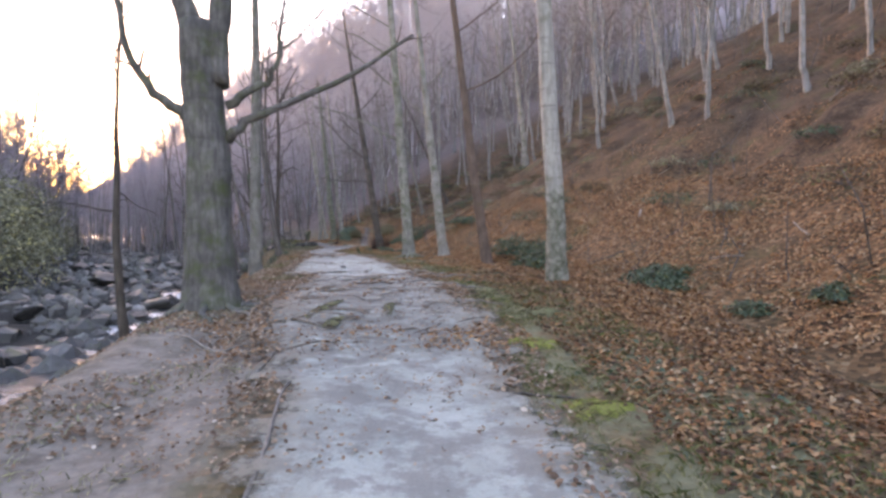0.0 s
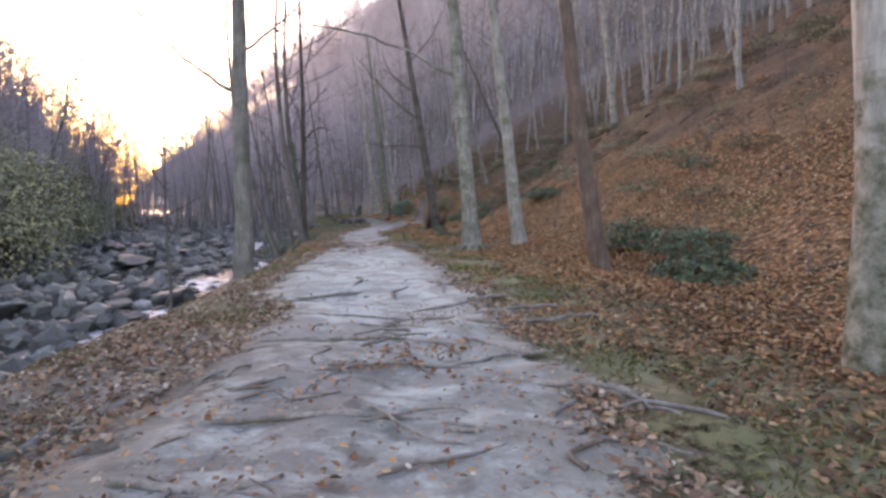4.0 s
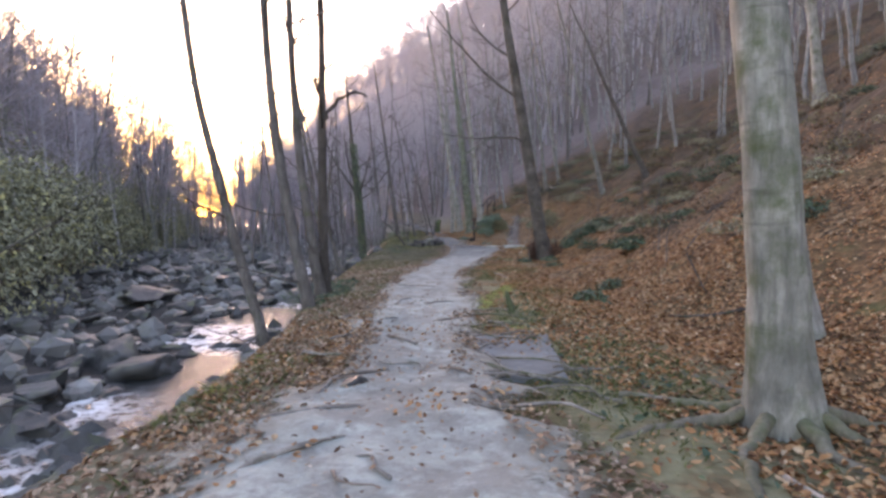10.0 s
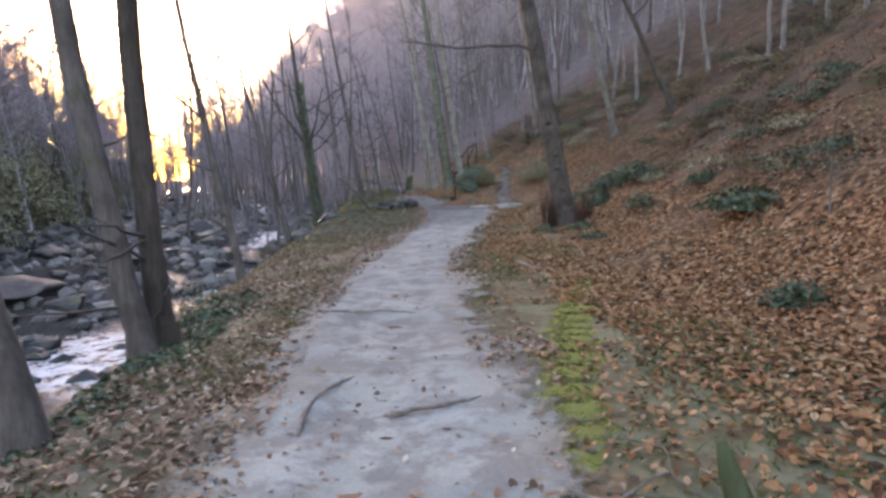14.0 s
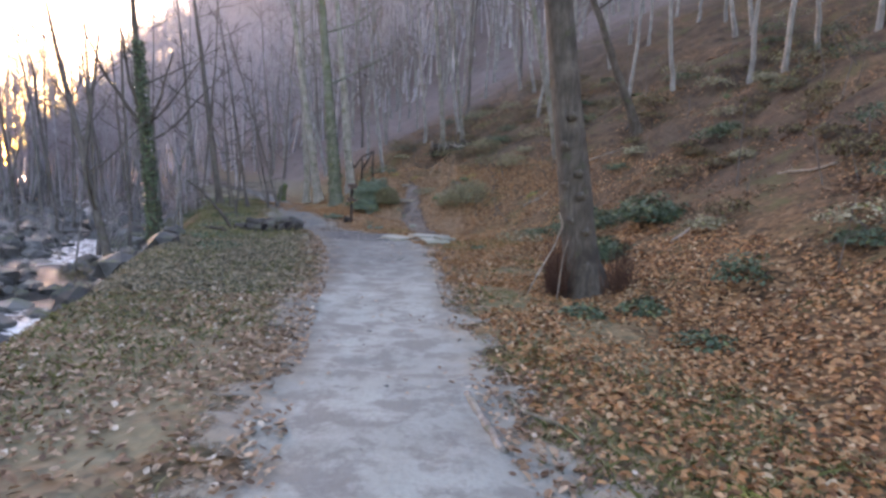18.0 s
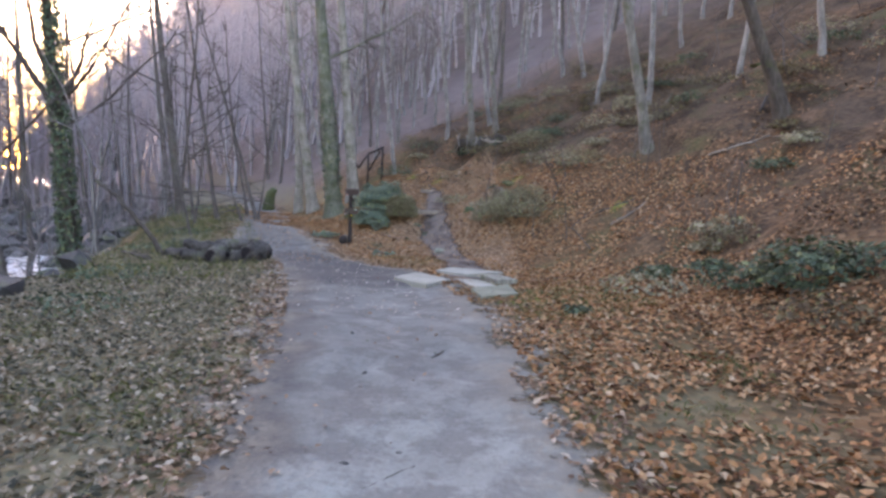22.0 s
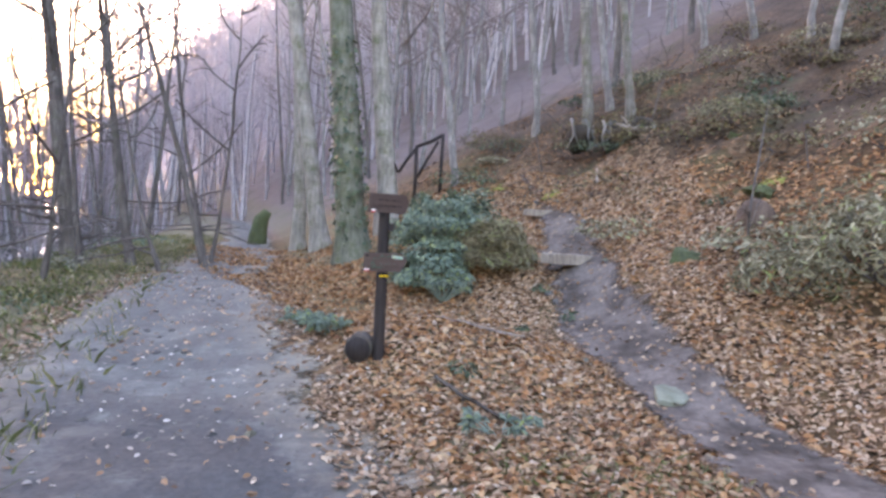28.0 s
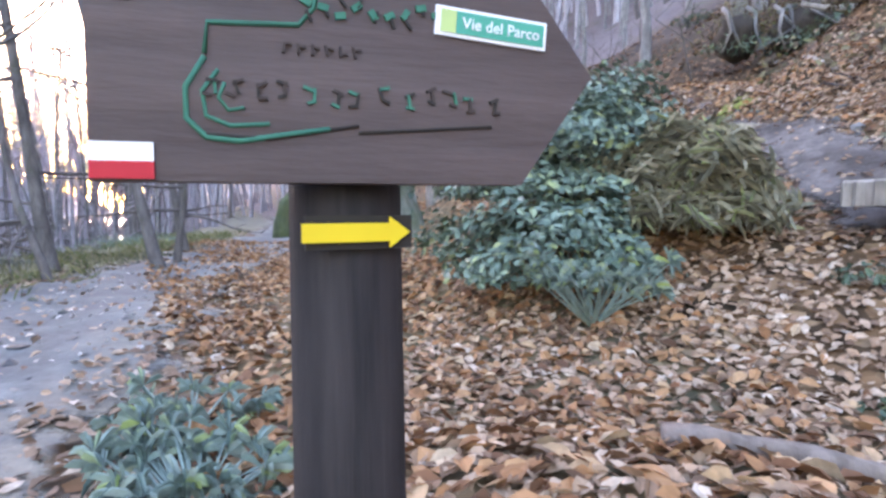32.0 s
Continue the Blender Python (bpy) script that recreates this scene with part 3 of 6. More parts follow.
zone[..., 0] = np.maximum(verge_r * np.where(Y < 30, 1, 0.55), 0.8 * step01((-O - 0.8) / 0.5) * (1 - step01((e_ - O) / 2.0)))
zone[..., 1] = step01((e_ - O) / bank_run(Y) - 0.45) * (1 - step01((-O - far_bank(Y)) / 2)) * 1.0
zone[..., 2] = 0.9 * step01((-O - 0.9) / 0.6) * (1 - step01((e_ - O) / 1.5)) * np.where(Y < 12, 1, np.where(Y < 36, 0.25, 0.1))
zone[..., 1] = np.clip(zone[..., 1] * 1.8, 0, 1)
wide = np.zeros((*O.shape, 3))
wide[..., 0] = step01((O - slope_from(Y) - 2.2 + 2.4 * step01((Y - 30) / 5) * (1 - step01((Y - 47) / 4)) + 1.2 * vnoise(X, Y, 2.5, 71)) / 4.5) * 0.9
# Second and third channel: how strongly the haze colour takes over along the valley.
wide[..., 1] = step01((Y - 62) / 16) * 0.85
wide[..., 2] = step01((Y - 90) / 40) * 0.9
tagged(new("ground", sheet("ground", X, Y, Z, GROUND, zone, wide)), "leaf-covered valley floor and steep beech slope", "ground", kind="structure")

# the trodden footpath, a skin over the ground with ragged edges
left_edge = profile([(-60, -.9), (4, -.75), (6.3, -1.5), (8, -1.9), (10, -1.7), (13, -1.3), (15, -2.0), (17.5, -1.7), (20, -1.35), (22, -.8), (30, -.75), (36, -.98), (48.3, -1.15), (50.2, -1.9), (53, -1.8), (56, -1.2), (60, -.8), (90, -.7)], 0.5)
right_edge = profile([(-60, 1.0), (4, 1.1), (10, 1.1), (18, 1.1), (20, .9), (22, .45), (25, .6), (27, 1.05), (34, .75), (38, 1.0), (42, 1.35), (44.5, 1.95), (46.5, 2.0), (48.5, .9), (52, .45), (56, .4), (90, .5)], 0.5)
py = np.arange(-12, 88, 0.12)
u = np.linspace(-1, 1, 31)
U, PY = np.meshgrid(u, py)
lo = left_edge(PY) - 0.32 + 0.12 * vnoise(PY, PY * 0 + 3, 0.22, 15) + 0.16 * vnoise(PY, PY * 0 + 3, 0.5, 11) + 0.12 * vnoise(PY, PY * 0 + 9, 1.6, 12)
hi = right_edge(PY) + 0.32 + 0.12 * vnoise(PY, PY * 0 + 3, 0.22, 16) + 0.16 * vnoise(PY, PY * 0 + 5, 0.5, 13) + 0.12 * vnoise(PY, PY * 0 + 7, 1.6, 14)
PO = lo + (hi - lo) * (U + 1) / 2
PX = centre(PY) + PO
lift = 0.045 - 0.022 * np.clip((np.abs(U) - 0.5) / 0.5, 0, 1)


def ruts(y):
    return np.exp(-((y - 9.6) / 3.2) ** 4) + np.exp(-((y - 21.5) / 2.0) ** 4)


rutted = ruts(PY)
PZ = height(PX, PY) + rutted * (0.05 + 0.022 * vnoise(PX, PY, 0.4, 85) + 0.016 * vnoise(PX, PY, 0.22, 86)) * step01((1 - np.abs(U)) / 0.5) + lift - 0.03 * np.exp(-(U / 0.5) ** 2) + 0.014 * vnoise(PX, PY, 0.3, 81) + 0.01 * vnoise(PX, PY, 0.16, 82)
pz = np.zeros((*U.shape, 3))
pz[..., 0] = np.clip(step01((PY - 45.2) / 1.2) * (1 - 0.55 * step01((PY - 48.4) / 2.5)) * np.maximum(step01((0.8 - U) / 0.7), step01((PY - 47.5) / 1.5)) + 0.9 * step01((-U - 0.35) / 0.4) * step01((PY - 33) / 3) * (1 - step01((PY - 47) / 2)) + 0.62 * step01((PY - 24) / 6) * (0.6 + 0.5 * step01((PY - 38) / 4)) * (1 - 0.45 * step01((PY - 48.5) / 2.5)), 0, 1)
pz[..., 2] = np.clip((np.abs(U) - 0.42) / 0.58, 0, 1)
pz[..., 1] = np.exp(-((PY - 9.0) / 3.6) ** 4) * np.where(U < 0.1, 1.15, 0.8) + np.exp(-((PY - 22.5) / 2.5) ** 2) * 0.8
tagged(new("footpath", sheet("footpath", PX, PY, PZ, PATH, pz)), "pale trodden dirt footpath with worn ragged edges", "path", kind="structure")

# the side path that climbs to the right of the guide post
side = np.array([(-6.6, 45.6), (-6.3, 48.0), (-6.6, 50.4), (-6.95, 52.2), (-7.0, 54.0), (-7.0, 55.6), (-7.3, 58.0), (-7.9, 61.0)])
sq = np.linspace(0, 1, 90)
sk = np.linspace(0, 1, len(side))
sx, sy = np.interp(sq, sk, side[:, 0]), np.interp(sq, sk, side[:, 1])
k5 = np.ones(13) / 13
sx, sy = (np.convolve(np.pad(s, 6, mode="edge"), k5, mode="valid") for s in (sx, sy))
SU, SI = np.meshgrid(np.linspace(-1, 1, 13), np.arange(90))
tx, ty = np.gradient(sx), np.gradient(sy)
tl = np.hypot(tx, ty)
halfw = 0.5 + 0.1 * vnoise(np.arange(90), np.zeros(90), 6, 21)
SX = sx[SI] + (ty / tl * halfw)[SI] * SU
SY = sy[SI] - (tx / tl * halfw)[SI] * SU
SZ = height(SX, SY) + 0.055 - 0.025 * np.abs(SU)
sz = np.zeros((*SU.shape, 3))
sz[..., 0] = 0.6
sz[..., 1] = 1.3
sz[..., 2] = np.clip((np.abs(SU) - 0.25) / 0.75 + np.clip((SY - 54.6) / 2.5, 0, 1), 0, 1.2)
tagged(new("side_path", sheet("side_path", SX, SY, SZ, SIDE, sz)), "narrow damp dirt side path climbing through leaves", "path", kind="structure")

# the stream
wy = np.concatenate([np.arange(-40, 5, 1.0), np.arange(5, 75, 0.3), np.arange(75, 200, 1.5)])
wo = np.arange(-34, -3.2, 0.35)
WO, WY = np.meshgrid(wo, wy)
WX = centre(WY) + WO
fall = 0.05 * np.sin(WY * 0.9 + 0.4 * WO)
WZ = bed(WY) - 0.09 + 0.5 * fall + 0.02 * vnoise(WX, WY, 0.8, 31)
wz = np.zeros((*WO.shape, 3))
rapids = np.exp(-((WY - 28.4) / 1.1) ** 2 - ((WO + 8.3) / 1.5) ** 2)
wz[..., 0] = np.clip(1.2 * rapids + 1.4 * np.exp(-((WO - channel(WY)) / 1.7) ** 2) * np.clip(0.4 + 1.2 * vnoise(WY, WY * 0, 4.5, 33), 0, 1), 0, 1)
tagged(new("water", sheet("water", WX, WY, WZ, WATER, wz)), "shallow rocky stream with small white rapids", "stream", kind="structure")


# ---------------------------------------------------------------- trees
def limb_path(p, d, length, droop=0.0, wander=0.1, n=6):
    """A wandering line from p along d."""
    pts, d = [np.array(p, float)], np.array(d, float)
    d /= np.linalg.norm(d)
    for _ in range(n):
        d = d + rng.normal(size=3) * wander + np.array([0, 0, droop])
        d /= np.linalg.norm(d)
        pts.append(pts[-1] + d * length / n)
    return np.array(pts)


def along(pts, s):
    k = s * (len(pts) - 1)
    i = min(int(k), len(pts) - 2)
    return pts[i] + (pts[i + 1] - pts[i]) * (k - i), pts[i + 1] - pts[i]


def spray(b, pts, r, level, count, span, up=0.05, sides=3, reach=0.45):
    """Side twigs along a limb, two or three orders deep."""
    length = np.linalg.norm(pts[-1] - pts[0])
    for _ in range(count):
        s = rng.uniform(span[0], span[1])
        p, t = along(pts, s)
        d = t / (np.linalg.norm(t) + 1e-9) + rng.normal(size=3) * 0.75
        ln = length * reach * rng.uniform(0.5, 1.2) * (1.15 - 0.6 * s)
        q = limb_path(p, d, ln, up, 0.16, 4 if level > 1 else 3)
        rr = r * (1 - 0.6 * s) * 0.5
        b.tube(q, np.linspace(max(rr, 0.006), 0.003, len(q)), sides, cap=False)
        if level > 1:
            spray(b, q, max(rr, 0.006), level - 1, max(3, count - 2), (0.2, 1), up, 3, reach)


def trunk_path(height_m, lean, bow, n=18):
    s = np.linspace(0, 1, n)
    z = s * height_m
    wx, wy = np.cumsum(rng.normal(size=n)) * 0.012 * height_m / 12, np.cumsum(rng.normal(size=n)) * 0.012 * height_m / 12
    x = lean[0] * z + bow[0] * np.sin(s * np.pi) + wx - wx[0]
    y = lean[1] * z + bow[1] * np.sin(s * np.pi) + wy - wy[0]
    return np.stack([x, y, z - 0.35], -1)


def trunk_mesh(pts, r, top=0.2, flare=0.5, sides=14, wob=0.025):
    h = pts[:, 2] + 0.35
    s = h / h[-1]
    rad = r * ((1 - s) * (1 - top) + top) * (1 + flare * np.exp(-h / 0.45))
    b = Build()
    b.tube(pts, rad, sides, wob)
    return b, rad


def tree(name, x, y, lean, r, tall, material, label, limbs=7, crown=0.45, twigs=TWIG_DARK, explicit=(), flare=0.5, top=0.22, bow=(0, 0), limb_len=0.32, dead=0, group="", level_n=2, sink=0.0):
    """A bare tree with a tapered trunk, limbs of their own and a crown of fine twigs."""
    root = thing(name, (x, y, hz(x, y) - sink), label, "tree", group)
    zs = np.concatenate([np.linspace(-0.35, 1.2, 7), np.linspace(1.8, tall, 15)])
    s = np.clip(zs / tall, 0, 1)
    pts = np.stack([lean[0] * zs + bow[0] * np.sin(s * np.pi), lean[1] * zs + bow[1] * np.sin(s * np.pi), zs], -1)
    pts[3:, :2] += np.cumsum(rng.normal(size=(len(zs) - 3, 2)), 0) * 0.012
    h = np.maximum(zs, 0)
    rad = r * ((1 - s) * (1 - top) + top) * (1 + flare * np.exp(-h / 0.35))
    b = Build()
    b.tube(pts, rad, 16, 0.03)
    part("trunk", b, material, root)
    cb = Build()
    for lp, lr in explicit:
        lb = Build()
        lp = np.array(lp, float)
        fine = np.stack([np.interp(np.linspace(0, 1, 14), np.linspace(0, 1, len(lp)), lp[:, k]) for k in range(3)], -1)
        fine[1:-1] += rng.normal(size=(12, 3)) * 0.02
        lb.tube(fine, np.linspace(lr, lr * 0.3, 14), 8, 0.03)
        part("limb", lb, material, root)
        spray(cb, fine, lr, 2, 6, (0.35, 1), 0.04, 3, 0.3)
    for i in range(limbs):
        k = crown + (0.97 - crown) * (i + rng.uniform(0, 0.8)) / max(limbs, 1)
        p, t = along(pts, k)
        a = rng.uniform(0, 2 * np.pi)
        d = np.array([math.cos(a), math.sin(a), rng.uniform(0.25, 0.9)])
        q = limb_path(p, d, tall * limb_len * (1.25 - k) * rng.uniform(0.7, 1.3), 0.07, 0.1, 6)
        lr = max(r * (1 - k) * 0.45, 0.02)
        lb = Build()
        lb.tube(q, np.linspace(lr, 0.012, 7), 6, 0.02, cap=False)
        part("limb", lb, material, root)
        spray(cb, q, lr, level_n, 6, (0.2, 1), 0.05)
    for i in range(dead):
        p, t = along(pts, rng.uniform(0.1, crown))
        a = rng.uniform(0, 2 * np.pi)
        q = limb_path(p, (math.cos(a), math.sin(a), rng.uniform(-0.2, 0.5)), rng.uniform(0.8, 1.9), -0.02, 0.14, 5)
        cb.tube(q, np.linspace(0.02, 0.004, 6), 4, cap=False)
        spray(cb, q, 0.014, 1, 4, (0.3, 1), 0, 3, 0.35)
    spray(cb, pts[12:], r * 0.25, 2, 8, (0.3, 1), 0.06, 3, 0.25)
    part("crown", cb, twigs, root)
    return root


tree("beech_tree", -3.5, 9.0, (0.0, 0.0), 0.36, 4.2, BIGBARK, "stout grey beech with forking limbs and mossy foot", 0, 0.5, explicit=[
    ([(-0.06, 0, 3.3), (-0.22, 0, 4.1), (-0.42, 0, 4.7), (-0.8, 0.1, 7.0), (-1.4, 0.3, 12)], 0.23),
    ([(0.1, 0, 3.3), (0.14, 0, 4.1), (0.2, 0, 4.7), (0.35, 0.1, 7.0), (0.3, 0.2, 13)], 0.22),
    ([(-0.2, 0, 2.75), (-0.5, -0.05, 2.95), (-0.8, -0.1, 3.2), (-1.05, -0.15, 3.6), (-1.2, -0.2, 4.3), (-1.45, -0.3, 5.6)], 0.1),
    ([(0.25, 0, 3.0), (0.6, 0.05, 3.25), (0.85, 0.1, 3.4), (1.0, 0.1, 3.7), (1.1, 0.1, 4.6)], 0.075),
    ([(0.25, 0.05, 2.5), (0.5, 0.05, 2.75), (0.8, 0.1, 2.95), (1.45, 0.15, 3.2), (2.2, 0.2, 3.55), (3.0, 0.2, 4.1)], 0.085)], flare=0.32, top=0.72)
tree("sapling_tree", -5.4, 10.2, (-0.012, 0.0), 0.085, 6.2, DARK, "slender broken dark sapling on the stream bank", 3, 0.75, dead=4, bow=(-0.15, 0))
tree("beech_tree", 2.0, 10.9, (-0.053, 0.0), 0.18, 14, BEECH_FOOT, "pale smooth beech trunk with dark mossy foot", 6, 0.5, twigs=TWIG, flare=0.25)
tree("dark_tree", 1.25, 17.9, (-0.134, 0.0), 0.155, 13, RED, "leaning dark reddish trunk at the foot of the slope", 6, 0.5, flare=0.35)
tree("beech_tree", -5.85, 18.8, (0.0, 0.0), 0.2, 14, BEECH_GREY, "straight pale grey beech beside the path", 6, 0.5, twigs=TWIG, explicit=[([(-0.1, 0, 4.1), (-0.9, 0.2, 4.6), (-1.8, 0.3, 5.3), (-2.8, 0.2, 6.5)], 0.05)])
tree("beech_tree", -1.25, 21.2, (-0.074, 0.0), 0.19, 14, BEECH_MOSSY, "mottled grey beech with mossy roots", 6, 0.5, twigs=TWIG, flare=0.55, explicit=[([(-0.3, 0, 4.0), (-1.2, -0.3, 4.5), (-2.4, -0.6, 5.0), (-3.6, -0.8, 5.2)], 0.045)])
tree("beech_tree", -0.03, 24.9, (-0.11, 0.0), 0.2, 14, BEECH, "pale leaning beech at the edge of the slope", 6, 0.5, twigs=TWIG)
tree("beech_tree", -4.06, 38.8, (-0.158, 0.0), 0.245, 15, SCARRED, "large dark leaning tree with scarred bark and swollen foot", 6, 0.5, flare=0.6, explicit=[([(-0.5, 0, 4.2), (-1.3, -0.3, 4.35), (-2.4, -0.6, 4.3), (-3.8, -0.9, 4.5)], 0.05)])
tree("alder_tree", -7.95, 26.5, (-0.12, 0.0), 0.1, 12, ALDER, "curved alder leaning out over the stream", 8, 0.5, dead=4, bow=(-0.75, 0), sink=0.2, flare=0.3)
tree("alder_tree", -7.05, 26.2, (-0.04, 0.05), 0.1, 12, ALDER, "curved alder stem on the stream bank", 9, 0.5, dead=3, bow=(-0.75, 0), sink=0.2, flare=0.4)
tree("alder_tree", -7.68, 27.95, (0.0, 0.0), 0.1, 12, ALDER, "dark alder stem in a clump on the bank", 9, 0.42, dead=3, bow=(-0.5, 0), sink=0.2)
tree("alder_tree", -7.75, 28.3, (0.0, 0.0), 0.105, 12, DARK, "dark alder stem in a clump on the bank", 10, 0.4, dead=4, sink=0.1, explicit=[([(0.0, 0, 3.6), (0.25, 0.1, 4.0), (0.6, 0.2, 4.2), (0.9, 0.2, 4.1)], 0.05)])
tree("alder_tree", -14.2, 57.0, (-0.16, 0.0), 0.07, 9, ALDER, "thin leaning alder on the stream bank", 6, 0.45, dead=4)
tree("alder_tree", -12.9, 57.0, (-0.3, 0.0), 0.055, 8, ALDER, "thin leaning alder on the stream bank", 6, 0.45, dead=3)
tree("ivy_clad_tree", -16.0, 52.0, (-0.082, 0.0), 0.2, 12, DARK, "dark ivy-clad tree with a forking crown", 8, 0.45, limb_len=0.4, explicit=[([(-0.3, 0, 4.2), (-1.0, 0.1, 5.2), (-1.9, 0.2, 6.4), (-2.6, 0.2, 8.0)], 0.09), ([(-0.35, 0, 4.6), (-0.9, -0.1, 6.2), (-1.2, 0, 8.2)], 0.08), ([(-0.3, 0, 4.4), (0.1, 0.1, 5.6), (0.5, 0.2, 7.2)], 0.07)])
tree("sapling_tree", -9.6, 22.4, (-0.01, 0.0), 0.06, 6.5, ALDER, "thin bare sapling at the edge of the stream", 4, 0.5, dead=5, sink=0.1)
tree("alder_tree", -10.4, 34.4, (-0.154, 0.0), 0.08, 9, ALDER, "thin bank alder with low side twigs", 6, 0.4, dead=6)
tree("alder_tree", -17.5, 52.0, (-0.22, 0.0), 0.17, 11, ALDER, "leaning forked alder above the water", 8, 0.4, limb_len=0.42, explicit=[([(-1.0, 0, 4.6), (-0.9, 0.1, 5.6), (-0.7, 0.1, 7.2), (-0.5, 0.2, 9.0)], 0.11)])
tree("alder_tree", -15.6, 57.5, (-0.13, 0.0), 0.15, 12, ALDER, "dark alder beside the lower path", 7, 0.4, dead=5)
tree("alder_tree", -19.8, 66.5, (-0.1, 0.0), 0.15, 12, ALDER, "dark alder beside the lower path", 7, 0.4, dead=4)
tree("beech_tree", -10.47, 57.8, (-0.1, 0.0), 0.27, 15, BEECH_GREEN, "thick mossy beech trunk above the lower path", 6, 0.5)
tree("beech_tree", -10.0, 58.9, (-0.1, 0.0), 0.2, 15, BEECH, "pale beech trunk behind the handrail", 6, 0.5, twigs=TWIG)
tree("beech_tree", -11.75, 60.6, (-0.15, 0.0), 0.2, 15, BEECH, "pale beech trunk above the lower path", 6, 0.5, twigs=TWIG)
tree("beech_tree", -12.5, 61.4, (-0.06, 0.0), 0.16, 15, BEECH, "pale beech trunk above the lower path", 6, 0.5, twigs=TWIG)
tree("dark_tree", 0.25, 49.7, (-0.42, 0.0), 0.14, 9, DARK, "dark leaning trunk high on the slope", 5, 0.5)
tree("beech_tree", -1.85, 51.8, (-0.24, 0.0), 0.13, 13, BEECH_GREY, "leaning grey-brown beech on the slope", 6, 0.5, twigs=TWIG)
tree("beech_tree", 5.6, 41.8, (-0.12, 0.0), 0.2, 14, BEECH, "pale beech high on the slope", 6, 0.5, twigs=TWIG)

# slope woods: a few kinds of young beech, each set out many times
KINDS = []
for i in range(7):
    tall = rng.uniform(11, 16)
    r = rng.uniform(0.06, 0.108)
    bx = rng.uniform(-0.1, 0.1)
    root = thing("slope_beech", (0, 0, -60), "slim pale bare beech on the leafy slope", "tree", "slope beeches")
    zs = np.concatenate([np.linspace(-0.5, 0.8, 5), np.linspace(1.6, tall, 12)])
    pts = np.stack([bx * zs * 0.6, 0 * zs, zs], -1)
    pts[3:, :2] += np.cumsum(rng.normal(size=(len(zs) - 3, 2)), 0) * 0.04
    s = np.clip(zs / tall, 0, 1)
    b = Build()
    b.tube(pts, r * (1 - 0.78 * s) * (1 + 0.35 * np.exp(-np.maximum(zs, 0) / 0.3)), 9, 0.03)
    part("trunk", b, SLOPEBARK if i < 5 else ALDER, root)
    cb = Build()
    for k in range(11):
        p, t = along(pts, rng.uniform(0.4, 0.98))
        a = rng.uniform(0, 2 * np.pi)
        q = limb_path(p, (math.cos(a), math.sin(a), rng.uniform(0.3, 1.1)), rng.uniform(1.2, 3.2), 0.06, 0.12, 5)
        cb.tube(q, np.linspace(0.03, 0.008, 6), 4, cap=False)
        spray(cb, q, 0.022, 2, 6, (0.2, 1), 0.05)
    part("crown", cb, TWIG, root)
    KINDS.append(root)

placed = [(2.0, 10.9), (1.25, 17.9), (-1.25, 21.2), (0, 24.9), (-4.06, 38.8), (-2.2, 51), (5.6, 41.8), (-10.6, 57.8), (-10, 58.9), (-12.1, 60.6)]
used = [0] * len(KINDS)


def set_out(n, off_lo, off_hi, y_lo, y_hi, gap, kinds):
    done = tries = 0
    while done < n and tries < n * 60:
        tries += 1
        y = rng.uniform(y_lo, y_hi)
        o = rng.uniform(off_lo, off_hi)
        x = float(centre(y)) + o
        if any((x - q[0]) ** 2 + (y - q[1]) ** 2 < gap * gap for q in placed[-400:]):
            continue
        placed.append((x, y))
        done += 1
        k = int(rng.choice(kinds))
        m = pose(x, y, hz(x, y), rng.uniform(-3, 3), rng.uniform(-10, 3), rng.uniform(0, 360) if rng.random() < 0.5 else rng.uniform(-30, 30))
        if used[k] == 0:
            KINDS[k].matrix_basis = m
        else:
            copy_thing(KINDS[k], m)
        used[k] += 1


set_out(52, 11.5, 21, 14, 64, 1.8, [0, 1, 2, 3, 4])
set_out(90, 18, 42, 14, 80, 2.0, [0, 1, 2, 3, 4])
set_out(60, 3, 22, 62, 92, 1.8, [0, 1, 2, 3, 4, 5])
set_out(15, -17, -3.2, 56, 92, 2.0, [5, 6])
set_out(40, -50, -28, 30, 110, 2.2, [5, 6, 0])

# far woods, nobody could count them
def rods(p, q, r0, r1):
    """Thin three-sided rods from p to q: (n, 6, 3)."""
    d = q - p
    d /= np.linalg.norm(d, axis=1, keepdims=True) + 1e-9
    u = np.cross(d, np.array([0.3, 0.9, 0.31]))
    u /= np.linalg.norm(u, axis=1, keepdims=True) + 1e-9
    w = np.cross(d, u)
    ring = [math.cos(a) * u + math.sin(a) * w for a in (0, 2.094, 4.189)]
    return np.stack([p + r0[:, None] * c for c in ring] + [q + r1[:, None] * c for c in ring], 1)


ROD = [(0, 1, 4, 3), (1, 2, 5, 4), (2, 0, 3, 5)]


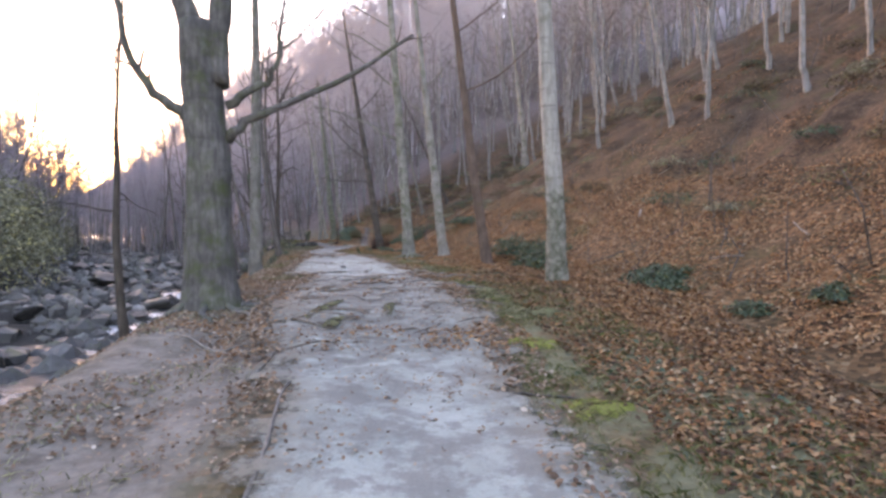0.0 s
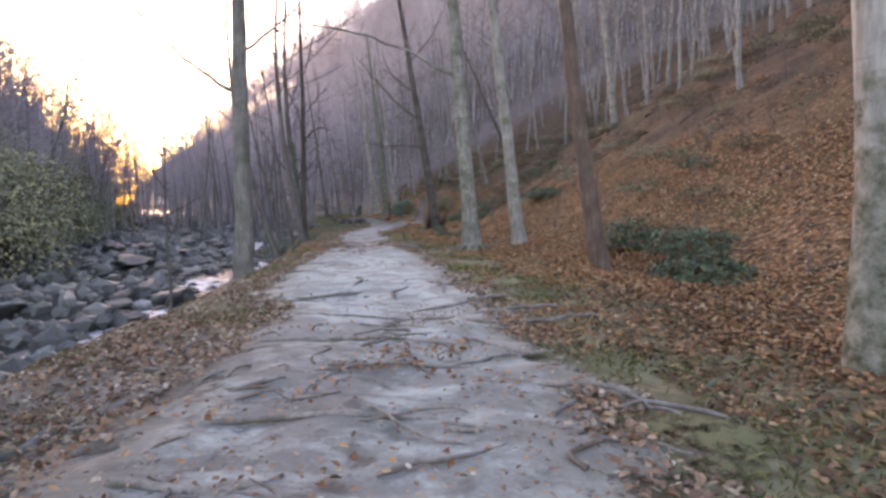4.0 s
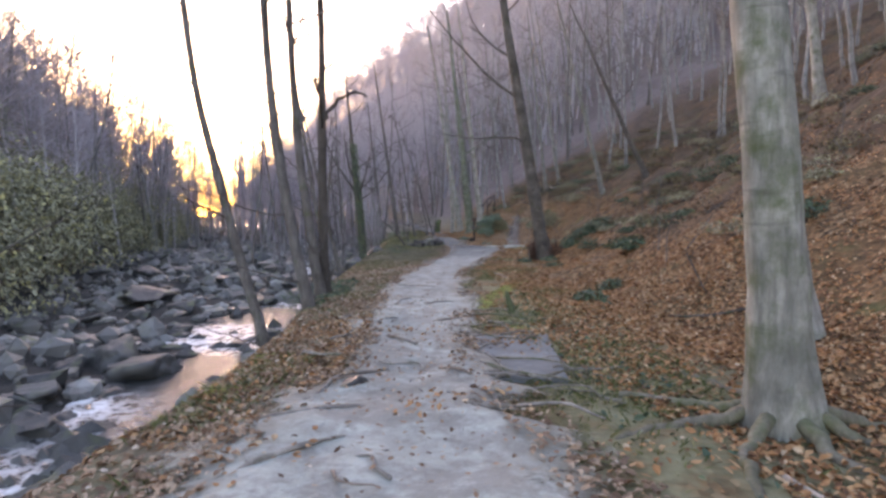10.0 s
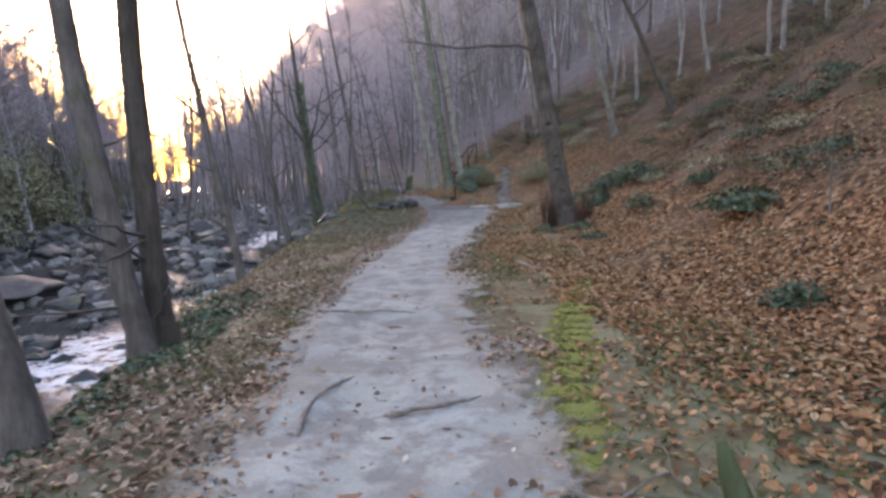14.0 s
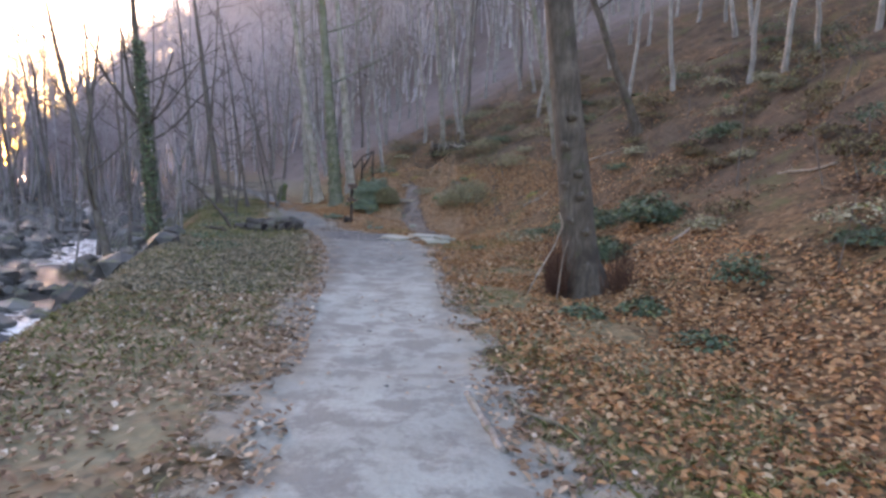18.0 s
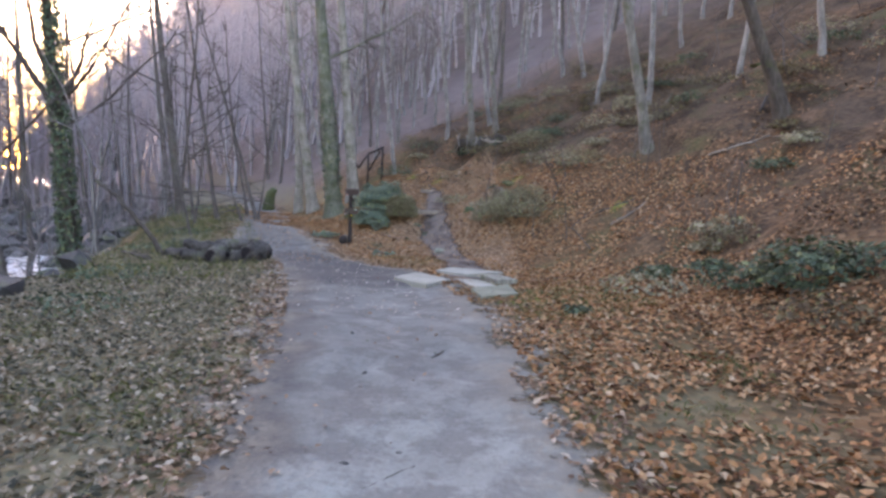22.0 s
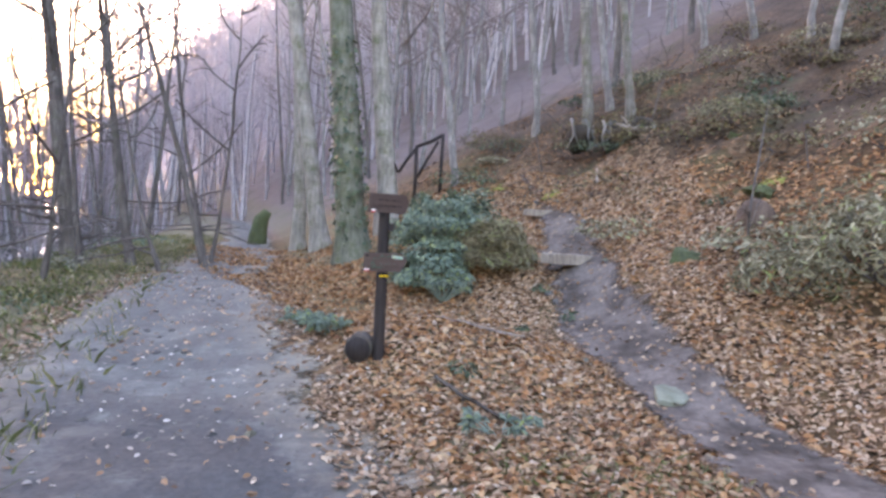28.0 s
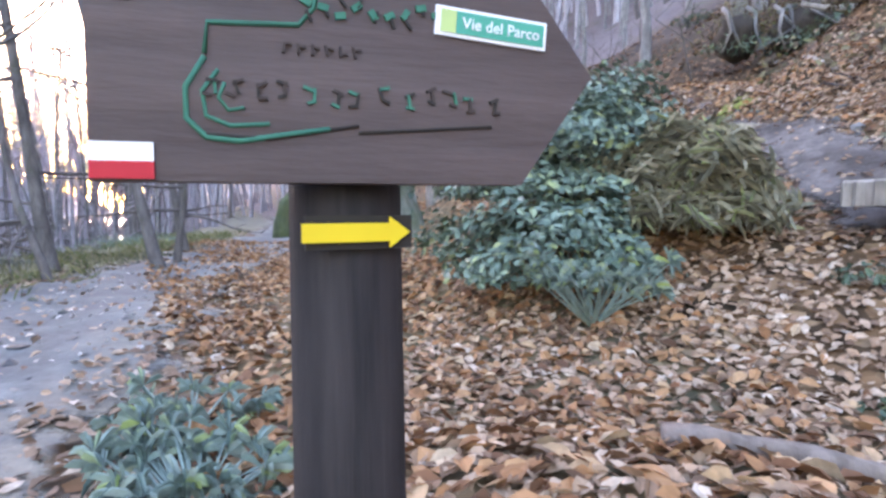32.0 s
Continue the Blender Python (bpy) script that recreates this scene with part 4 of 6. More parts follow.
def woods(name, label, n, off_lo, off_hi, y_lo, y_hi, tall_lo, tall_hi, material, twigs, sprigs=26):
    y = rng.uniform(y_lo, y_hi, n)
    x = centre(y) + rng.uniform(off_lo, off_hi, n)
    base = np.stack([x, y, height(x, y) - 0.4], -1)
    tall = rng.uniform(tall_lo, tall_hi, n)
    lean = np.concatenate([rng.normal(size=(n, 2)) * 0.1, np.ones((n, 1))], 1)
    top = base + lean * tall[:, None]
    mid = base + (top - base) * 0.5 + rng.normal(size=(n, 3)) * 0.35
    r = tall * rng.uniform(0.007, 0.013, n)
    v = np.concatenate([rods(base, mid, r, r * 0.7), rods(mid, top, r * 0.7, r * 0.15)])
    root = thing(name, (0, 0, 0), label, "woods", kind="stuff", data=soup(name, v, 6, ROD, material, True))
    k = np.repeat(np.arange(n), sprigs)
    s = rng.uniform(0.3, 1, len(k))
    p = np.where((s < 0.5)[:, None], base[k] + (mid - base)[k] * (s * 2)[:, None], mid[k] + (top - mid)[k] * (s * 2 - 1)[:, None])
    a = rng.uniform(0, 2 * np.pi, len(k))
    ln = tall[k] * rng.uniform(0.1, 0.24, len(k)) * (1.25 - 0.7 * s)
    d = np.stack([np.cos(a), np.sin(a), rng.uniform(0.3, 1.3, len(k))], -1) * ln[:, None]
    q = p + d
    br = tall[k] * (0.0028 if y_hi < 200 else 0.0045)
    fine = [rods(p, q, br, br * 0.35)]
    for _ in range(3):
        m = p + d * rng.uniform(0.25, 1, (len(k), 1))
        e = m + d * 0.25 + rng.normal(size=(len(k), 3)) * ln[:, None] * 0.35 + np.stack([0 * a, 0 * a, ln * 0.15], -1)
        fine.append(rods(m, e, br * 0.45, br * 0.15))
    part("crowns", soup("crowns", np.concatenate(fine), 6, ROD, twigs, True), twigs, root)


# Pale mauve twigs and bark: the haze of distance is in their colour.
TWIG_FAR_HAZE = shade("hazed_far_twigs", bark((0.34, 0.295, 0.315), (0.48, 0.425, 0.455)))
TWIG_HILL_HAZE = shade("hazed_hill_twigs", bark((0.44, 0.4, 0.44), (0.6, 0.55, 0.6)))
BARK_HILL_HAZE = shade("hazed_hill_bark", bark((0.4, 0.385, 0.41), (0.56, 0.54, 0.57)))
woods("far_woods", "distant bare winter woods coloured mauve-grey as through haze", 640, 1.5, 60, 84, 150, 11, 18, BARK_HILL_HAZE, TWIG_HILL_HAZE, 22)
woods("far_woods", "distant bare winter woods coloured mauve-grey as through haze", 900, -14, 130, 150, 300, 12, 19, BARK_HILL_HAZE, TWIG_HILL_HAZE, 24)
woods("far_woods", "bare woods beyond the stream", 700, -75, -27, 20, 150, 9, 16, BARK_HILL_HAZE, TWIG_HILL_HAZE, 24)
woods("far_woods", "bare woods on the distant valley side", 220, -190, -60, 60, 300, 8, 14, ALDER, TWIG_FAR_HAZE, 14)
woods("valley_side_woods", "tall bare woods on the bank across the stream", 230, -58, -27, 18, 95, 13, 20, SLOPEBARK, TWIG_FAR_HAZE, 28)
woods("slope_woods", "slim bare beeches high on the slope", 380, 28, 75, 10, 90, 10, 16, SLOPEBARK, TWIG_FAR_HAZE, 16)
woods("ahead_woods", "bare woods coloured mauve-grey as through haze where the valley bends", 140, -24, 3, 84, 130, 13, 19, BARK_HILL_HAZE, TWIG_HILL_HAZE, 18)
# Bank woods and bank scrub take the pale slope bark in place of haze.
woods("bank_woods", "bare alder woods between stream and lower path", 76, -26, -5, 66, 125, 9, 15, SLOPEBARK, TWIG_FAR_HAZE, 18)
woods("slope_scrub", "thin bare saplings and dead stems on the slope", 520, 5, 26, 6, 70, 0.5, 2.2, ALDER, TWIG_DARK, 6)
woods("bank_scrub", "thin bare scrub along the lower path", 120, -13, -4, 50, 110, 1.5, 5, SLOPEBARK, TWIG_FAR_HAZE, 12)


# ---------------------------------------------------------------- litter and greenery
def leaves_at(x, y, size, lift=0.0, tilt=0.45, aspect=0.62):
    """Folded leaf shapes lying on the ground: (n, 6, 3)."""
    n = len(x)
    eps = 0.05
    z = height(x, y)
    gx = (height(x + eps, y) - z) / eps
    gy = (height(x, y + eps) - z) / eps
    nrm = np.stack([-gx, -gy, np.ones(n)], -1) + rng.normal(size=(n, 3)) * tilt * np.array([1, 1, 0.2])
    nrm /= np.linalg.norm(nrm, axis=1, keepdims=True)
    a = rng.uniform(0, 2 * np.pi, n)
    u = np.stack([np.cos(a), np.sin(a), np.zeros(n)], -1)
    u -= nrm * (u * nrm).sum(1, keepdims=True)
    u /= np.linalg.norm(u, axis=1, keepdims=True)
    w = np.cross(nrm, u)
    size = size * rng.uniform(0.65, 1.35, n)
    c = np.stack([x, y, z + lift + size * tilt * 0.35 + 0.012], -1)
    fold = rng.uniform(-0.12, 0.3, n)
    shape = [(-0.5, 0, 0), (-0.1, 0.5, 1), (0.3, 0.36, 1), (0.55, 0, 0.3), (0.3, -0.36, 1), (-0.1, -0.5, 1)]
    v = np.stack([c + size[:, None] * (p * u + q * aspect * w + (f * fold)[:, None] * nrm) for p, q, f in shape], 1)
    return v


LEAF_FACES = [(0, 1, 2, 3), (0, 3, 4, 5)]


def litter(name, label, n, spots, size, material, tilt=0.45):
    x, y = spots(n)
    o = x - centre(y)
    skin = (o > left_edge(y) - 0.05) & (o < right_edge(y) + 0.05)
    side_skin = (np.abs(x - np.interp(y, sy, sx)) < 0.5) & (name == "side_path_litter")
    v = leaves_at(x, y, size, np.where(skin, 0.026 + 0.06 * ruts(y), np.where(side_skin, 0.045, 0.0)), tilt)
    thing(name, (0, 0, 0), label, "leaf litter", kind="stuff", data=soup(name, v, 6, LEAF_FACES, material))


def band(lo, hi, y0, y1, seed, clump=0.0):
    def spots(n):
        y = rng.uniform(y0, y1, n * 3)
        o = rng.uniform(0, 1, n * 3)
        o = lo(y) + (hi(y) - lo(y)) * o
        x = centre(y) + o
        keep = vnoise(x, y, 1.1, seed) + 0.5 * vnoise(x, y, 0.4, seed + 1) > clump + rng.normal(size=n * 3) * 0.25
        return x[keep][:n], y[keep][:n]
    return spots


litter("slope_leaf_litter", "thick orange-brown fallen beech leaves on the slope", 66000, band(lambda y: slope_from(y) - 3.0, lambda y: slope_from(y) + 4.2, 1, 32, 41, -0.4), 0.058, LITTER)
litter("slope_leaf_litter", "thick orange-brown fallen leaves at the slope foot", 22000, band(lambda y: slope_from(y) - 3.0, lambda y: slope_from(y) + 1.3, 32, 46, 41, -0.4), 0.058, LITTER)
litter("slope_leaf_litter", "thin dull brown leaves among undergrowth", 12000, band(lambda y: slope_from(y) + 1.0, lambda y: slope_from(y) + 4.4, 32, 46, 41, 0.0), 0.058, LITTER_DULL)
litter("slope_leaf_litter", "thick orange-brown fallen beech leaves on the slope", 32000, band(lambda y: slope_from(y) - 3.0, lambda y: slope_from(y) + 4.2, 46, 62, 41, -0.4), 0.058, LITTER)
litter("ditch_litter", "damp brown leaves in the hollow under the slope", 15000, band(lambda y: right_edge(y) + 0.6, lambda y: right_edge(y) + 3.6, 2, 15, 441, -0.7), 0.05, LITTER_DULL)
litter("ditch_litter", "orange-brown leaves drifted into the hollow under the slope", 26000, band(lambda y: right_edge(y) + 1.0, lambda y: right_edge(y) + 5.0, 15, 32, 443, -0.7), 0.055, LITTER)
litter("upper_slope_litter", "thin patchy brown leaves high on the slope", 40000, band(lambda y: slope_from(y) + 2.5, lambda y: slope_from(y) + 13.0, 6, 68, 141, 0.2), 0.075, LITTER_DULL)
litter("verge_leaf_litter", "scattered brown fallen leaves on the verge", 27000, band(lambda y: right_edge(y) + np.where(y < 11, 0.7, 0.1), lambda y: right_edge(y) + 2.8, -1, 62, 43, -0.05), 0.052, LITTER)
litter("bank_leaf_litter", "faded fallen leaves on the stream bank verge", 17000, band(lambda y: bank_edge(y) - 1.8, lambda y: left_edge(y) + 0.1, 11, 38, 45, -0.2), 0.05, LITTER_PALE)
litter("bank_leaf_litter", "olive brown leaves on the stream bank verge", 13000, band(lambda y: bank_edge(y) - 1.8, lambda y: left_edge(y) + 0.1, 38, 60, 45, -0.2), 0.05, LITTER_OLIVE)
litter("bank_leaf_litter", "few faded leaves on the worn bank verge", 8000, band(lambda y: bank_edge(y) - 1.0, lambda y: left_edge(y) + 0.1, -1, 12, 46, -0.15), 0.046, LITTER_PALE)
litter("path_edge_litter", "small brown leaves gathered at the path edge", 9000, band(lambda y: right_edge(y) - 0.25, lambda y: right_edge(y) + 0.35, -1, 56, 65, -0.1), 0.05, LITTER_PALE, 0.35)
litter("path_edge_litter", "small brown leaves gathered at the path edge", 9000, band(lambda y: left_edge(y) - 0.35, lambda y: left_edge(y) + 0.25, -1, 56, 67, -0.1), 0.05, LITTER_PALE, 0.35)
litter("side_path_litter", "brown leaves trodden into the side path", 500, lambda n: (lambda k: (sx[k] + rng.uniform(-0.6, 0.6, n), sy[k] + rng.uniform(-0.1, 0.1, n)))(rng.integers(0, 90, n)), 0.05, LITTER_PALE, 0.3)
litter("bank_leaf_litter", "pale dry leaves covering the verge before the fork", 6500, band(lambda y: bank_edge(y) - 0.6, lambda y: left_edge(y) - 0.15, 36, 50, 246, -0.9), 0.05, LITTER_OLIVE)
litter("bank_leaf_litter", "faded leaves on the stream bank verge", 9000, band(lambda y: bank_edge(y) - 1.2, lambda y: left_edge(y) - 0.1, 12, 38, 247, -0.9), 0.055, LITTER_PALE)
litter("verge_leaf_litter", "small olive and brown leaves thick on the verge before the fork", 17000, band(lambda y: bank_edge(y) - 1.6, lambda y: left_edge(y) - 0.2, 38, 50, 251, -0.8), 0.048, LITTER_OLIVE, 0.5)
litter("bank_leaf_litter", "reddish brown leaves drifted against the bank edge", 3000, band(lambda y: bank_edge(y) - 0.8, lambda y: left_edge(y) + 0.05, 20, 25, 253, -0.3), 0.052, LITTER, 0.5)
litter("lower_path_litter", "brown leaves scattered over the lower path", 1300, lambda n: (lambda y: (centre(y) + rng.normal(size=n) * 1.3, y))(rng.uniform(48.2, 60, n)), 0.045, LITTER_TAN, 0.4)
litter("fork_stray_litter", "pale leaves strewn on the dark ground at the fork", 900, lambda n: (lambda y: (centre(y) + rng.uniform(-1.2, 1.2, n), y))(rng.uniform(43.5, 57, n)), 0.034, LITTER_FLECK, 0.35)
litter("path_hollow_litter", "reddish leaves caught among the path roots", 4600, band(lambda y: left_edge(y) - 1.2, lambda y: right_edge(y) + 0.4, 6.2, 12.8, 347, 0.35), 0.045, LITTER, 0.35)
litter("path_hollow_litter", "reddish leaves caught among the path roots", 900, band(lambda y: left_edge(y) - 0.2, lambda y: right_edge(y) + 0.2, 19.5, 26, 349, 0.45), 0.05, LITTER, 0.35)
litter("path_hollow_litter", "dark brown leaf bits trodden into the path", 3600, band(lambda y: left_edge(y) - 1.0, lambda y: right_edge(y) + 0.3, 3.5, 13.5, 351, 0.0), 0.032, LITTER_PALE, 0.35)
litter("path_hollow_litter", "dark brown leaf bits trodden into the path", 1100, band(lambda y: left_edge(y) - 0.2, lambda y: right_edge(y) + 0.4, 13.5, 27, 353, 0.1), 0.034, LITTER_PALE, 0.35)
litter("side_path_litter", "brown and tan leaves strewn over the side path", 800, lambda n: (lambda k: (sx[k] + rng.uniform(-0.65, 0.65, n), sy[k] + rng.uniform(-0.1, 0.1, n)))(rng.integers(25, 90, n)), 0.042, LITTER_TAN, 0.35)
litter("path_leaf_litter", "few stray fallen leaves on the footpath", 800, band(lambda y: left_edge(y), lambda y: right_edge(y), 0, 56, 47, 0.15), 0.042, LITTER_PALE, 0.3)
litter("fork_leaf_litter", "fallen oak and beech leaves round the guide post", 46000, lambda n: (lambda a, b: (lambda keep: (a[keep], b[keep]))((np.abs(a - np.interp(b, sy, sx)) > rng.uniform(0.15, 0.6, n)) & (a - centre(b) > right_edge(b) - rng.uniform(-0.1, 0.35, n))))(rng.uniform(-9.4, -5.2, n), rng.uniform(48.2, 58, n)), 0.044, LITTER_TAN, 0.3)

litter("verge_ivy", "few dark ground ivy leaves along the edge of the verge", 420, band(lambda y: right_edge(y) + 0.5, lambda y: right_edge(y) + 1.9, 3, 27, 61, 0.25), 0.06, GREEN, 0.6)
litter("bank_ivy", "dark ground ivy on the bank edge by the alders", 2400, band(lambda y: bank_edge(y) - 0.9, lambda y: bank_edge(y) + 0.55, 25.4, 29.5, 63, -0.3), 0.06, GREEN, 0.6)


def clump(name, x, y, rx, ry, tall, n, size, material, label, category, up=0.6, group="", aspect=0.6):
    """A bush of many single leaves over a few stems."""
    z = hz(x, y)
    root = thing(name, (x, y, z), label, category, group)
    sb = Build()
    for _ in range(10):
        a = rng.uniform(0, 2 * np.pi)
        q = limb_path((0, 0, -0.1), (math.cos(a) * rx, math.sin(a) * ry, tall * 0.9), tall * rng.uniform(0.7, 1.1), 0.02, 0.15, 4)
        sb.tube(q, np.linspace(0.02 * tall + 0.004, 0.004, 5), 4, cap=False)
    tagged(part("stem_tangle", sb, TWIG_DARK, root), "thin dark tangled stems", kind="stuff")
    d = rng.normal(size=(n, 3))
    d /= np.linalg.norm(d, axis=1, keepdims=True)
    d[:, 2] = np.abs(d[:, 2])
    lump = 1 + 0.3 * vnoise(d[:, 0] * 2 + 7, d[:, 1] * 2 + d[:, 2] * 2, 0.5, int(abs(x * 31 + y * 17)) % 997)
    rad = rng.uniform(0.35, 1, n) ** 0.4 * lump
    c = d * rad[:, None] * np.array([rx, ry, tall])
    nrm = d + rng.normal(size=(n, 3)) * 0.6
    nrm[:, 2] += up
    nrm /= np.linalg.norm(nrm, axis=1, keepdims=True)
    u = np.cross(nrm, rng.normal(size=(n, 3)))
    u /= np.linalg.norm(u, axis=1, keepdims=True)
    w = np.cross(nrm, u)
    sz = size * rng.uniform(0.6, 1.4, n)
    shape = [(-0.5, 0, 0), (-0.1, 0.5, 1), (0.3, 0.36, 1), (0.55, 0, 0.3), (0.3, -0.36, 1), (-0.1, -0.5, 1)]
    v = np.stack([c + sz[:, None] * (p * u + q * aspect * w + (f * 0.15) * nrm) for p, q, f in shape], 1)
    part("foliage", soup("foliage", v, 6, LEAF_FACES, material), material, root)
    return root


DEADFERN = shade("dead_fern", m_leaf([(0, (0.05, 0.035, 0.022)), (0.5, (0.13, 0.095, 0.055)), (0.85, (0.2, 0.17, 0.09)), (1, (0.2, 0.23, 0.08))]))
DRYGRASS = shade("dry_olive_grass", m_leaf([(0, (0.13, 0.125, 0.08)), (0.5, (0.27, 0.255, 0.17)), (0.85, (0.4, 0.365, 0.26)), (1, (0.3, 0.36, 0.14))]))
IVYBLUE = shade("bluish_ivy", m_leaf([(0, (0.06, 0.105, 0.075)), (0.5, (0.125, 0.2, 0.15)), (0.85, (0.2, 0.28, 0.21)), (1, (0.34, 0.4, 0.17))], 0.45))
for x, y, rx, ry, tall in [(4.2, 11.8, .7, .6, .35), (2.6, 16.4, .8, .6, .4), (3.1, 18.6, 1.0, .7, .5), (2.3, 20.2, .8, .6, .6), (-2.7, 43.6, .7, .6, .55), (-2.0, 42.0, .8, .6, .5), (-3.2, 40.6, .5, .4, .35), (1.0, 29, .8, .6, .35), (-1.4, 33.5, .7, .5, .3)]:
    clump("bramble_patch", x, y, rx, ry, tall, 1400, 0.075, GREEN, "low dark green bramble patch on the slope", "bush", 0.8, "brambles")
clump("ivy_mound", -8.65, 55.1, 0.8, 1.0, 0.76, 13000, 0.052, IVYBLUE, "dense ivy covered mound behind the guide post", "bush", 0.8)
clump("ivy_patch", -8.78, 54.25, 0.55, 0.5, 0.5, 4500, 0.05, IVYBLUE, "ivy spilling down the front of the mound", "bush", 0.8)
clump("dry_grass_mound", -8.05, 54.6, 0.5, 0.6, 0.55, 6500, 0.14, DRYGRASS, "pale dry grassy tuft beside the ivy mound", "bush", 0.4, aspect=0.09)
for i in range(26):
    y = 14 + i * 3.3 + rng.uniform(-1, 1)
    o = -float(far_bank(y)) - rng.uniform(0, 6)
    s = rng.uniform(1.8, 3.3)
    clump("evergreen_bush", float(centre(y)) + o, y, 2.0 * s, 2.0 * s, 2.6 * s, 5400, 0.2, EVERGREEN, "grey-green evergreen bush on the far bank", "bush", 0.3, "far bank bushes")

# ---------------------------------------------------------------- rocks in the stream
ROCKS = []
for i in range(8):
    bm = bmesh.new()
    bmesh.ops.create_icosphere(bm, subdivisions=4, radius=0.5)
    ax = Vector((rng.uniform(0.8, 1.3), rng.uniform(0.7, 1.1), rng.uniform(0.45, 0.75)))
    cuts = [(Vector(rng.normal(size=3)).normalized(), rng.uniform(0.27, 0.4)) for _ in range(11)] + [(Vector((0.1, 0.05, 1)).normalized(), 0.33)]
    for v in bm.verts:
        p = v.co.copy()
        k = 1 + 0.42 * noise.noise(p * 2.2 + Vector((i * 9, 0, 0))) + 0.2 * noise.noise(p * 5 + Vector((0, i * 5, 0))) + 0.06 * noise.noise(p * 12)
        q = p * k
        for c, reach in cuts:
            d = q.dot(c) - reach
            if d > 0:
                q -= c * d
        q *= 1 + 0.1 * noise.noise(p * 7 + Vector((3, i, 0))) + 0.06 * noise.noise(p * 19)
        v.co = Vector((q.x * ax.x, q.y * ax.y, q.z * ax.z))
    me = bpy.data.meshes.new("boulder")
    bm.to_mesh(me)
    bm.free()
    me.polygons.foreach_set("use_smooth", [True] * len(me.polygons))
    me.materials.append(ROCK)
    ROCKS.append(me)


def boulder(x, y, size, z=None, label="grey water-worn boulder in the stream bed", group="stream boulders", name="boulder", material=None):
    ob = thing(name, (x, y, (hz(x, y) if z is None else z) + 0.05 * size), label, "boulder", group, data=ROCKS[int(rng.integers(8))])
    ob.rotation_euler = (rng.uniform(-0.25, 0.25), rng.uniform(-0.25, 0.25), rng.uniform(0, 6.3))
    ob.scale = (size, size, size * rng.uniform(0.8, 1.2))
    if material:
        ob.material_slots[0].link = "OBJECT"
        ob.material_slots[0].material = material
    return ob


for i in range(350):
    y = rng.uniform(-4, 76)
    o = -rng.uniform(4.2, 21 if y < 50 else 26)
    if o > float(bank_edge(y)) - float(bank_run(y)) - (0.1 if y < 36 else 1.2):
        continue
    if abs(o - float(channel(y))) < 1.0 and rng.random() < 0.75:
        continue
    boulder(float(centre(y)) + o, y, rng.choice([0.5, 0.8, 1.1, 1.45, 1.8], p=[0.3, 0.3, 0.22, 0.12, 0.06]) * rng.uniform(0.8, 1.25))
for x, y, s in [(-14.9, 31.6, 2.6), (-11.9, 27.2, 1.5), (-13.7, 27.0, 1.7), (-16.6, 30.5, 1.5), (-15.6, 29.0, 1.4), (-14.2, 31.5, 1.5), (-7.6, 15.2, 1.4), (-9.5, 16.5, 1.5), (-8.2, 12.9, 1.3), (-10.5, 21.5, 1.5), (-12.2, 23.0, 1.7), (-13.9, 27.7, 1.1), (-12.9, 29.4, 0.9), (-15.2, 28.4, 1.3), (-13.1, 27.9, 0.7), (-14.4, 29.7, 1.0), (-11.4, 25.6, 0.9), (-11.9, 25.0, 1.1), (-12.9, 25.9, 1.0), (-14.6, 26.2, 1.3)]:
    boulder(x, y, s, label="large dark mossy boulder in the stream")

# smaller stones, joined
bm = bmesh.new()
bmesh.ops.create_icosphere(bm, subdivisions=1, radius=1)
bm.verts.ensure_lookup_table()
ball = np.array([v.co[:] for v in bm.verts])
tri = [tuple(v.index for v in f.verts) for f in bm.faces]
bm.free()


def stones(name, label, n, spots, lo, hi, flat=0.6, power=2.2):
    x, y = spots(n)
    n = len(x)
    size = lo + (hi - lo) * rng.uniform(0, 1, n) ** power
    rot = rng.uniform(0, 6.3, n)
    sh = ball[None] * (1 + 0.16 * rng.normal(size=(n, len(ball), 1))) * np.stack([rng.uniform(0.8, 1.4, n), rng.uniform(0.7, 1.1, n), rng.uniform(0.45, 0.9, n) * flat / 0.6], -1)[:, None]
    c, s_ = np.cos(rot)[:, None], np.sin(rot)[:, None]
    v = np.stack([sh[..., 0] * c - sh[..., 1] * s_, sh[..., 0] * s_ + sh[..., 1] * c, sh[..., 2]], -1) * size[:, None, None]
    v += np.stack([x, y, height(x, y) + 0.12 * size], -1)[:, None]
    thing(name, (0, 0, 0), label, "stones", kind="stuff", data=soup(name, v, len(ball), tri, ROCK, False))


def bed_spots(lo_o, hi_o, y0, y1, free=0.7):
    def spots(n):
        y = rng.uniform(y0, y1, n)
        o = rng.uniform(lo_o, hi_o, n)
        keep = (np.abs(o - channel(y)) > rng.uniform(0, free * 2, n)) & (o < bank_edge(y) - 0.75 * bank_run(y)) & (vnoise(centre(y) + o, y, 2.2, 91) > rng.uniform(-1.1, 0.5, n))
        return (centre(y) + o)[keep], y[keep]
    return spots


stones("stream_cobbles", "grey cobbles strewn over the stream bed", 4600, bed_spots(-24, -4.6, -6, 80), 0.1, 0.55, 0.75)
stones("channel_stones", "dark wet stones in the channel", 900, lambda n: (lambda y: (centre(y) + channel(y) + rng.normal(size=n) * 1.3, y))(rng.uniform(4, 27, n)), 0.12, 0.6, 0.8, 1.6)
stones("channel_stones", "dark wet stones in the channel", 300, lambda n: (lambda y: (centre(y) + channel(y) + rng.normal(size=n) * 1.6, y))(rng.uniform(27, 60, n)), 0.12, 0.5, 0.7, 2)
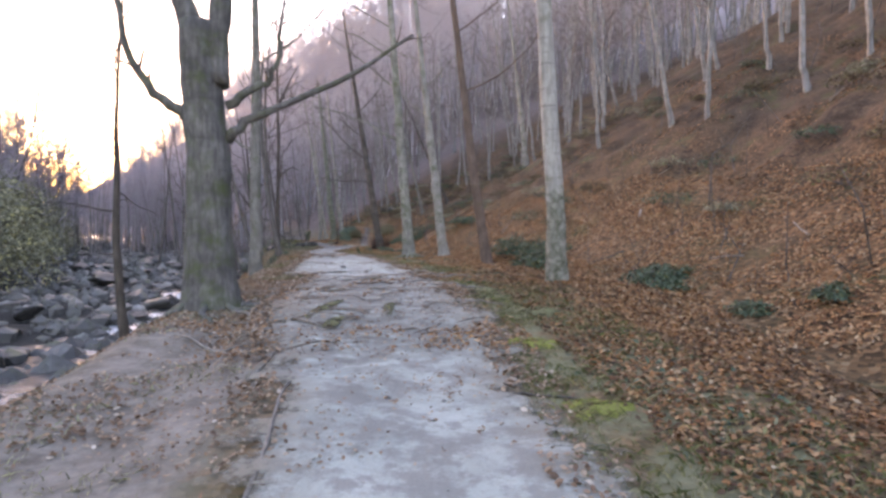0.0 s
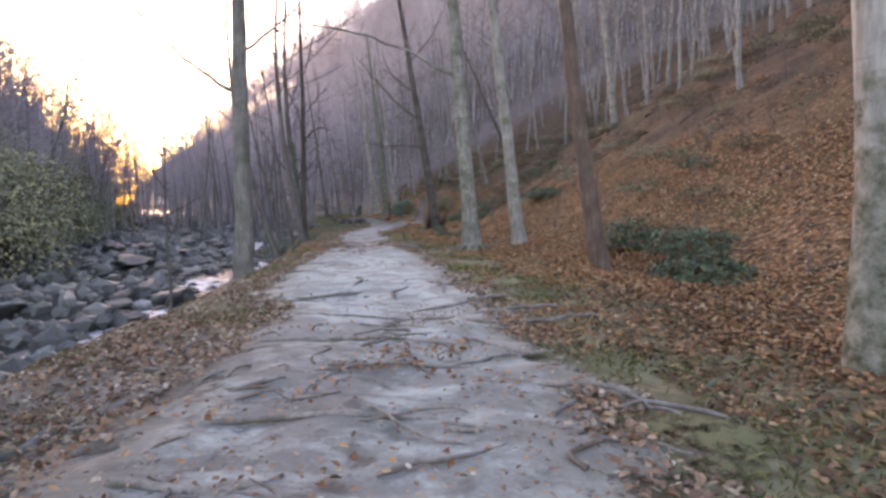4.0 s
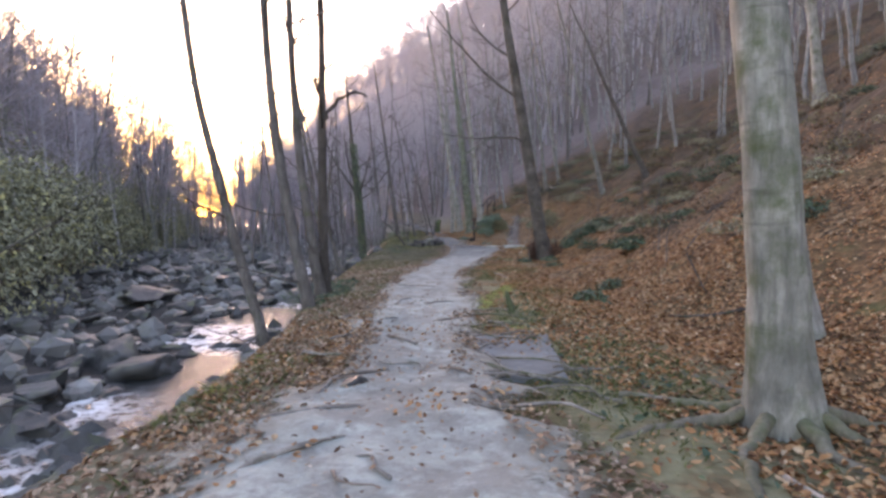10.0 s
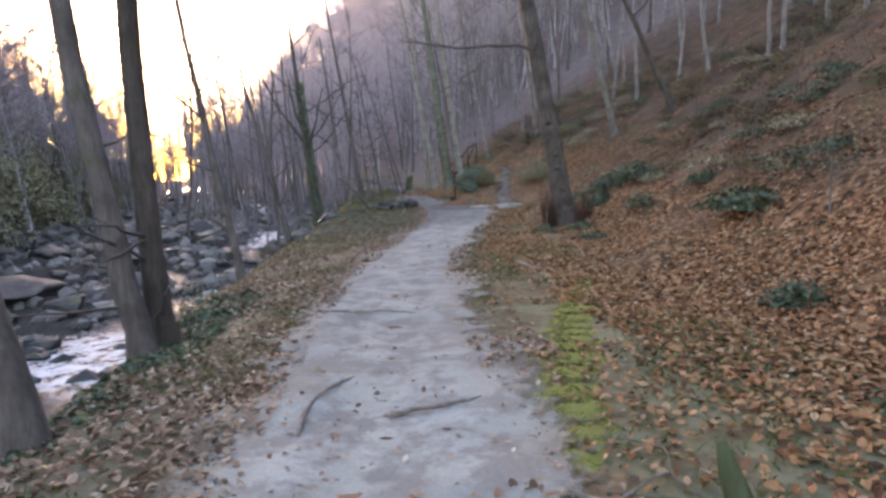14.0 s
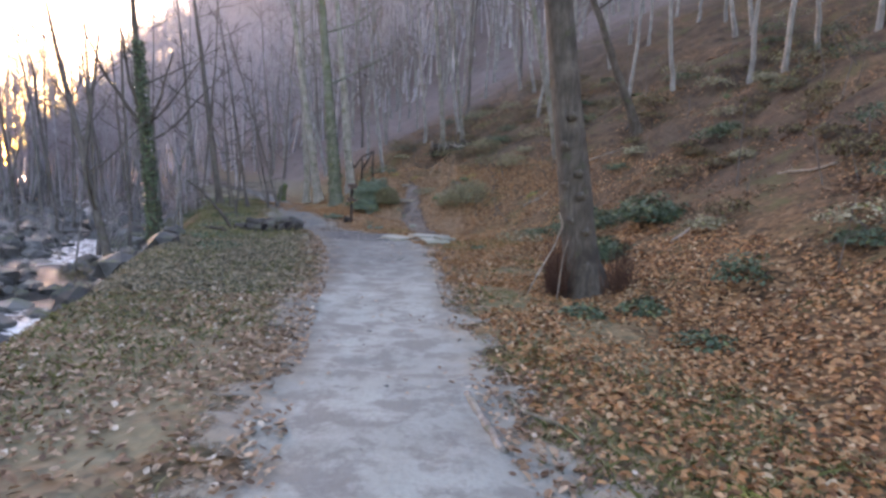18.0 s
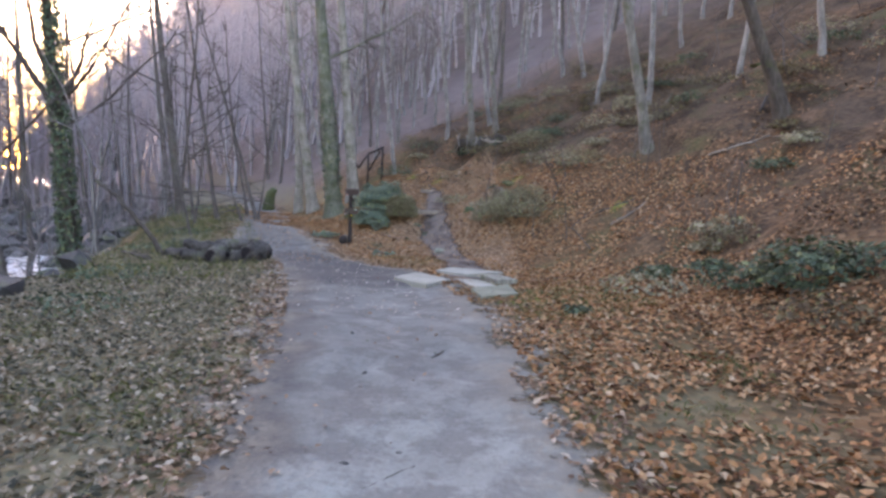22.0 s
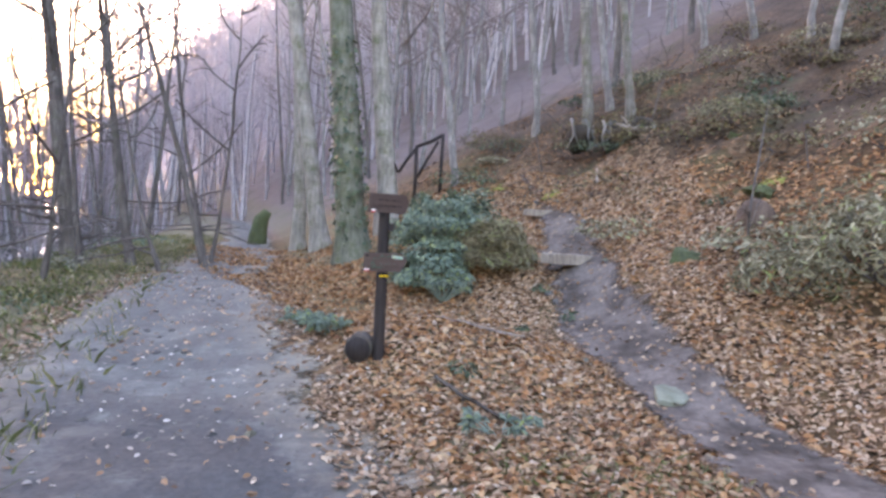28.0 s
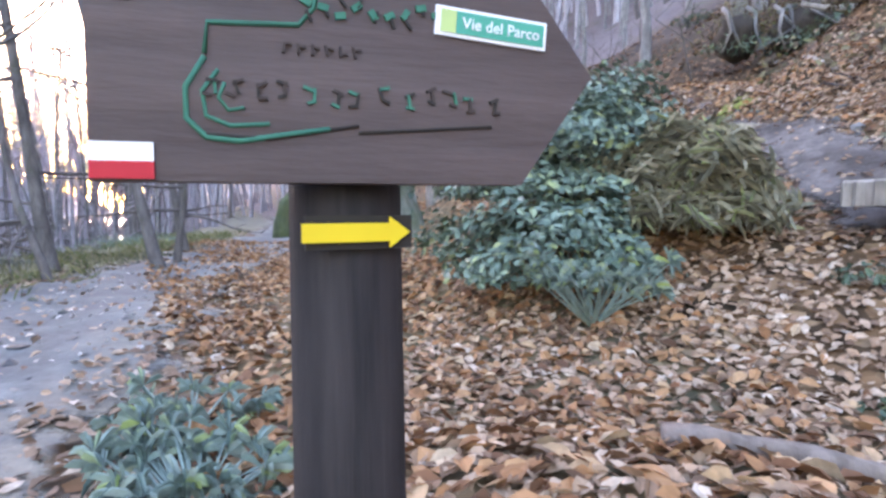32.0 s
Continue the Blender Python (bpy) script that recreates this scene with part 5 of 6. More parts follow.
stones("far_stream_cobbles", "grey stones in the far stream bed", 5200, bed_spots(-34, -6, 56, 130, 0.25), 0.25, 0.9)


# ---------------------------------------------------------------- the guide post and the things round the fork
PX0, PY0 = -9.035, 51.43
pz0 = hz(PX0, PY0)
post = thing("guide_post", (PX0, PY0, pz0), "dark-stained wooden trail post with two brown arrow boards", "signpost")
b = Build()
b.tube([(0.006, 0, -0.3), (0.004, 0, 0.02), (0.002, 0, 0.3), (0.0, 0, 0.7), (-0.006, 0, 1.0), (-0.008, 0, 1.28), (-0.008, 0, 1.295)], [0.05, 0.05, 0.047, 0.045, 0.044, 0.044, 0.036], 24, 0.012)
part("post", b, POSTWOOD, post)


def arrow_board(z, width, tall, turn, tip, name="arrow_board", shift=0.0):
    b = Build()
    x0, x1, t = -width / 2 + shift, width / 2 + shift, 0.012
    prof = [(x0, -tall / 2), (x1 - tip, -tall / 2), (x1, 0.08 * tall), (x1 - tip * 0.8, tall / 2), (x0, tall / 2)]
    front = [(x, -0.055 - t, z + q) for x, q in prof]
    back = [(x, -0.055 + t, z + q) for x, q in prof]
    k = len(prof)
    b.add(front + back, [tuple(range(k)), tuple(range(2 * k - 1, k - 1, -1))] + [((i + 1) % k, i, i + k, (i + 1) % k + k) for i in range(k)])
    ob = part(name, b, SIGNWOOD, post, smooth=False)
    ob.rotation_euler = (0, 0, radians(turn))
    return ob


def decal(name, ob, x0, x1, z0, z1, material, d=0.0):
    b = Build()
    b.box((x0, -0.0715 - d, z0), (x1, -0.0668, z1))
    return part(name, b, material, ob, smooth=False)


lower = arrow_board(0.783, 0.354, 0.146, 26, 0.06, shift=0.008)
upper = arrow_board(1.245, 0.36, 0.15, 40, 0.04)


def bar(ob, name, x, z, w, h, material, turn=0.0, d=0.0):
    """A thin raised piece on a board's front: centre, size, turn in the board's plane."""
    b = Build()
    b.box((-w / 2, -0.0022 - d, -h / 2), (w / 2, 0.0, h / 2))
    o = part(name, b, material, ob, smooth=False)
    o.location, o.rotation_euler = (x, -0.0672, z), (0, radians(turn), 0)
    return o


CARVED = shade("carved_wood", m_plain((0.055, 0.04, 0.034), 0.3), 0.85)


def stroke(ob, name, pts, r, material):
    """A painted or carved line on a board's front."""
    b = Build()
    b.tube([(x, -0.0675, z) for x, z in pts], [r] * len(pts), 6)
    return part(name, b, material, ob)


for board, zc in ((lower, 0.783), (upper, 1.245)):
    hgt = 0.145 if board == lower else 0.15
    bar(board, "white_blaze", -0.15, zc - hgt / 2 + 0.018, 0.037, 0.012, WHITE)
    bar(board, "red_blaze", -0.15, zc - hgt / 2 + 0.0065, 0.037, 0.011, REDP)
zc = 0.783
bar(lower, "blue_knot_mark", -0.15, zc + 0.052, 0.022, 0.02, DARKP, 20)
stroke(lower, "painted_outline", [(-0.1, zc + 0.01), (-0.098, zc + 0.03), (-0.04, zc + 0.033), (-0.03, zc + 0.045), (-0.026, zc + 0.066)], 0.0018, GREENP)
stroke(lower, "painted_outline", [(-0.1, zc + 0.008), (-0.112, zc - 0.012), (-0.112, zc - 0.032), (-0.1, zc - 0.044), (-0.08, zc - 0.046), (-0.02, zc - 0.036)], 0.002, GREENP)
stroke(lower, "painted_outline", [(-0.092, zc + 0.0), (-0.102, zc - 0.014), (-0.1, zc - 0.03), (-0.085, zc - 0.036), (-0.06, zc - 0.034)], 0.0015, GREENP)
stroke(lower, "painted_outline", [(-0.088, zc - 0.008), (-0.092, zc - 0.018), (-0.086, zc - 0.026), (-0.076, zc - 0.024)], 0.0013, GREENP)
stroke(lower, "carved_line", [(-0.1, zc - 0.042), (-0.06, zc - 0.044), (0.0, zc - 0.033)], 0.0014, DARKP)
stroke(lower, "carved_line", [(0.0, zc - 0.038), (0.05, zc - 0.034), (0.1, zc - 0.03)], 0.0014, DARKP)
letters = np.random.default_rng(21)
for i in range(13):
    bx = -0.098 + i * 0.0165 + letters.uniform(-0.002, 0.002)
    bz = zc - 0.012 + letters.uniform(-0.003, 0.003)
    for k in range(3):
        w, h = ((0.0075, 0.0022), (0.002, 0.009), (0.006, 0.002))[k]
        bar(lower, "carved_letter", bx + letters.uniform(-0.003, 0.003), bz + (0.004, 0.0, -0.005)[k], w, h, (GREENP, DARKP, CARVED)[int(letters.integers(3))], letters.uniform(-28, 28))
for i in range(6):
    bar(lower, "carved_letter", -0.05 + i * 0.0095, zc + 0.017, 0.0018, 0.007, CARVED, letters.uniform(-12, 12))
    bar(lower, "carved_letter", -0.047 + i * 0.0095, zc + 0.017 + letters.uniform(-0.003, 0.003), 0.004, 0.0016, CARVED, letters.uniform(-20, 20))
for i in range(9):
    bar(lower, "painted_letter", -0.035 + i * 0.0115, zc + 0.047 + letters.uniform(-0.006, 0.006), 0.0075, 0.0045, GREENP, letters.uniform(-60, 60))
    bar(lower, "carved_letter", -0.033 + i * 0.0115, zc + 0.045 + letters.uniform(-0.006, 0.006), 0.002, 0.008, DARKP, letters.uniform(-40, 40))
plate = bar(lower, "plate", 0.1, zc + 0.042, 0.088, 0.021, WHITE, 4)
bar(lower, "plate_field", 0.1065, zc + 0.0415, 0.07, 0.016, TEAL, 4, 0.001)
bar(lower, "plate_corner", 0.066, zc + 0.0445, 0.012, 0.016, LIME, 4, 0.001)
txt = bpy.data.curves.new("lettering", "FONT")
txt.body, txt.size, txt.align_x, txt.align_y, txt.extrude = "Vie del Parco", 0.0115, "CENTER", "CENTER", 0.0004
words = new("lettering", txt)
deps = bpy.context.evaluated_depsgraph_get()
wm = bpy.data.meshes.new_from_object(words.evaluated_get(deps))
bpy.data.objects.remove(words)
wm.materials.clear()
wm.materials.append(WHITE)
let = part("lettering", wm, WHITE, lower, "small white letters on the green plate")
let.location, let.rotation_euler = (0.107, -0.0708, zc + 0.0412), (radians(90), radians(4), 0)
for i in range(2):
    for k in range(9):
        bar(upper, "carved_letter", -0.1 + k * 0.024 + 0.004 * (k % 3), 1.27 - i * 0.045, 0.013, 0.012, DARKP, (k * 31 + i * 17) % 40 - 20)
# yellow route arrow on a dark backing, and the bracket under the upper board
b = Build()
b.box((-0.032, -0.0005, -0.0125), (0.05, 0.004, 0.0125))
backing = part("arrow_backing", b, DARKP, post, smooth=False)
backing.location, backing.rotation_euler = (0.018, -0.05, 0.675), (0, 0, radians(36))
b = Build()
prof = [(-0.034, -0.0068), (0.032, -0.0068), (0.032, -0.0115), (0.048, 0.0), (0.032, 0.0115), (0.032, 0.0068), (-0.034, 0.0068)]
b.add([(x, -0.003, z) for x, z in prof] + [(x, 0, z) for x, z in prof], [tuple(range(7)), tuple(range(13, 6, -1))] + [((i + 1) % 7, i, i + 7, (i + 1) % 7 + 7) for i in range(7)])
ar = part("yellow_arrow", b, YELLOW, post, "bright yellow direction arrow", smooth=False)
ar.location, ar.rotation_euler = (0.018, -0.0525, 0.675), (0, 0, radians(36))
b = Build()
b.box((0.0, -0.02, 1.03), (0.075, 0.03, 1.09))
part("bracket", b, POSTWOOD, post, smooth=False)

# the round of wood that leans on the post
b = Build()
b.tube([(0, -0.09, 0), (0, 0.0, 0.0), (0, 0.1, 0.0)], [0.108, 0.115, 0.11], 24, 0.02)
log = thing("log_round", (PX0 - 0.15, PY0 + 0.02, hz(PX0 - 0.15, PY0) + 0.11), "dark sawn log round lying against the post", "log", data=b.mesh("log_round", DARK))
b = Build()
b.tube([(0, -0.094, 0), (0, -0.088, 0)], [0.096, 0.098], 20)
part("cut_face", b, POSTWOOD, log)


def hellebore(x, y, n, reach, tall):
    root = thing("hellebore", (x, y, hz(x, y)), "clump of blue-green hellebore with narrow leaflets", "plant", "hellebores")
    lv = []
    for i in range(n):
        a = rng.uniform(0, 2 * np.pi)
        q = limb_path((0, 0, -0.02), (math.cos(a) * reach, math.sin(a) * reach, tall), rng.uniform(0.6, 1.1) * math.hypot(reach, tall), -0.03, 0.08, 4)
        sb = Build()
        sb.tube(q, np.linspace(0.006, 0.003, 5), 5, cap=False)
        part("stem", sb, HELLEBORE, root)
        tip, d = q[-1], q[-1] - q[-2]
        for k in range(15):
            t = rng.normal(size=3) * 0.6 + d / np.linalg.norm(d) * 0.7
            t[2] = t[2] * 0.6 - 0.05
            t /= np.linalg.norm(t)
            ln = rng.uniform(0.045, 0.08)
            w = np.cross(t, (0, 0, 1))
            w = w / (np.linalg.norm(w) + 1e-9) * ln * 0.085
            up = np.array([0, 0, 0.012])
            lv.append([tip, tip + t * ln * 0.4 + w + up, tip + t * ln * 0.75 + w * 0.7 + up * 0.6, tip + t * ln - up, tip + t * ln * 0.75 - w * 0.7 + up * 0.6, tip + t * ln * 0.4 - w + up])
    part("leaves", soup("leaves", np.array(lv), 6, LEAF_FACES, HELLEBORE), HELLEBORE, root)


hellebore(-9.62, 52.15, 40, 0.2, 0.15)
hellebore(-9.95, 52.7, 16, 0.2, 0.14)
hellebore(-8.62, 53.8, 44, 0.3, 0.34)
hellebore(-8.1, 50.35, 12, 0.18, 0.14)

BRANCH = shade("brown_branch", bark((0.15, 0.11, 0.085), (0.3, 0.24, 0.2)))


# the weathered branch on the leaves, the plank step, the stones
def stick(name, pts, r, label, material=STICK, twigs=0, group=""):
    p = np.array(pts, float)
    org = p[0].copy()
    fine = np.stack([np.interp(np.linspace(0, 1, 12), np.linspace(0, 1, len(p)), p[:, k]) for k in range(3)], -1) - org
    fine[1:-1] += rng.normal(size=(10, 3)) * r * 0.25
    b = Build()
    b.tube(fine, r * (1.05 - 0.4 * np.linspace(0, 1, 12)), 8, 0.06)
    ob = thing(name, org, label, "branch", group, data=b.mesh(name, material))
    if twigs:
        tb = Build()
        spray(tb, fine, r, 1, twigs, (0.2, 0.9), 0, 4, 0.25)
        tagged(part("twig_spray", tb, material, ob), "fine broken side twigs", kind="stuff")
    return ob


def on(x, y, up=0.0):
    return (x, y, hz(x, y) + up)


def laid(name, a, c, r, label, material=STICK, twigs=0, group="", up=0.0):
    """A stick lying along the ground from a to c."""
    k = np.linspace(0, 1, 6)
    return stick(name, [on(a[0] + (c[0] - a[0]) * t, a[1] + (c[1] - a[1]) * t, r * 0.8 + up) for t in k], r, label, material, twigs, group)


stick("fallen_branch", [on(-8.62, 52.25, 0.03), on(-8.35, 52.23, 0.035), on(-8.05, 52.2, 0.035), on(-7.8, 52.17, 0.03)], 0.029, "weathered brown branch lying on the leaves", BRANCH)
laid("fallen_branch", (-8.55, 51.15), (-8.0, 50.5), 0.016, "dark broken twig in front of the guide post", DARK, 4, up=0.03)
laid("fallen_branch", (-6.98, 41.9), (-6.75, 42.35), 0.012, "thin dark stick on the footpath", DARK)
laid("fallen_branch", (0.45, 5.0), (1.05, 4.8), 0.015, "thin dark stick on the footpath", DARK)
laid("fallen_branch", (-4.88, 32.35), (-4.48, 31.75), 0.034, "pale broken branch on the verge", BRANCH)
laid("fallen_branch", (-4.0, 32.4), (-3.75, 31.8), 0.016, "thin broken branch on the verge", BRANCH, 3)
laid("fallen_branch", (-6.14, 34.0), (-6.0, 33.1), 0.032, "grey broken branch at the path edge", ROOT)
laid("fallen_branch", (-1.5, 20.3), (-1.0, 19.3), 0.02, "pale thin stick below the beech", STICK)
laid("fallen_branch", (-7.0, 52.9), (-6.5, 53.4), 0.012, "thin grey stick on the leaves", STICK)
laid("fallen_branch", (2.2, 24.2), (2.9, 25.4), 0.02, "pale dead stick on the slope", STICK, 4)
laid("fallen_branch", (-1.2, 49.8), (-0.4, 48.9), 0.03, "pale dead branch on the slope", STICK, 2)
for i in range(14):
    y = rng.uniform(4, 46)
    x = float(centre(y)) + rng.uniform(-0.8, 0.8)
    a = rng.uniform(0, 3.1)
    l = rng.uniform(0.12, 0.4)
    laid("twig_on_path", (x, y), (x + l * math.cos(a), y + l * math.sin(a)), 0.007, "small dark twig on the footpath", DARK, 0, "path twigs")
for i in range(26):
    y = rng.uniform(8, 58)
    o = float(slope_from(y)) + rng.uniform(0.3, 7)
    x = float(centre(y)) + o
    a = rng.uniform(0, 3.1)
    l = rng.uniform(0.5, 1.8)
    laid("fallen_branch", (x, y), (x + l * math.cos(a), y + l * math.sin(a)), rng.uniform(0.012, 0.035), "dead branch lying on the leafy slope", STICK if i % 2 else DARK, 3, "slope branches")


def slab(name, cx, cy, w, l, t, turn, label, material=SLAB, tilt=(0, 0), up=None):
    """A thick stone plate with broken edges."""
    n = 9
    b = Build()
    cor = np.array([(-w / 2, -l / 2), (w / 2, -l / 2), (w / 2, l / 2), (-w / 2, l / 2)])
    rim = []
    for i in range(4):
        p, q = cor[i], cor[(i + 1) % 4]
        for k in range(n):
            e = p + (q - p) * k / n
            rim.append(e * (1 + rng.normal() * 0.018))
    rim = np.array(rim)
    m = len(rim)
    rings = [(1.0, -t), (1.0, -0.012), (0.975, 0.0)]
    v = np.concatenate([np.concatenate([rim * k, np.full((m, 1), z)], 1) for k, z in rings])
    f = []
    for r_ in range(2):
        for j in range(m):
            f.append((r_ * m + j, r_ * m + (j + 1) % m, (r_ + 1) * m + (j + 1) % m, (r_ + 1) * m + j))
    f.append(tuple(2 * m + j for j in range(m)))
    b.add(v, f)
    ob = thing(name, (cx, cy, hz(cx, cy) + (t * 0.75 if up is None else up)), label, "stone slab", "step slabs", data=b.mesh(name, material, False))
    ob.rotation_euler = (radians(tilt[0]), radians(tilt[1]), radians(turn))
    return ob


def slab_at(corners, t, top, label, material=SLAB):
    """A stone plate by its four corners."""
    c = np.array(corners, float)
    o = c.mean(0)
    rim = []
    for i in range(4):
        p, q = c[i] - o, c[(i + 1) % 4] - o
        for k in range(8):
            rim.append((p + (q - p) * k / 8) * (1 + rng.normal() * 0.02))
    rim = np.array(rim)
    m = len(rim)
    b = Build()
    v = np.concatenate([np.concatenate([rim * k, np.full((m, 1), z)], 1) for k, z in ((1.0, -t), (1.0, -0.012), (0.97, 0.0))])
    f = [(r_ * m + j, r_ * m + (j + 1) % m, (r_ + 1) * m + (j + 1) % m, (r_ + 1) * m + j) for r_ in range(2) for j in range(m)] + [tuple(2 * m + j for j in range(m))]
    b.add(v, f)
    thing("stone_slab", (o[0], o[1], hz(o[0], o[1]) + top), label, "stone slab", "step slabs", data=b.mesh("stone_slab", material, False))


slab_at([(-7.6, 46.0), (-7.08, 45.41), (-6.71, 46.02), (-7.26, 46.69)], 0.14, 0.07, "pale flat stone step slab at the fork")
slab_at([(-6.96, 47.39), (-6.42, 47.03), (-5.72, 47.62), (-6.62, 47.93)], 0.16, 0.09, "pale flat stone step slab at the fork")
slab_at([(-6.64, 46.29), (-6.35, 45.5), (-6.03, 45.79), (-6.27, 46.3)], 0.14, 0.07, "pale flat stone step slab at the fork")
slab_at([(-6.2, 47.0), (-5.95, 46.4), (-5.6, 46.6), (-5.85, 47.1)], 0.22, 0.13, "mossy stone block beside the slabs", BEECH_MOSSY)
slab_at([(-6.44, 45.27), (-6.35, 44.58), (-5.79, 45.05), (-5.84, 45.83)], 0.12, 0.07, "grey-green mossy flat stone at the path edge", SLAB_MOSSY)
slab("plank_step", -6.95, 54.2, 1.05, 0.25, 0.12, 30, "weathered grey plank step in the side path", STICK, (0, 1), 0.1)
slab("plank_step", -7.1, 56.4, 0.8, 0.2, 0.1, 15, "weathered grey plank step in the side path", STICK, (0, 1), 0.06)
slab("flat_stone", -3.28, 22.9, 0.92, 2.05, 0.12, 9, "large dark flat stone plate among the roots", DARKSTONE, (-1, -2), 0.03)
boulder(-6.88, 51.0, 0.24, z=hz(-6.88, 51.0) + 0.06, label="pale stone on the side path", group="", name="pale_stone", material=SLAB_MOSSY)
boulder(-4.45, 21.5, 0.42, label="squat grey rock at the path edge", group="", name="path_rock")
boulder(-6.0, 53.2, 0.6, z=hz(-6.0, 53.2) - 0.1, label="mossy boulder half buried in leaves", group="", name="mossy_boulder", material=MOSSBARK)
b = Build()
b.tube([(0, 0, -0.15), (0, 0, 0.08), (0.02, 0, 0.2), (0.03, 0, 0.24)], [0.2, 0.18, 0.14, 0.06], 12, 0.14)
thing("tree_stump", on(-5.26, 53.4), "small rotten brown stump among the slope leaves", "stump", data=b.mesh("tree_stump", RED))
for x, y, s in [(-4.95, 54.0, .5), (-4.2, 56.6, .45)]:
    boulder(x, y, s, label="mossy rock jutting from the leafy slope", group="slope rocks", name="slope_rock", material=MOSSBARK)

# short dark logs stacked at the bend
LOGEND = shade("dark_cut_end", m_plain((0.022, 0.018, 0.022), 0.5), 0.95)
LOGBARK = shade("grey_rotten_bark", bark((0.035, 0.032, 0.031), (0.16, 0.152, 0.145), 0.3, 0, 1.3))
for x, y, z, l, r, turn in [(-10.32, 48.12, 0.17, 0.5, 0.2, 62), (-10.72, 48.4, 0.27, 0.85, 0.13, 24), (-11.02, 48.12, 0.15, 0.45, 0.18, 72), (-11.42, 48.42, 0.29, 0.7, 0.12, 8), (-11.5, 48.25, 0.1, 0.55, 0.12, 38), (-11.95, 48.4, 0.1, 0.45, 0.1, -30), (-10.66, 48.15, 0.1, 0.4, 0.12, 40)]:
    b = Build()
    k = np.linspace(-0.5, 0.5, 9)
    b.tube(np.stack([k * l, 0.015 * rng.normal(size=9), 0.01 * rng.normal(size=9)], -1), r * (1 - 0.25 * np.abs(k * 2) ** 5) * (1 + 0.07 * rng.normal(size=9)), 11, 0.16)
    o = thing("short_log", (x, y, hz(x, y) + z), "short grey rotten log with dark sawn ends", "log", "log pile", data=b.mesh("short_log", LOGBARK))
    o.rotation_euler = (rng.uniform(0, 6), radians(rng.uniform(-9, 9)), radians(turn))
    for e in (-0.5, 0.5):
        c = Build()
        c.tube([(e * (l + 0.002), 0, 0), (e * (l + 0.014), 0, 0)], [r * 0.72, r * 0.66], 11, 0.08)
        part("cut_face", c, LOGEND, o, "dark sawn end", False)
stick("fallen_branch", [(-12.27, 48.7, 0.45), (-12.55, 48.7, 0.95), (-12.86, 48.7, 1.26), (-13.25, 48.75, 1.68), (-13.7, 48.8, 1.95)], 0.05, "dark leaning broken stem beside the log pile", DARK, 4)
laid("fallen_branch", (-12.3, 48.1), (-13.4, 49.2), 0.05, "bent dead branch beside the log pile", DARK, 4)

# the rough handrail above the ivy mound
rail = thing("handrail", on(-8.85, 58.0), "rough dark timber handrail beside the side path", "handrail")
rz = hz(-8.85, 58.0)


def beam(name, p, q, r):
    b = Build()
    o = np.array((-8.85, 58.0, rz))
    b.tube([np.array(p) - o, (np.array(p) + np.array(q)) / 2 - o + rng.normal(size=3) * 0.01, np.array(q) - o], [r, r * 0.95, r * 0.9], 8, 0.05)
    part(name, b, POSTWOOD, rail)


ra, rb, rc = (-8.98, 58.9), (-9.5, 58.9), (-10.07, 58.9)
for r2, top in ((ra, 3.62), (rb, 3.36), (rc, 3.18)):
    beam("rail_post", (*r2, hz(*r2) - 0.1), (*r2, top), 0.042)
beam("top_rail", (*ra, 3.6), (*rb, 3.34), 0.04)
beam("brace", (-9.07, 58.86, 3.46), (-9.46, 58.86, 2.72), 0.034)
beam("brace", (-9.52, 58.86, 3.28), (-9.83, 58.86, 2.8), 0.034)
beam("brace", (-10.05, 58.86, 3.14), (-9.85, 58.86, 2.8), 0.034)

# rotting stump, dark root plate on the slope
b = Build()
b.tube([(0, 0, -0.2), (0, 0, 0.3), (0.1, 0, 0.75), (0.25, 0, 1.0)], [0.28, 0.24, 0.2, 0.12], 14, 0.12)
thing("tree_stump", on(-14.4, 63.9), "mossy broken tree stump beside the lower path", "stump", data=b.mesh("tree_stump", MOSSBARK))
plate_root = thing("root_plate", on(-5.3, 60.5, 0.0), "dark undercut hollow with bare roots below a mossy lip", "tree root")
# Solid dark lumps where the bank is hollow: its shade is put into their colour.
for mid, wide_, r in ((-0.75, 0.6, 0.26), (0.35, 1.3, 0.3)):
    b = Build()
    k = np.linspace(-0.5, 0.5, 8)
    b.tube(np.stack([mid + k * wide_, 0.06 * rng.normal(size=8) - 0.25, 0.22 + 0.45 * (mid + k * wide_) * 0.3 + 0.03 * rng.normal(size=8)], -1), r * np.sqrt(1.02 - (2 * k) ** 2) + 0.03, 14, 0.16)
    part("earth_hollow", b, EARTH, plate_root, "near-black earth lump with the shade of an undercut in its colour")
for i in range(9):
    b = Build()
    x0 = rng.uniform(-1.0, 1.0)
    b.tube([(x0, -0.3, 0.55), (x0 + rng.normal() * 0.08, -0.55, 0.4), (x0 + rng.normal() * 0.15, -0.62, 0.15), (x0 + rng.normal() * 0.2, -0.7, -0.15)], [0.03, 0.028, 0.02, 0.012], 7, 0.06)
    part("root", b, ROOT if i % 2 else BIGBARK, plate_root)
b = Build()
b.tube([(-0.1, -0.75, 0.42), (0.25, -0.78, 0.32), (0.6, -0.72, 0.36), (1.0, -0.6, 0.3), (1.25, -0.5, 0.2)], [0.035, 0.045, 0.04, 0.03, 0.012], 8, 0.06)
b.tube([(0.25, -0.78, 0.32), (0.1, -0.75, 0.52), (0.02, -0.72, 0.6)], [0.03, 0.02, 0.008], 7, 0.06)
part("broken_limb", b, STICK, plate_root, "pale bare broken limb")
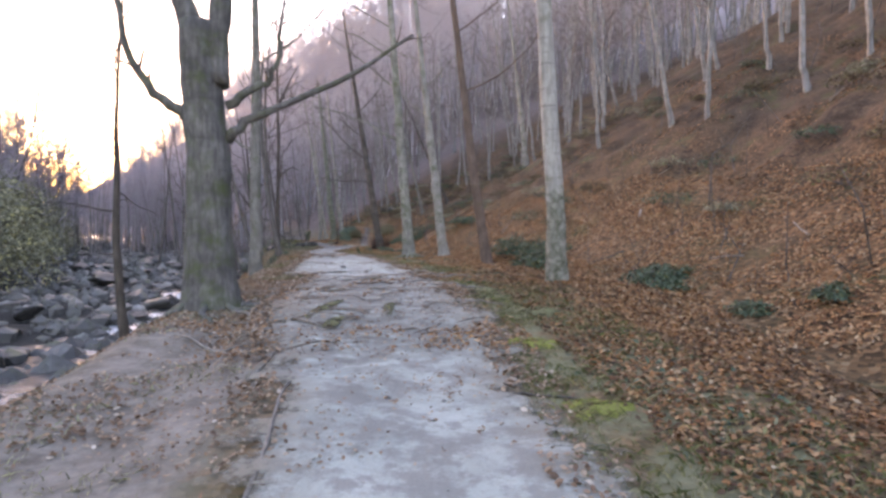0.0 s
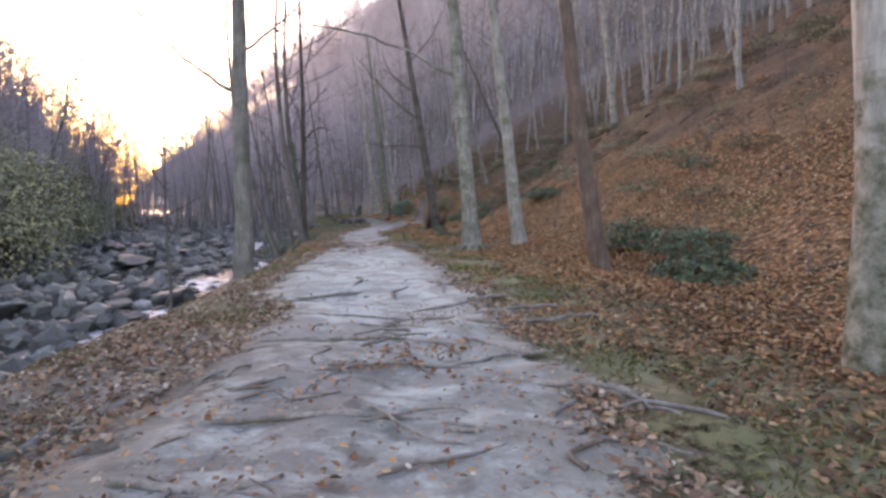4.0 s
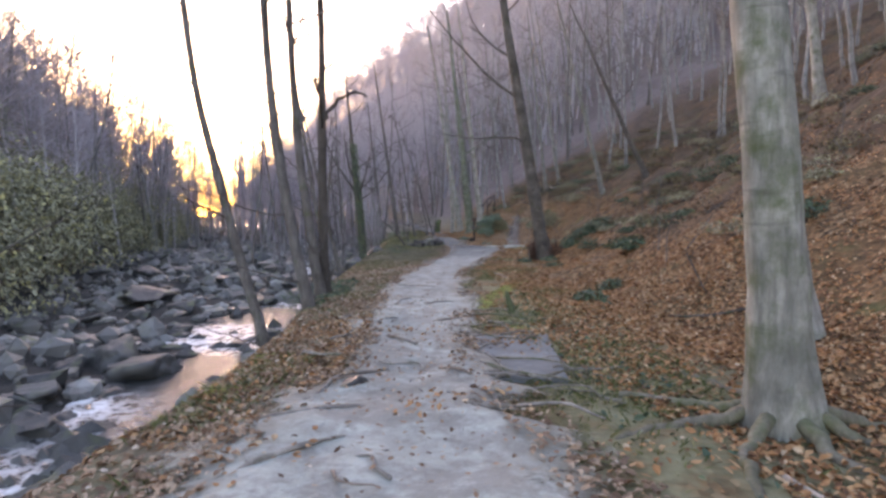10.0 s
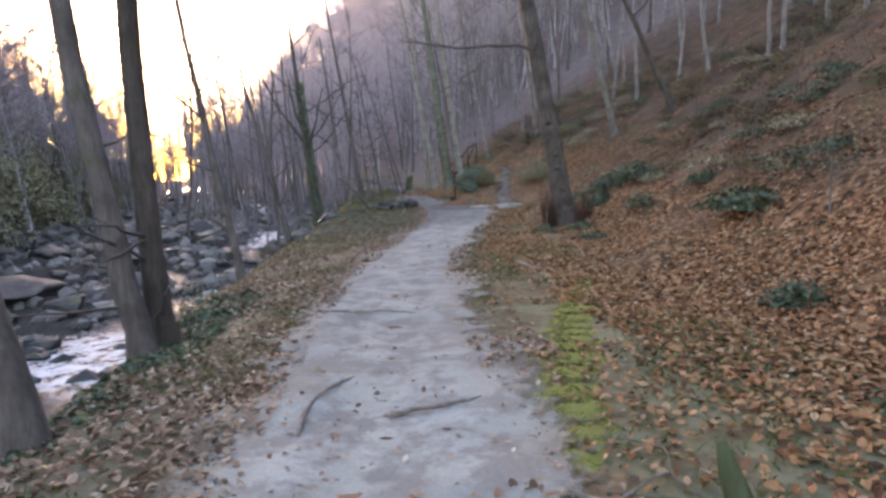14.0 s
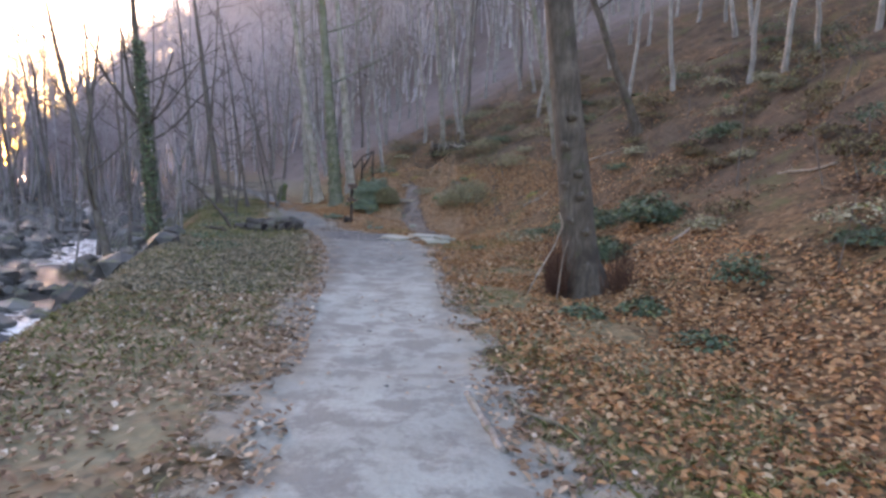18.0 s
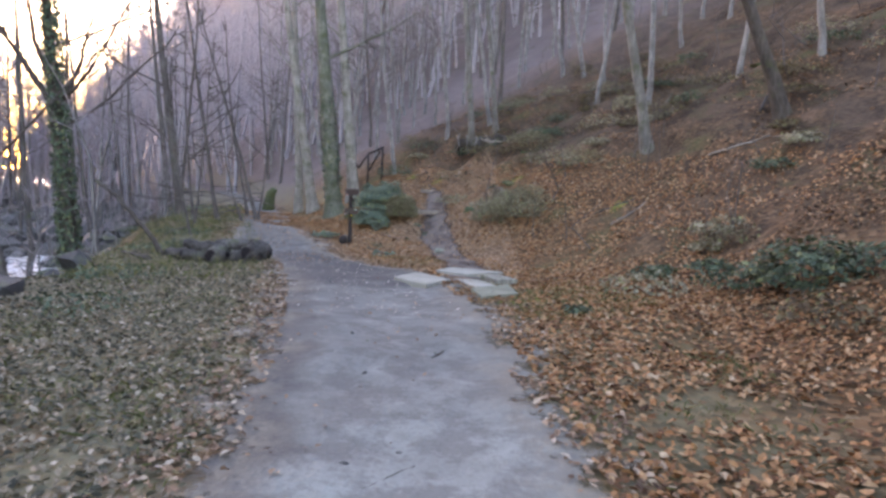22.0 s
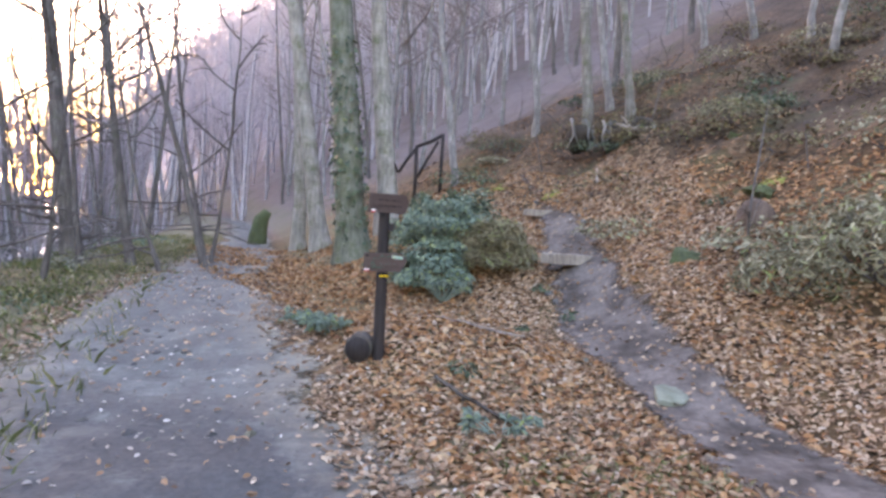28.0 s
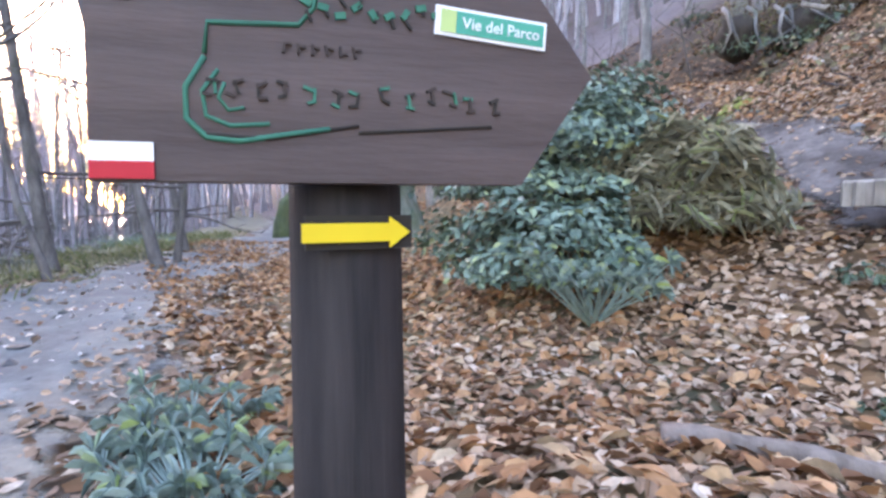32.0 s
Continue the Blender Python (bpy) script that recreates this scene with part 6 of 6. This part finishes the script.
clump("dry_bramble", -5.2, 60.55, 1.2, 0.4, 0.75, 2200, 0.06, DEADFERN, "dark brown bramble hanging over the hollow", "bush", 0.3, "dry brambles", 0.4)
clump("green_undergrowth", -5.3, 59.75, 1.3, 0.35, 0.22, 500, 0.06, GREEN, "low green undergrowth among fallen leaves", "plant", 0.7, "undergrowth")

# exposed roots on the footpath
def root_line(o0, y0, o1, y1, r, material=ROOT):
    n = 12
    t = np.linspace(0, 1, n)
    y = y0 + (y1 - y0) * t
    x = centre(y) + o0 + (o1 - o0) * t
    sway = 0.09 * np.sin(t * rng.uniform(4, 9) + rng.uniform(0, 6)) * (0.4 + t) * rng.uniform(0.4, 1.2)
    y = y + sway * abs(o1 - o0) / (abs(o1 - o0) + abs(y1 - y0) + 0.01)
    x = x + sway * abs(y1 - y0) / (abs(o1 - o0) + abs(y1 - y0) + 0.01)
    r = r * 0.5
    z = height(x, y) + 0.036 + 0.05 * ruts(y) * (np.abs(x - centre(y)) < 1.3) + r * (0.35 - 2.2 * (np.abs(t - 0.5) * 2) ** 2) + rng.normal(size=n) * r * 0.25
    p = np.stack([x, y, z], -1)
    b = Build()
    b.tube(p - p[0], r * (1.1 - 0.55 * t) * (1 + 0.12 * rng.normal(size=n)), 8, 0.06)
    thing("exposed_root", p[0], "worn grey root crossing the trodden path", "tree root", "path roots", data=b.mesh("exposed_root", material))


for r_ in [(-.85, 3.2, -.95, 6.0, .03), (-2.3, 8.8, -1.6, 7.2, .05), (-1.5, 7.9, -.7, 6.9, .045), (-2.0, 9.0, -.6, 8.4, .045), (-2.2, 9.2, .5, 8.9, .05), (-1.9, 9.6, .1, 9.9, .045), (-1.2, 6.6, -1.35, 5.6, .04),
           (.3, 10.6, 1.9, 9.9, .04), (-.9, 10.6, .7, 10.9, .035), (-1.1, 11.6, .6, 11.5, .04), (-.2, 12.3, 1.0, 12.6, .03), (-1.3, 12.9, .1, 12.6, .035),
           (-1.4, 13.6, -.3, 14.6, .045), (-.5, 14.8, -.35, 15.9, .04), (.0, 13.9, .15, 15.0, .045), (.7, 14.0, .6, 15.5, .05), (.2, 13.2, 1.7, 14.3, .06), (.6, 12.9, 2.0, 13.6, .06), (1.0, 12.4, 2.2, 13.0, .05), (-1.8, 13.9, -.9, 13.6, .045), (-2.0, 16.4, -1.0, 16.6, .03), (-1.6, 17.7, -.8, 17.6, .03),
           (-1.3, 20.4, -.4, 20.9, .05), (-1.2, 19.6, -.5, 20.3, .045), (-1.0, 21.0, -.35, 22.3, .04), (.5, 22.2, 1.3, 21.6, .035), (.7, 22.6, 1.7, 22.2, .035), (.3, 23.6, .7, 21.9, .04), (.55, 24.6, 1.0, 23.4, .04), (.9, 25.1, 1.5, 24.2, .05), (.8, 25.7, 1.7, 25.0, .04), (1.0, 25.9, 1.7, 25.5, .035), (.35, 24.2, .6, 25.6, .035),
           (-.35, 26.2, -.2, 27.3, .03), (.1, 26.6, .7, 26.9, .03), (-.85, 29.1, .3, 29.0, .03), (.7, 34.2, 1.0, 33.2, .035), (.5, 34.9, .9, 34.6, .03)]:
    root_line(*r_[:4], r_[4] * (0.65 if 20.5 < r_[1] < 26 and r_[0] > 0 else 1), MOSSROOT if r_[0] > 0.45 and r_[1] > 21 else ROOT)
for i in range(118):
    y0 = rng.uniform(6.4, 12.6) if i < 96 else rng.uniform(19.2, 26)
    o0 = rng.uniform(-2.3, 1.1) if i < 96 else rng.uniform(-1.6, 0.9)
    ln = rng.uniform(0.25, 0.9)
    a = rng.normal(0, 0.45) if i % 2 else rng.uniform(0.4, 2.7)
    root_line(o0, y0, o0 + ln * math.cos(a), y0 + ln * math.sin(a), rng.uniform(0.016, 0.036), ROOT if i % 5 else BRANCH)
# spreading roots of the mottled beech and of the big beech
for a in np.linspace(0, 5.6, 8):
    for cx_, cy_, R0 in ((-1.25, 21.2, 0.2), (-3.5, 9.0, 0.35)):
        l = rng.uniform(0.7, 1.3)
        q = [on(cx_ + math.cos(a) * R0, cy_ + math.sin(a) * R0, 0.12)] + [on(cx_ + math.cos(a + 0.1 * k) * (R0 + l * k / 4), cy_ + math.sin(a + 0.1 * k) * (R0 + l * k / 4), 0.03 - 0.015 * k) for k in range(1, 5)]
        stick("exposed_root", q, 0.05, "mossy spreading root at a beech foot", MOSSROOT if cy_ > 20 else BIGBARK, 0, "spreading roots")

# basal shoots and burrs at the foot of the large leaning tree
b = Build()
b.tube([(0.04, 0, -0.1), (0.02, 0, 0.08), (-0.02, 0.01, 0.22), (-0.05, 0.01, 0.34)], [0.06, 0.05, 0.045, 0.02], 10, 0.12)
thing("mossy_stub", on(-3.64, 25.7), "small broken stub wrapped in green moss", "stump", data=b.mesh("mossy_stub", MOSSBARK))
SHOOT = shade("red_shoots", bark((0.07, 0.036, 0.027), (0.14, 0.072, 0.052)))
shoots = thing("basal_shoots", on(-4.06, 38.75), "dense reddish basal shoots round the trunk foot", "shoots")
for mid, spread, n in ((2.9, 0.28, 110), (2.5, 0.25, 90), (3.4, 0.25, 80), (-0.4, 0.3, 90), (-0.9, 0.3, 70)):
    a = rng.normal(mid, spread, n)
    rr = rng.uniform(0.36, 0.6, n)
    p = np.stack([rr * np.cos(a), rr * np.sin(a), rng.uniform(-0.05, 0.1, n)], -1)
    q = p + np.stack([0.03 * np.cos(a), 0.03 * np.sin(a), rng.uniform(0.35, 1.05, n) * rng.uniform(0.4, 1, n)], -1) + rng.normal(size=(n, 3)) * 0.07
    tagged(part("shoot_bunch", soup("shoot_bunch", rods(p, q, np.full(n, 0.006), np.full(n, 0.002)), 6, ROD, SHOOT, True), SHOOT, shoots), "dense thin reddish-brown shoots", kind="stuff")
for zz, aa in [(0.42, -1.7), (0.9, -1.5), (1.05, -2.5), (1.4, -1.65), (1.55, -2.6), (1.72, -1.6), (2.1, -2.4), (2.5, -1.7)]:
    b = Build()
    b.tube([(0, 0, 0), (math.cos(aa) * 0.05, math.sin(aa) * 0.05, 0), (math.cos(aa) * 0.06, math.sin(aa) * 0.06, -0.01)], [0.075, 0.06, 0.02], 10, 0.16)
    x0, y0 = -4.06 - 0.158 * zz + math.cos(aa) * 0.2, 38.8 + math.sin(aa) * 0.2
    thing("bark_burr", (x0, y0, hz(-4.06, 38.8) + zz), "swollen burr on the scarred bark", "burr", "trunk burrs", data=b.mesh("bark_burr", SCARRED))
stick("fallen_branch", [on(-5.02, 38.3, 0.03), (-4.8, 38.35, 1.08), (-4.65, 38.4, 1.33), (-4.55, 38.45, 1.62), (-4.6, 38.5, 1.78)], 0.011, "pale dead stick leaning on the trunk", STICK)
stick("fallen_branch", [on(-4.6, 38.3, 0.02), (-4.55, 38.35, 1.15), (-4.47, 38.4, 1.4)], 0.009, "pale dead stick leaning on the trunk", STICK)

# moss and grass on the verges
def tufts(name, label, n, spots, tall, material, spread=0.06):
    x, y = spots(n)
    n = len(x)
    base = np.stack([x, y, height(x, y) - 0.01], -1)
    a = rng.uniform(0, 2 * np.pi, n)
    h = tall * rng.uniform(0.4, 1.3, n)
    lean = rng.normal(size=(n, 2)) * spread
    tip = base + np.stack([lean[:, 0], lean[:, 1], h], -1)
    mid = base + np.stack([lean[:, 0] * 0.3, lean[:, 1] * 0.3, h * 0.6], -1)
    w = np.stack([np.cos(a), np.sin(a), 0 * a], -1) * 0.006
    v = np.stack([base - w, base + w, mid + w * 0.8, tip, mid - w * 0.8], 1)
    thing(name, (0, 0, 0), label, "grass", kind="stuff", data=soup(name, v, 5, [(0, 1, 2, 3, 4)], material))


tufts("verge_grass", "short green and dry grass on the right verge", 26000, band(lambda y: right_edge(y) - 0.05, lambda y: right_edge(y) + 1.9, -1, 50, 51, 0.12), 0.06, BLADE)
tufts("bank_grass", "sparse dry grass on the worn bank verge", 5000, band(lambda y: bank_edge(y) - 0.8, lambda y: left_edge(y) - 0.1, -1, 11, 54, 0.3), 0.05, DRYGRASS)
tufts("bank_grass", "short green and dry grass on the bank verge", 24000, band(lambda y: bank_edge(y) - 0.8, lambda y: left_edge(y) + 0.05, 11, 60, 53, 0.12), 0.06, BLADE)


def moss_cushion(x, y, rx, ry, turn=0.0, label="bright green moss cushion on the verge", up=0.0, material=MOSS):
    b = Build()
    rings, seg = 6, 18
    v = []
    for i in range(rings + 1):
        k = i / rings
        for j in range(seg):
            a = 2 * np.pi * j / seg
            w = k * (1 + 0.18 * math.sin(3 * a + x) + 0.1 * math.sin(7 * a + y))
            ex, ey = math.cos(a) * rx * w, math.sin(a) * ry * w
            gx, gy = x + ex * math.cos(turn) - ey * math.sin(turn), y + ex * math.sin(turn) + ey * math.cos(turn)
            v.append((gx - x, gy - y, hz(gx, gy) - hz(x, y) + 0.034 * (1 - k * k) - 0.012 * k + 0.006 * rng.normal()))
    f = [(i * seg + j, i * seg + (j + 1) % seg, (i + 1) * seg + (j + 1) % seg, (i + 1) * seg + j) for i in range(rings) for j in range(seg)]
    b.add(v, f)
    thing("moss_cushion", (x, y, hz(x, y) + up), label, "moss", "moss cushions", data=b.mesh("moss_cushion", material))


for o, y, rx, ry in [*[(1.0 + 0.075 * k + 0.05 * (k % 2), 26.3 + 0.27 * k, 0.16 + 0.05 * (k % 3), 0.3 + 0.07 * (k % 4)) for k in range(18)], (1.3, 15.6, .25, .5), (1.35, 17.0, .25, .6), (-2.2, 17.0, .5, .25), (-1.9, 18.4, .4, .2), (1.3, 13.4, .4, .25), (1.4, 6.5, .4, .3), (1.5, 4.6, .35, .3), (1.5, 8.9, .5, .3), (-1.9, 21.4, .4, .25), (-1.8, 22.6, .3, .3), (1.2, 24.5, .35, .15), (1.4, 19.3, .25, .35), (1.6, 32.6, .2, .4), (2.1, 44.6, .2, .15)]:
    moss_cushion(float(centre(y)) + o, y, rx, ry)
for x, y, rx, ry, a in [(-1.62, 8.0, .09, .55, -.25), (-0.75, 7.9, .07, .4, .05), (-1.36, 7.2, .1, .3, -.1), (0.46, 9.7, .45, .4, 0), (1.1, 7.9, .5, .3, 0), (0.7, 8.9, .35, .3, .4)]:
    moss_cushion(x, y, rx, ry, a, "yellow-green moss streak on the trodden path", 0.1 if x < 0.4 else 0.03, MOSS_DULL)
for k in range(9):
    moss_cushion(-6.95 + 0.07 * k, 21.75 + 0.17 * k, 0.24 + 0.05 * (k % 3), 0.16 + 0.04 * (k % 2), 0.8, "yellow-green moss cushion on the bank edge")
for x, y, rx, ry, tall, nn in [(-9.35, 55.6, .5, .7, .3, 500), (-5.2, 44.0, .2, .2, .12, 120), (-3.8, 37.2, .35, .3, .2, 300), (-4.6, 37.0, .3, .25, .16, 250), (-3.6, 36.0, .4, .3, .15, 250), (-12.9, 50.5, .8, .8, .13, 260), (-13.5, 53.0, 1.0, 1.0, .16, 360), (-12.0, 46.5, .9, .9, .14, 300), (-11.2, 43.8, .8, .9, .14, 300), (-10.1, 32.4, .7, 1.0, .8, 900), (-7.9, 29.6, .35, .6, .14, 260)]:
    clump("green_undergrowth", x, y, rx, ry, tall, nn, 0.06, GREEN, "low green undergrowth among fallen leaves", "plant", 0.7, "undergrowth")
# ivy up the clad tree by the water and the mossy beech
for tx, ty, ln, r, hgt, nn in [(-16.0, 52.0, -0.082, 0.22, 7.5, 3600), (-10.47, 57.8, -0.1, 0.27, 4.0, 900)]:
    z0 = hz(tx, ty)
    zz = rng.uniform(0, hgt, nn)
    a = rng.uniform(0, 2 * np.pi, nn)
    rad = r * (1 - zz / 18) + rng.uniform(0.0, 0.1, nn)
    c = np.stack([ln * zz + rad * np.cos(a), rad * np.sin(a), zz], -1)
    nrm = np.stack([np.cos(a), np.sin(a), 0.5 + 0 * a], -1) + rng.normal(size=(nn, 3)) * 0.5
    nrm /= np.linalg.norm(nrm, axis=1, keepdims=True)
    u_ = np.cross(nrm, rng.normal(size=(nn, 3)))
    u_ /= np.linalg.norm(u_, axis=1, keepdims=True)
    w_ = np.cross(nrm, u_)
    sz_ = 0.09 * rng.uniform(0.6, 1.3, nn)[:, None]
    v = np.stack([c + sz_ * (p_ * u_ + q_ * 0.7 * w_) for p_, q_ in [(-0.5, 0), (-0.1, 0.5), (0.3, 0.36), (0.55, 0), (0.3, -0.36), (-0.1, -0.5)]], 1)
    iv = thing("ivy", (tx, ty, z0), "dark ivy climbing a trunk", "ivy", data=soup("ivy", v, 6, LEAF_FACES, GREEN))
stones("path_pebbles", "small stones scattered along the footpath", 1500, lambda n: (lambda y: (centre(y) + left_edge(y) + (right_edge(y) - left_edge(y)) * rng.uniform(0, 1, n), y))(rng.uniform(0, 58, n)), 0.008, 0.035, 0.6, 3)

for i in range(110):
    y = rng.uniform(6, 60)
    o = float(slope_from(y)) + rng.uniform(1.5, 12)
    x = float(centre(y)) + o
    k = rng.uniform(0.5, 1.1)
    clump("slope_undergrowth", x, y, 0.9 * k, 0.6 * k, 0.35 * k, 420, 0.06, (GREEN, DEADFERN, DRYGRASS, DEADFERN)[i % 4], "low bramble and dry fern patch on the slope", "plant", 0.6, "slope undergrowth")

for x, y, rx, ry, tall, nn in [(-4.95, 51.7, .85, .7, .8, 3200), (-5.6, 52.0, .5, .45, .45, 900), (-3.9, 57.4, .8, .5, .5, 900), (-3.2, 52.6, .7, .5, .5, 700)]:
    clump("dry_bramble", x, y, rx, ry, tall, nn, 0.07, DRYGRASS, "dry grey-green bramble bush on the slope", "bush", 0.2, "dry brambles", 0.3)
for x, y, r in [(-6.95, 57.2, .25), (-4.7, 54.4, .4), (-7.85, 58.2, .25), (-5.58, 44.8, .12), (-3.0, 50.0, .3)]:
    moss_cushion(x, y, r, r * 0.7, 0.4, "yellow-green moss patch on the leafy slope")

tree("beech_tree", -5.65, 61.3, (-0.1, 0.0), 0.13, 13, BEECH_GREY, "grey beech rooted above the dark hollow", 6, 0.5, twigs=TWIG)
tree("beech_tree", -4.7, 61.2, (-0.13, 0.02), 0.1, 13, BEECH_GREY, "grey beech rooted above the dark hollow", 6, 0.5, twigs=TWIG)

# scrub and tufts where the lower path bends away
for i in range(34):
    y = rng.uniform(48.5, 64)
    x = float(centre(y)) + rng.uniform(-5.5, -1.5)
    k = rng.uniform(0.3, 0.8)
    clump("bank_undergrowth", x, y, k, k * 0.8, rng.uniform(0.1, 0.28), 240, 0.05, (GREEN, GREYGREEN, BLADE, IVYBLUE)[i % 4], "low green and dry undergrowth beside the lower path", "plant", 0.6, "lower path undergrowth")
tufts("bend_grass", "thin dry and green grass at the bend", 9000, lambda n: (lambda y: (centre(y) + rng.uniform(-5.5, -1.0, n), y))(rng.uniform(46, 66, n)), 0.14, BLADE, 0.09)
# stems and dead wood standing about the fork
for x, y, lx, r, tall in [(-13.3, 52.5, -0.25, 0.03, 4.5), (-14.0, 54.5, 0.2, 0.035, 5.0), (-12.9, 55.5, -0.4, 0.03, 4.0), (-14.8, 56.5, -0.1, 0.045, 6.5), (-13.8, 59.0, -0.3, 0.05, 7.0), (-13.0, 57.5, 0.15, 0.035, 5.0)]:
    tree("bank_sapling", x, y, (lx * 0.5, 0.0), r, tall, ALDER, "thin bare bank sapling beside the lower path", 6, 0.3, dead=4, bow=(lx * 0.5, 0), group="bank saplings")

stones("side_path_stones", "small stones in the side path", 320, lambda n: (lambda k: (sx[k] + rng.uniform(-0.45, 0.45, n), sy[k] + rng.uniform(-0.1, 0.1, n)))(rng.integers(0, 75, n)), 0.012, 0.06, 0.6, 3)
stones("fork_stones", "small pale stones in the worn lower path", 900, lambda n: (lambda y: (centre(y) + rng.uniform(-1.6, 0.4, n), y))(rng.uniform(48.5, 60, n)), 0.01, 0.05, 0.6, 3)

for i in range(70):
    y = rng.uniform(44, 66)
    x = float(centre(y)) + float(slope_from(y)) + rng.uniform(3.5, 14)
    k = rng.uniform(0.4, 1.1)
    clump("slope_undergrowth", x, y, 0.9 * k, 0.6 * k, 0.4 * k, 420, 0.06, (DEADFERN, DRYGRASS, DEADFERN, GREEN)[i % 4], "low bramble and dry fern patch on the slope", "plant", 0.5, "slope undergrowth")
for i in range(16):
    y = rng.uniform(14, 62)
    x = float(centre(y)) + float(slope_from(y)) + rng.uniform(4, 12)
    boulder(x, y, rng.uniform(0.3, 0.7), z=hz(x, y) - 0.1, label="dark mossy rock jutting from the leafy slope", group="slope rocks", name="slope_rock", material=EARTH if i % 2 else MOSSBARK)

for x, y, r, tall, nn in [(-7.2, 53.1, .16, .1, 90), (-5.35, 54.2, .2, .14, 120), (-8.36, 51.3, .16, .08, 80), (-7.75, 53.05, .1, .06, 50), (-7.45, 53.8, .14, .09, 70)]:
    clump("green_herb", x, y, r, r, tall, nn, 0.04, GREEN, "small green herb among the fallen leaves", "plant", 0.7, "herbs")
for x, y, rx, ry, tall in [(4.0, 10.9, .35, .3, .22), (4.5, 8.9, .35, .3, .2), (5.2, 8.2, .3, .3, .22), (-2.5, 26.6, .3, .25, .2), (-2.05, 29.7, .3, .25, .22), (-2.5, 37.4, .4, .3, .35)]:
    clump("bramble_patch", x, y, rx, ry, tall, 420, 0.06, GREEN, "small dark green bramble on the slope foot", "bush", 0.8, "brambles")
for i in range(16):
    y0, o0 = rng.uniform(21.3, 25.8), rng.uniform(0.45, 1.5)
    a = rng.uniform(0, 3.1)
    ln = rng.uniform(0.3, 0.8)
    root_line(o0, y0, o0 + ln * math.cos(a), y0 + ln * math.sin(a), rng.uniform(0.014, 0.03), ROOT if i % 2 else MOSSROOT)

for i in range(30):
    y = rng.uniform(33, 47)
    x = float(centre(y)) + float(slope_from(y)) + rng.uniform(-0.3, 5)
    if math.hypot(x + 4.06, y - 38.8) < 1.0:
        continue
    k = rng.uniform(0.35, 0.8)
    clump("slope_undergrowth", x, y, 0.9 * k, 0.6 * k, 0.4 * k, 420, 0.06, (GREEN, DEADFERN, DEADFERN, GREEN, DRYGRASS)[i % 5], "low bramble and dry fern patch on the slope", "plant", 0.5, "slope undergrowth")

for i in range(16):
    y = rng.uniform(51, 76)
    x = float(centre(y)) + rng.uniform(-8.5, -5.0)
    k = rng.uniform(0.5, 1.0)
    clump("bank_bush", x, y, k, k, 0.8 * k, 700, 0.07, (GREYGREEN, DEADFERN)[i % 2], "grey-green scrub bush on the stream bank", "bush", 0.4, "bank bushes")
